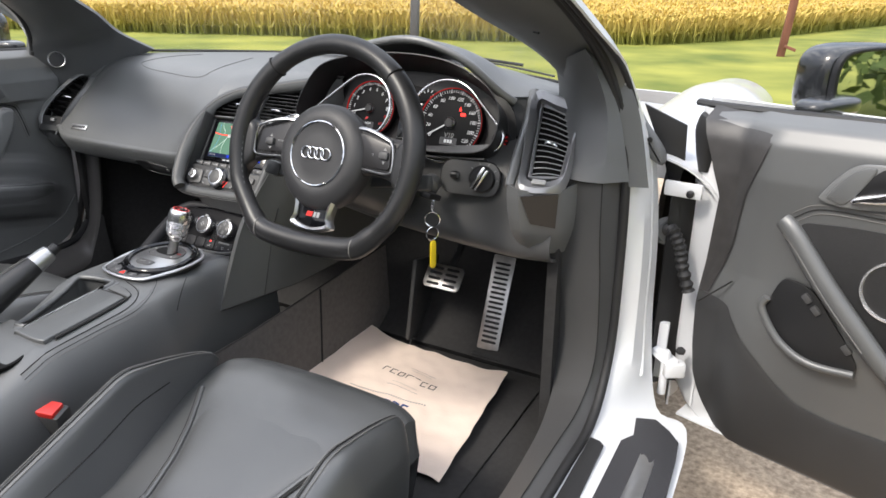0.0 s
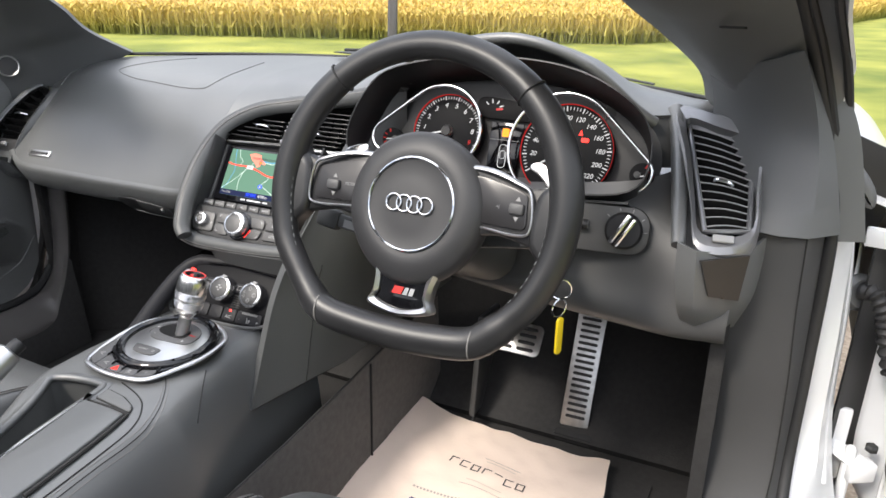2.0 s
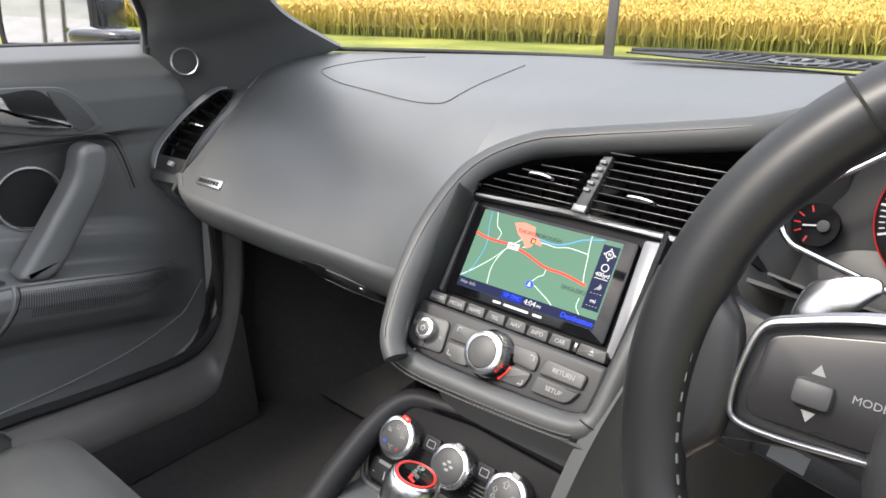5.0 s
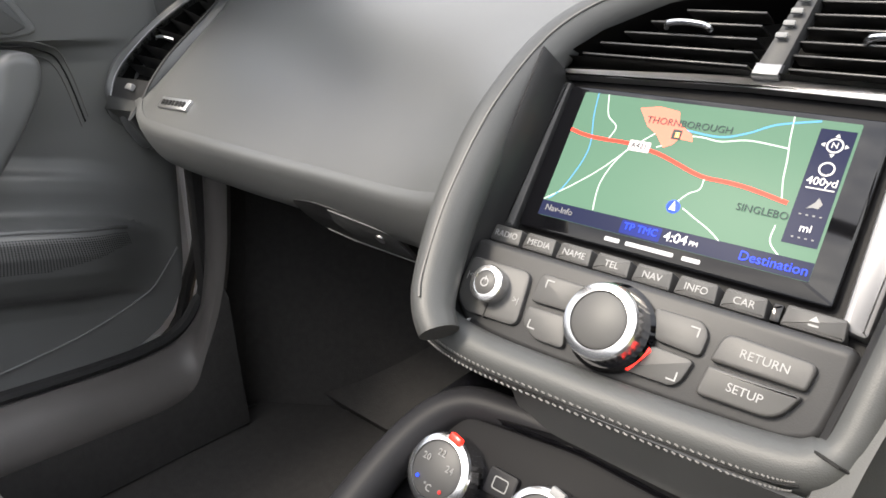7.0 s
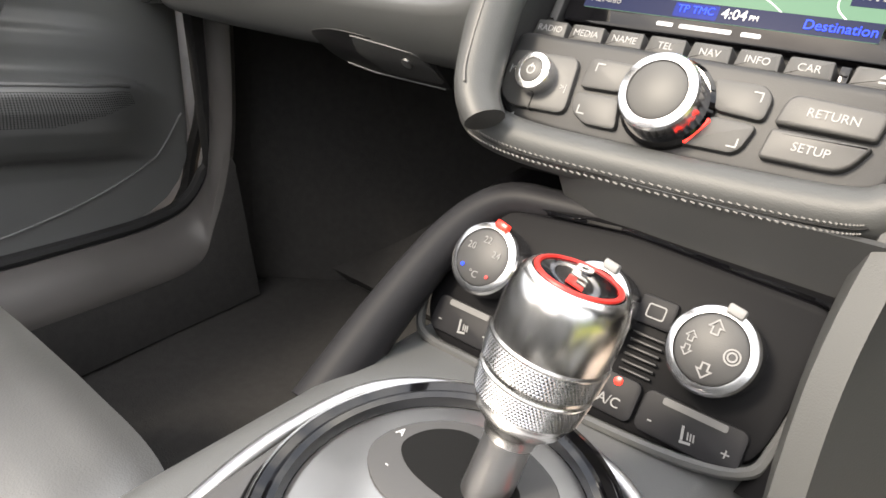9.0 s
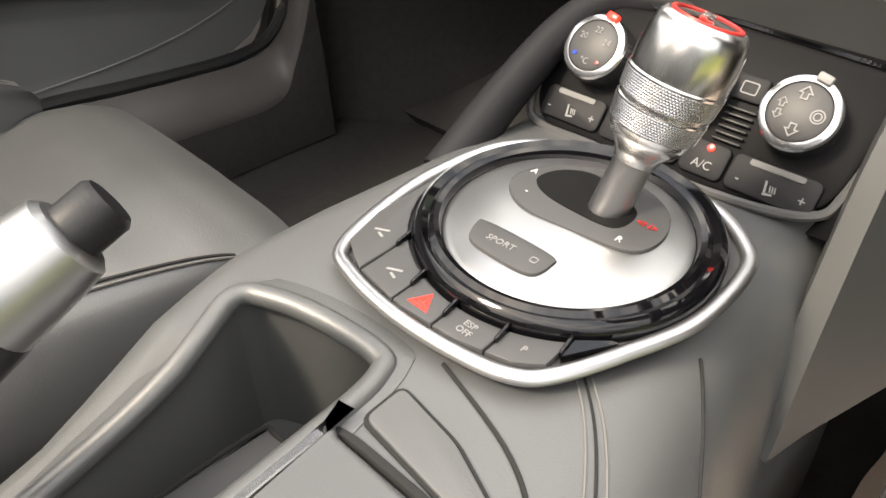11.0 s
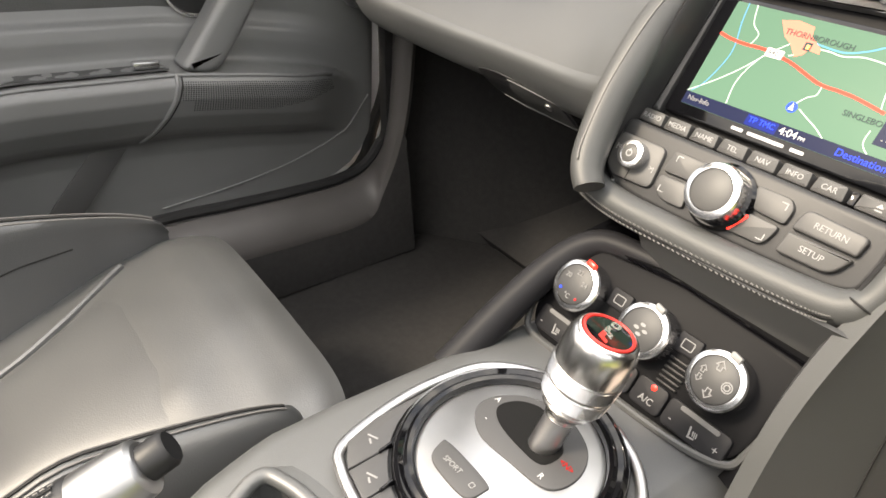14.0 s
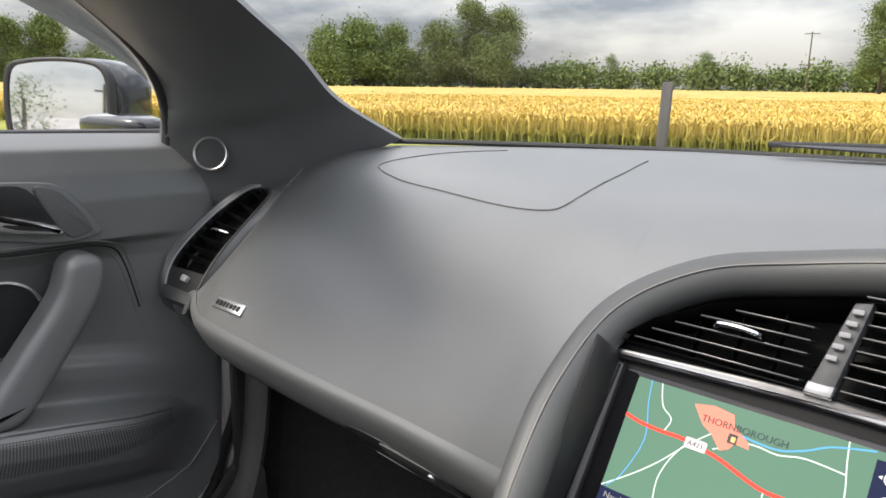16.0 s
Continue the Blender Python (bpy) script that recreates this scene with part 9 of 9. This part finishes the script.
for x0, x1, text in ((-0.0718, -0.0475, "lock"), (-0.0465, -0.0240, "spoiler"), (-0.0230, -0.0018, "hazard"), (-0.0008, 0.0222, "ESP\nOFF"), (0.0232, 0.0440, "P")):
    xs = [x0 + (x1 - x0) * k / 4 for k in range(5)]
    outline = [Vector((x, key_low(x), 0)) for x in xs] + [Vector((x, key_top(x), 0)) for x in xs[::-1]]
    kb = part("button", plate(outline, 0.0042, 0.0007, GF @ pose(0, 0, 0.0042)), BUTTON, gear)
    cx = (x0 + x1) / 2
    cy = (key_low(cx) + key_top(cx)) / 2
    if text == "hazard":
        tri = [Vector((0.0062 * math.cos(radians(q)), 0.0062 * math.sin(radians(q)) - 0.001)) for q in (90, 210, 330)]
        part("hazard_mark", hoop(tri, [q * 0.66 for q in tri], 0.0004, 0, GF @ pose(cx, cy, 0.0084)), RED_LIT, kb, "lit red warning triangle")
        part("hazard_core", hoop([q * 0.5 for q in tri], [q * 0.2 for q in tri], 0.0004, 0, GF @ pose(cx, cy, 0.0084)), RED_LIT, kb)
    elif text in ("lock", "spoiler"):
        part("mark", merge(moved(rbox(0.0075, 0.0012, 0.0004, 0), GF @ pose(cx, cy, 0.0085, 0, 0, 25)), moved(rbox(0.004, 0.0012, 0.0004, 0), GF @ pose(cx + 0.002, cy - 0.003, 0.0085, 0, 0, -20))), MARK_DIM, kb)
    else:
        part("writing", letters(text, 0.0042, GF @ pose(cx, cy, 0.0086)), MARK_DIM, kb)
    part("button_catch", moved(rbox(0.0016, 0.010, 0.005, 0.0007), GF @ pose(x1 + 0.0005, key_top(x1) + -0.003, 0.0085, 0, 0, 8)), GLOSS, kb)
part("ash_slot", plate([Vector(q) for q in ((0.046, -0.066, 0), (0.058, -0.046, 0), (0.055, -0.047, 0), (0.045, -0.056, 0))], 0.0050, 0, GF @ pose(0, 0, 0.0042)), GLOSS, gear)
foot, head = GF @ Vector((0.008, 0.016, 0.004)), Vector((0.017, -0.107, 0.591))
stem_axis = (head - foot).normalized()
part("stem", tube([foot, foot.lerp(head, 0.55)], [0.0095, 0.0085], 20), ALUMINIUM, gear, "satin metal stem")
LM = Matrix.Translation(head) @ stem_axis.to_track_quat("Z", "Y").to_matrix().to_4x4()
POLISHED = surface("polished_metal", (0.74, 0.73, 0.72), 0.24, metal=1.0, spread=0.03, size=30)
prof = [(0.0085, -0.0640), (0.0100, -0.0632), (0.0108, -0.0600), (0.0120, -0.0575), (0.0165, -0.0530), (0.0180, -0.0495), (0.0184, -0.0478), (0.0190, -0.0470), (0.0202, -0.0375), (0.0204, -0.0368), (0.0196, -0.0362), (0.0196, -0.0350), (0.0204, -0.0344), (0.0211, -0.0250), (0.0213, -0.0243), (0.0206, -0.0236), (0.0208, -0.0222), (0.0209, -0.0150), (0.0203, -0.0075), (0.0190, -0.0025), (0.0172, -0.0002), (0.0160, 0.0004), (0.0152, -0.0004)]
knob = part("knob", lathe(prof, LM, 72), POLISHED, gear, "turned and polished metal gear knob", 30)
band = []
for z0, z1, r0, r1 in ((-0.0468, -0.0377, 0.01905, 0.0202), (-0.0342, -0.0252, 0.02045, 0.0211)):
    for i in range(8):
        f = (i + 0.5) / 8
        z, r = z0 + (z1 - z0) * f, r0 + (r1 - r0) * f
        for k in range(96):
            a = 2 * math.pi * (k + 0.5 * (i % 2)) / 96
            band.append((LM @ pose(r * math.cos(a), r * math.sin(a), z, 0, 0, math.degrees(a)), (z1 - z0) / 8))
bm = bmesh.new()
for m, h in band:
    ps = [m @ Vector(q) for q in ((0, -0.00066, -h * 0.45), (0, 0.00066, -h * 0.45), (0, 0.00066, h * 0.45), (0, -0.00066, h * 0.45), (0.00045, 0, 0))]
    vs = [bm.verts.new(q) for q in ps]
    for i in range(4):
        bm.faces.new((vs[i], vs[(i + 1) % 4], vs[4]))
part("knurling", bm, BRIGHT, knob, "fine cross knurling", 15)
part("cap", lathe([(0.0153, -0.002), (0.0153, 0.0004), (0, 0.0010)], LM, 40), GLOSS, knob, "black cap with a red badge")
part("cap_ring", lathe([(0.0132, 0.0006), (0.0138, 0.0013), (0.0150, 0.0011), (0.0153, 0.0004)], LM, 48), RED_PLASTIC, knob, "thin red ring")
BM = LM @ pose(0, 0, 0.0010, 0, 0, -38)
part("cap_badge", merge(plate([(-0.0120, -0.0030), (-0.0095, -0.0030), (-0.0065, 0.0030), (-0.0090, 0.0030)], 0.0006, 0, BM), plate([(-0.0085, 0.0002), (-0.0040, 0.0002), (-0.0028, 0.0030), (-0.0072, 0.0030)], 0.0006, 0, BM)), RED_PLASTIC, knob)
part("cap_badge_silver", merge(plate([(-0.0040, -0.0030), (-0.0020, -0.0030), (0.0008, 0.0030), (-0.0012, 0.0030)], 0.0006, 0, BM), plate([(-0.0016, 0.0002), (0.0030, 0.0002), (0.0044, 0.0030), (-0.0002, 0.0030)], 0.0006, 0, BM), hoop(rrect(0.0062, 0.0058, 0.002, 4, 0.0080, 0), rrect(0.0030, 0.0024, 0.001, 4, 0.0080, 0), 0.0006, 0, BM)), BRIGHT, knob)

# ---- handbrake ----
hb = thing("handbrake", (-0.09, -0.55, 0.44), "leather handbrake lever with a satin metal end and push button", "handbrake")
tip, tail = Vector((-0.0600, -0.330, 0.5642)), Vector((-0.0930, -0.502, 0.4722))
ax = (tail - tip).normalized()
part("grip", tube([tip + ax * d for d in (0.030, 0.033, 0.06, 0.10, 0.14, 0.18, 0.185)], [0.0165, 0.0185, 0.0212, 0.0255, 0.0285, 0.0295, 0.026], 28, flat=0.95), WHEEL_LEATHER, hb)
part("collar", tube([tip + ax * d for d in (0.0, 0.002, 0.010, 0.028, 0.034)], [0.0125, 0.0150, 0.0162, 0.0178, 0.0178], 28, flat=0.95), BRUSHED, hb, "satin metal collar")
part("push_button", tube([tip - ax * 0.014, tip - ax * 0.012, tip + ax * 0.004], [0.0080, 0.0095, 0.0095], 20), DARK, hb, "black push button")
up_hb = (Vector((-0.17, -0.235, 0.88)) - ax * ax.dot(Vector((-0.17, -0.235, 0.88)))).normalized()
side_hb = ax.cross(up_hb)
grip_r = lambda d: float(np.interp(d, [0.033, 0.06, 0.10, 0.14, 0.18], [0.0182, 0.0208, 0.0250, 0.0280, 0.0290]))
part("seam", tube([tip + ax * d + up_hb * (grip_r(d) + 0.0004) for d in (0.036, 0.06, 0.10, 0.14, 0.178)], 0.0007, 6), SEAM, hb)
for name_s, off in (("upper_stitching", 0.0028), ("lower_stitching", -0.0028)):
    threads = []
    for k in range(38):
        d = 0.037 + 0.0037 * k
        mid = tip + ax * d + up_hb * (grip_r(d) + 0.0003) + side_hb * off
        threads.append(tube([mid - ax * 0.0013 - side_hb * off * 0.12, mid + ax * 0.0013 + side_hb * off * 0.12], 0.00055, 5))
    tagged(part(name_s, merge(*threads), STITCH, hb), kind="stuff")
part("boot", tube(spline([tip + ax * 0.175, tip + ax * 0.21 + Vector((0, 0, -0.008)), tip + ax * 0.25 + Vector((0, 0, -0.03))], 5), [0.027 + 0.0012 * k for k in range(11)], 16), SEAT_LEATHER, hb, "soft leather boot")
part("bracket", rbox(0.026, 0.030, 0.060, 0.004, pose(-0.098, -0.440, 0.440, 12, 0, 0)), DARK, hb, "dark plastic lever bracket")


# ---- seats ----
def cushion_top(x, d):
    """The cushion's height at x from its middle and d behind its front."""
    z = float(np.interp(d, [0.0, 0.03, 0.07, 0.13, 0.20, 0.30, 0.50], [0.372, 0.384, 0.386, 0.374, 0.350, 0.316, 0.290]))
    return z + 0.006 * math.cos(x * 9) - 0.016 * min(1.0, abs(x) / 0.19) ** 8


def insert_half(d):
    return float(np.interp(d, [0.10, 0.12, 0.15, 0.19, 0.24, 0.30, 0.52], [0.172, 0.156, 0.136, 0.114, 0.094, 0.082, 0.078]))


def bolster_line(d):
    """Half of a section across the bolster, from the sill side to the cushion."""
    k = math.sqrt(min(1.0, max(0.0, (d - 0.06) / 0.16)))
    foot_x = float(np.interp(d, [0.06, 0.14, 0.22, 0.35, 0.52], [0.186, 0.178, 0.162, 0.142, 0.132]))
    foot_z = cushion_top(foot_x, d) - 0.004
    crest = 0.388 + 0.058 * k - 0.36 * max(0.0, d - 0.24)
    pts = [(0.190 + 0.022 * k, 0.19), (0.196 + 0.030 * k, crest - 0.085), (0.194 + 0.030 * k, crest - 0.045), (0.188 + 0.018 * k, crest - 0.006), (0.178 + 0.004 * k, crest), (0.5 * foot_x + 0.092, 0.45 * foot_z + 0.55 * crest + 0.002), (foot_x, foot_z)]
    return spline([(x, 0, z) for x, z in pts], 4)


def seat(c, y0, label):
    ob = thing("car_seat", (c, y0 - 0.25, 0.16), label, "car seat", "front seats")

    def skin(u, v):
        x = 0.19 * spow(2 * u - 1, 0.9)
        if v < 0.3:
            a = v / 0.3 * math.pi / 2
            d, z = 0.040 - 0.040 * math.sin(min(a * 1.35, math.pi / 2)), 0.20 + (cushion_top(x, 0.0) - 0.20) * min(1, v / 0.3) ** 0.8
            if v > 0.21:
                d = 0.006 * (v - 0.21) / 0.09
        else:
            d = 0.006 + 0.50 * (v - 0.3) / 0.7
            z = cushion_top(x, d)
        if abs(2 * u - 1) > 0.985:
            z = min(z, 0.30)
        d += 0.016 * abs(2 * u - 1) ** 7 * max(0, 1 - d / 0.10)
        z += 0.0012 * noise.noise((x * 22 + c, d * 22, 3)) + 0.0020 * noise.noise((x * 7, d * 30 + c, 8)) * max(0, 1 - d / 0.2)
        return (c + x, y0 - d, z)
    part("seat_cushion", sheet(skin, 44, 60, 0.0), SEAT_LEATHER, ob)
    part("seat_base", rbox(0.36, 0.40, 0.15, 0.02, pose(c, y0 - 0.28, 0.190)), PLASTIC, ob)

    def insert(u, v):
        d = 0.122 + 0.40 * v ** 1.4
        w = insert_half(d)
        x = w * (2 * u - 1)
        e = 1 - abs(2 * u - 1) ** 6
        return (c + x, y0 - d, cushion_top(x, d) - 0.005 + 0.012 * e ** 0.5 * min(1, v / 0.45) ** 0.7)
    mid_pad = part("seat_insert", sheet(insert, 36, 40, 0.0), SEAT_LEATHER, ob)
    for s in (-1, 1):
        ds = [0.124 + 0.40 * (k / 30) ** 1.3 for k in range(31)]
        part("piping", tube([(c + s * (insert_half(d) + 0.001), y0 - d, cushion_top(insert_half(d), d) + 0.001) for d in ds], 0.0045, 8), SEAT_LEATHER, mid_pad)
        part("seam", tube([(c + s * (insert_half(d) + 0.007), y0 - d, cushion_top(insert_half(d), d) + 0.0005) for d in ds], 0.0016, 6), SEAM, mid_pad)
        lines = [[Vector((c + s * p.x, y0 - d, p.z)) for p in bolster_line(d)] for d in [0.06 + 0.48 * (k / 34) ** 1.25 for k in range(35)]]
        bol = part("side_bolster", loft(lines, 0.0), SEAT_LEATHER, ob)
        for i, lift, r, mat in ((14, 0.0010, 0.0009, STITCH), (15, 0.0002, 0.0013, SEAM), (16, 0.0010, 0.0009, STITCH)):
            part("stitching", tube([q[i] + Vector((s * 0.0006, 0, lift)) for q in lines[2:]], r, 5), mat, bol)
        part("seam", tube([q[20] + Vector((0, 0, 0.0003)) for q in lines[10:]], 0.0011, 5), SEAM, bol)

    def back_shape(x, y, z):
        f = (z + 0.33) / 0.66
        return (c + x * (1 - 0.10 * f), y0 - 0.635 - 0.225 * f - 0.02 * math.sin(3 * f) + y + 0.6 * x * x * 0.5, 0.72 + z)
    part("backrest", bent(cushion(0.20, 0.055, 0.33, 0.30, 0.40, 56, 36), back_shape), SEAT_LEATHER, ob)
    for s in (-1, 1):
        part("back_bolster", bent(cushion(0.052, 0.060, 0.25, 0.6, 0.6, 36, 28), lambda x, y, z, s=s: (c + s * 0.205 + x, y0 - 0.635 - 0.225 * ((z + 0.33) / 0.66) + y + 0.03, 0.66 + z)), SEAT_LEATHER, ob)
    return ob


seat(-0.394, -0.136, "black leather passenger seat with raised side bolsters")
driver_seat = seat(0.424, -0.212, "black leather driver's seat with raised side bolsters")
driver_seat.location += Vector((0.0, 0.010, 0.018))
buckle = thing("seat_belt_buckle", (0.11, -0.49, 0.30), "black seat belt buckle with a red release button", "belt buckle")
part("housing", rbox(0.074, 0.034, 0.125, 0.006, pose(0.102, -0.486, 0.340, 10, 6, 20)), PLASTIC, buckle)
part("release", rbox(0.068, 0.028, 0.012, 0.003, pose(0.108, -0.497, 0.402, 10, 6, 20)), RED_PLASTIC, buckle, "red release button")
part("stalk", tube([(0.105, -0.48, 0.32), (0.10, -0.50, 0.24)], 0.010, 8, flat=0.5), RUBBER, buckle)
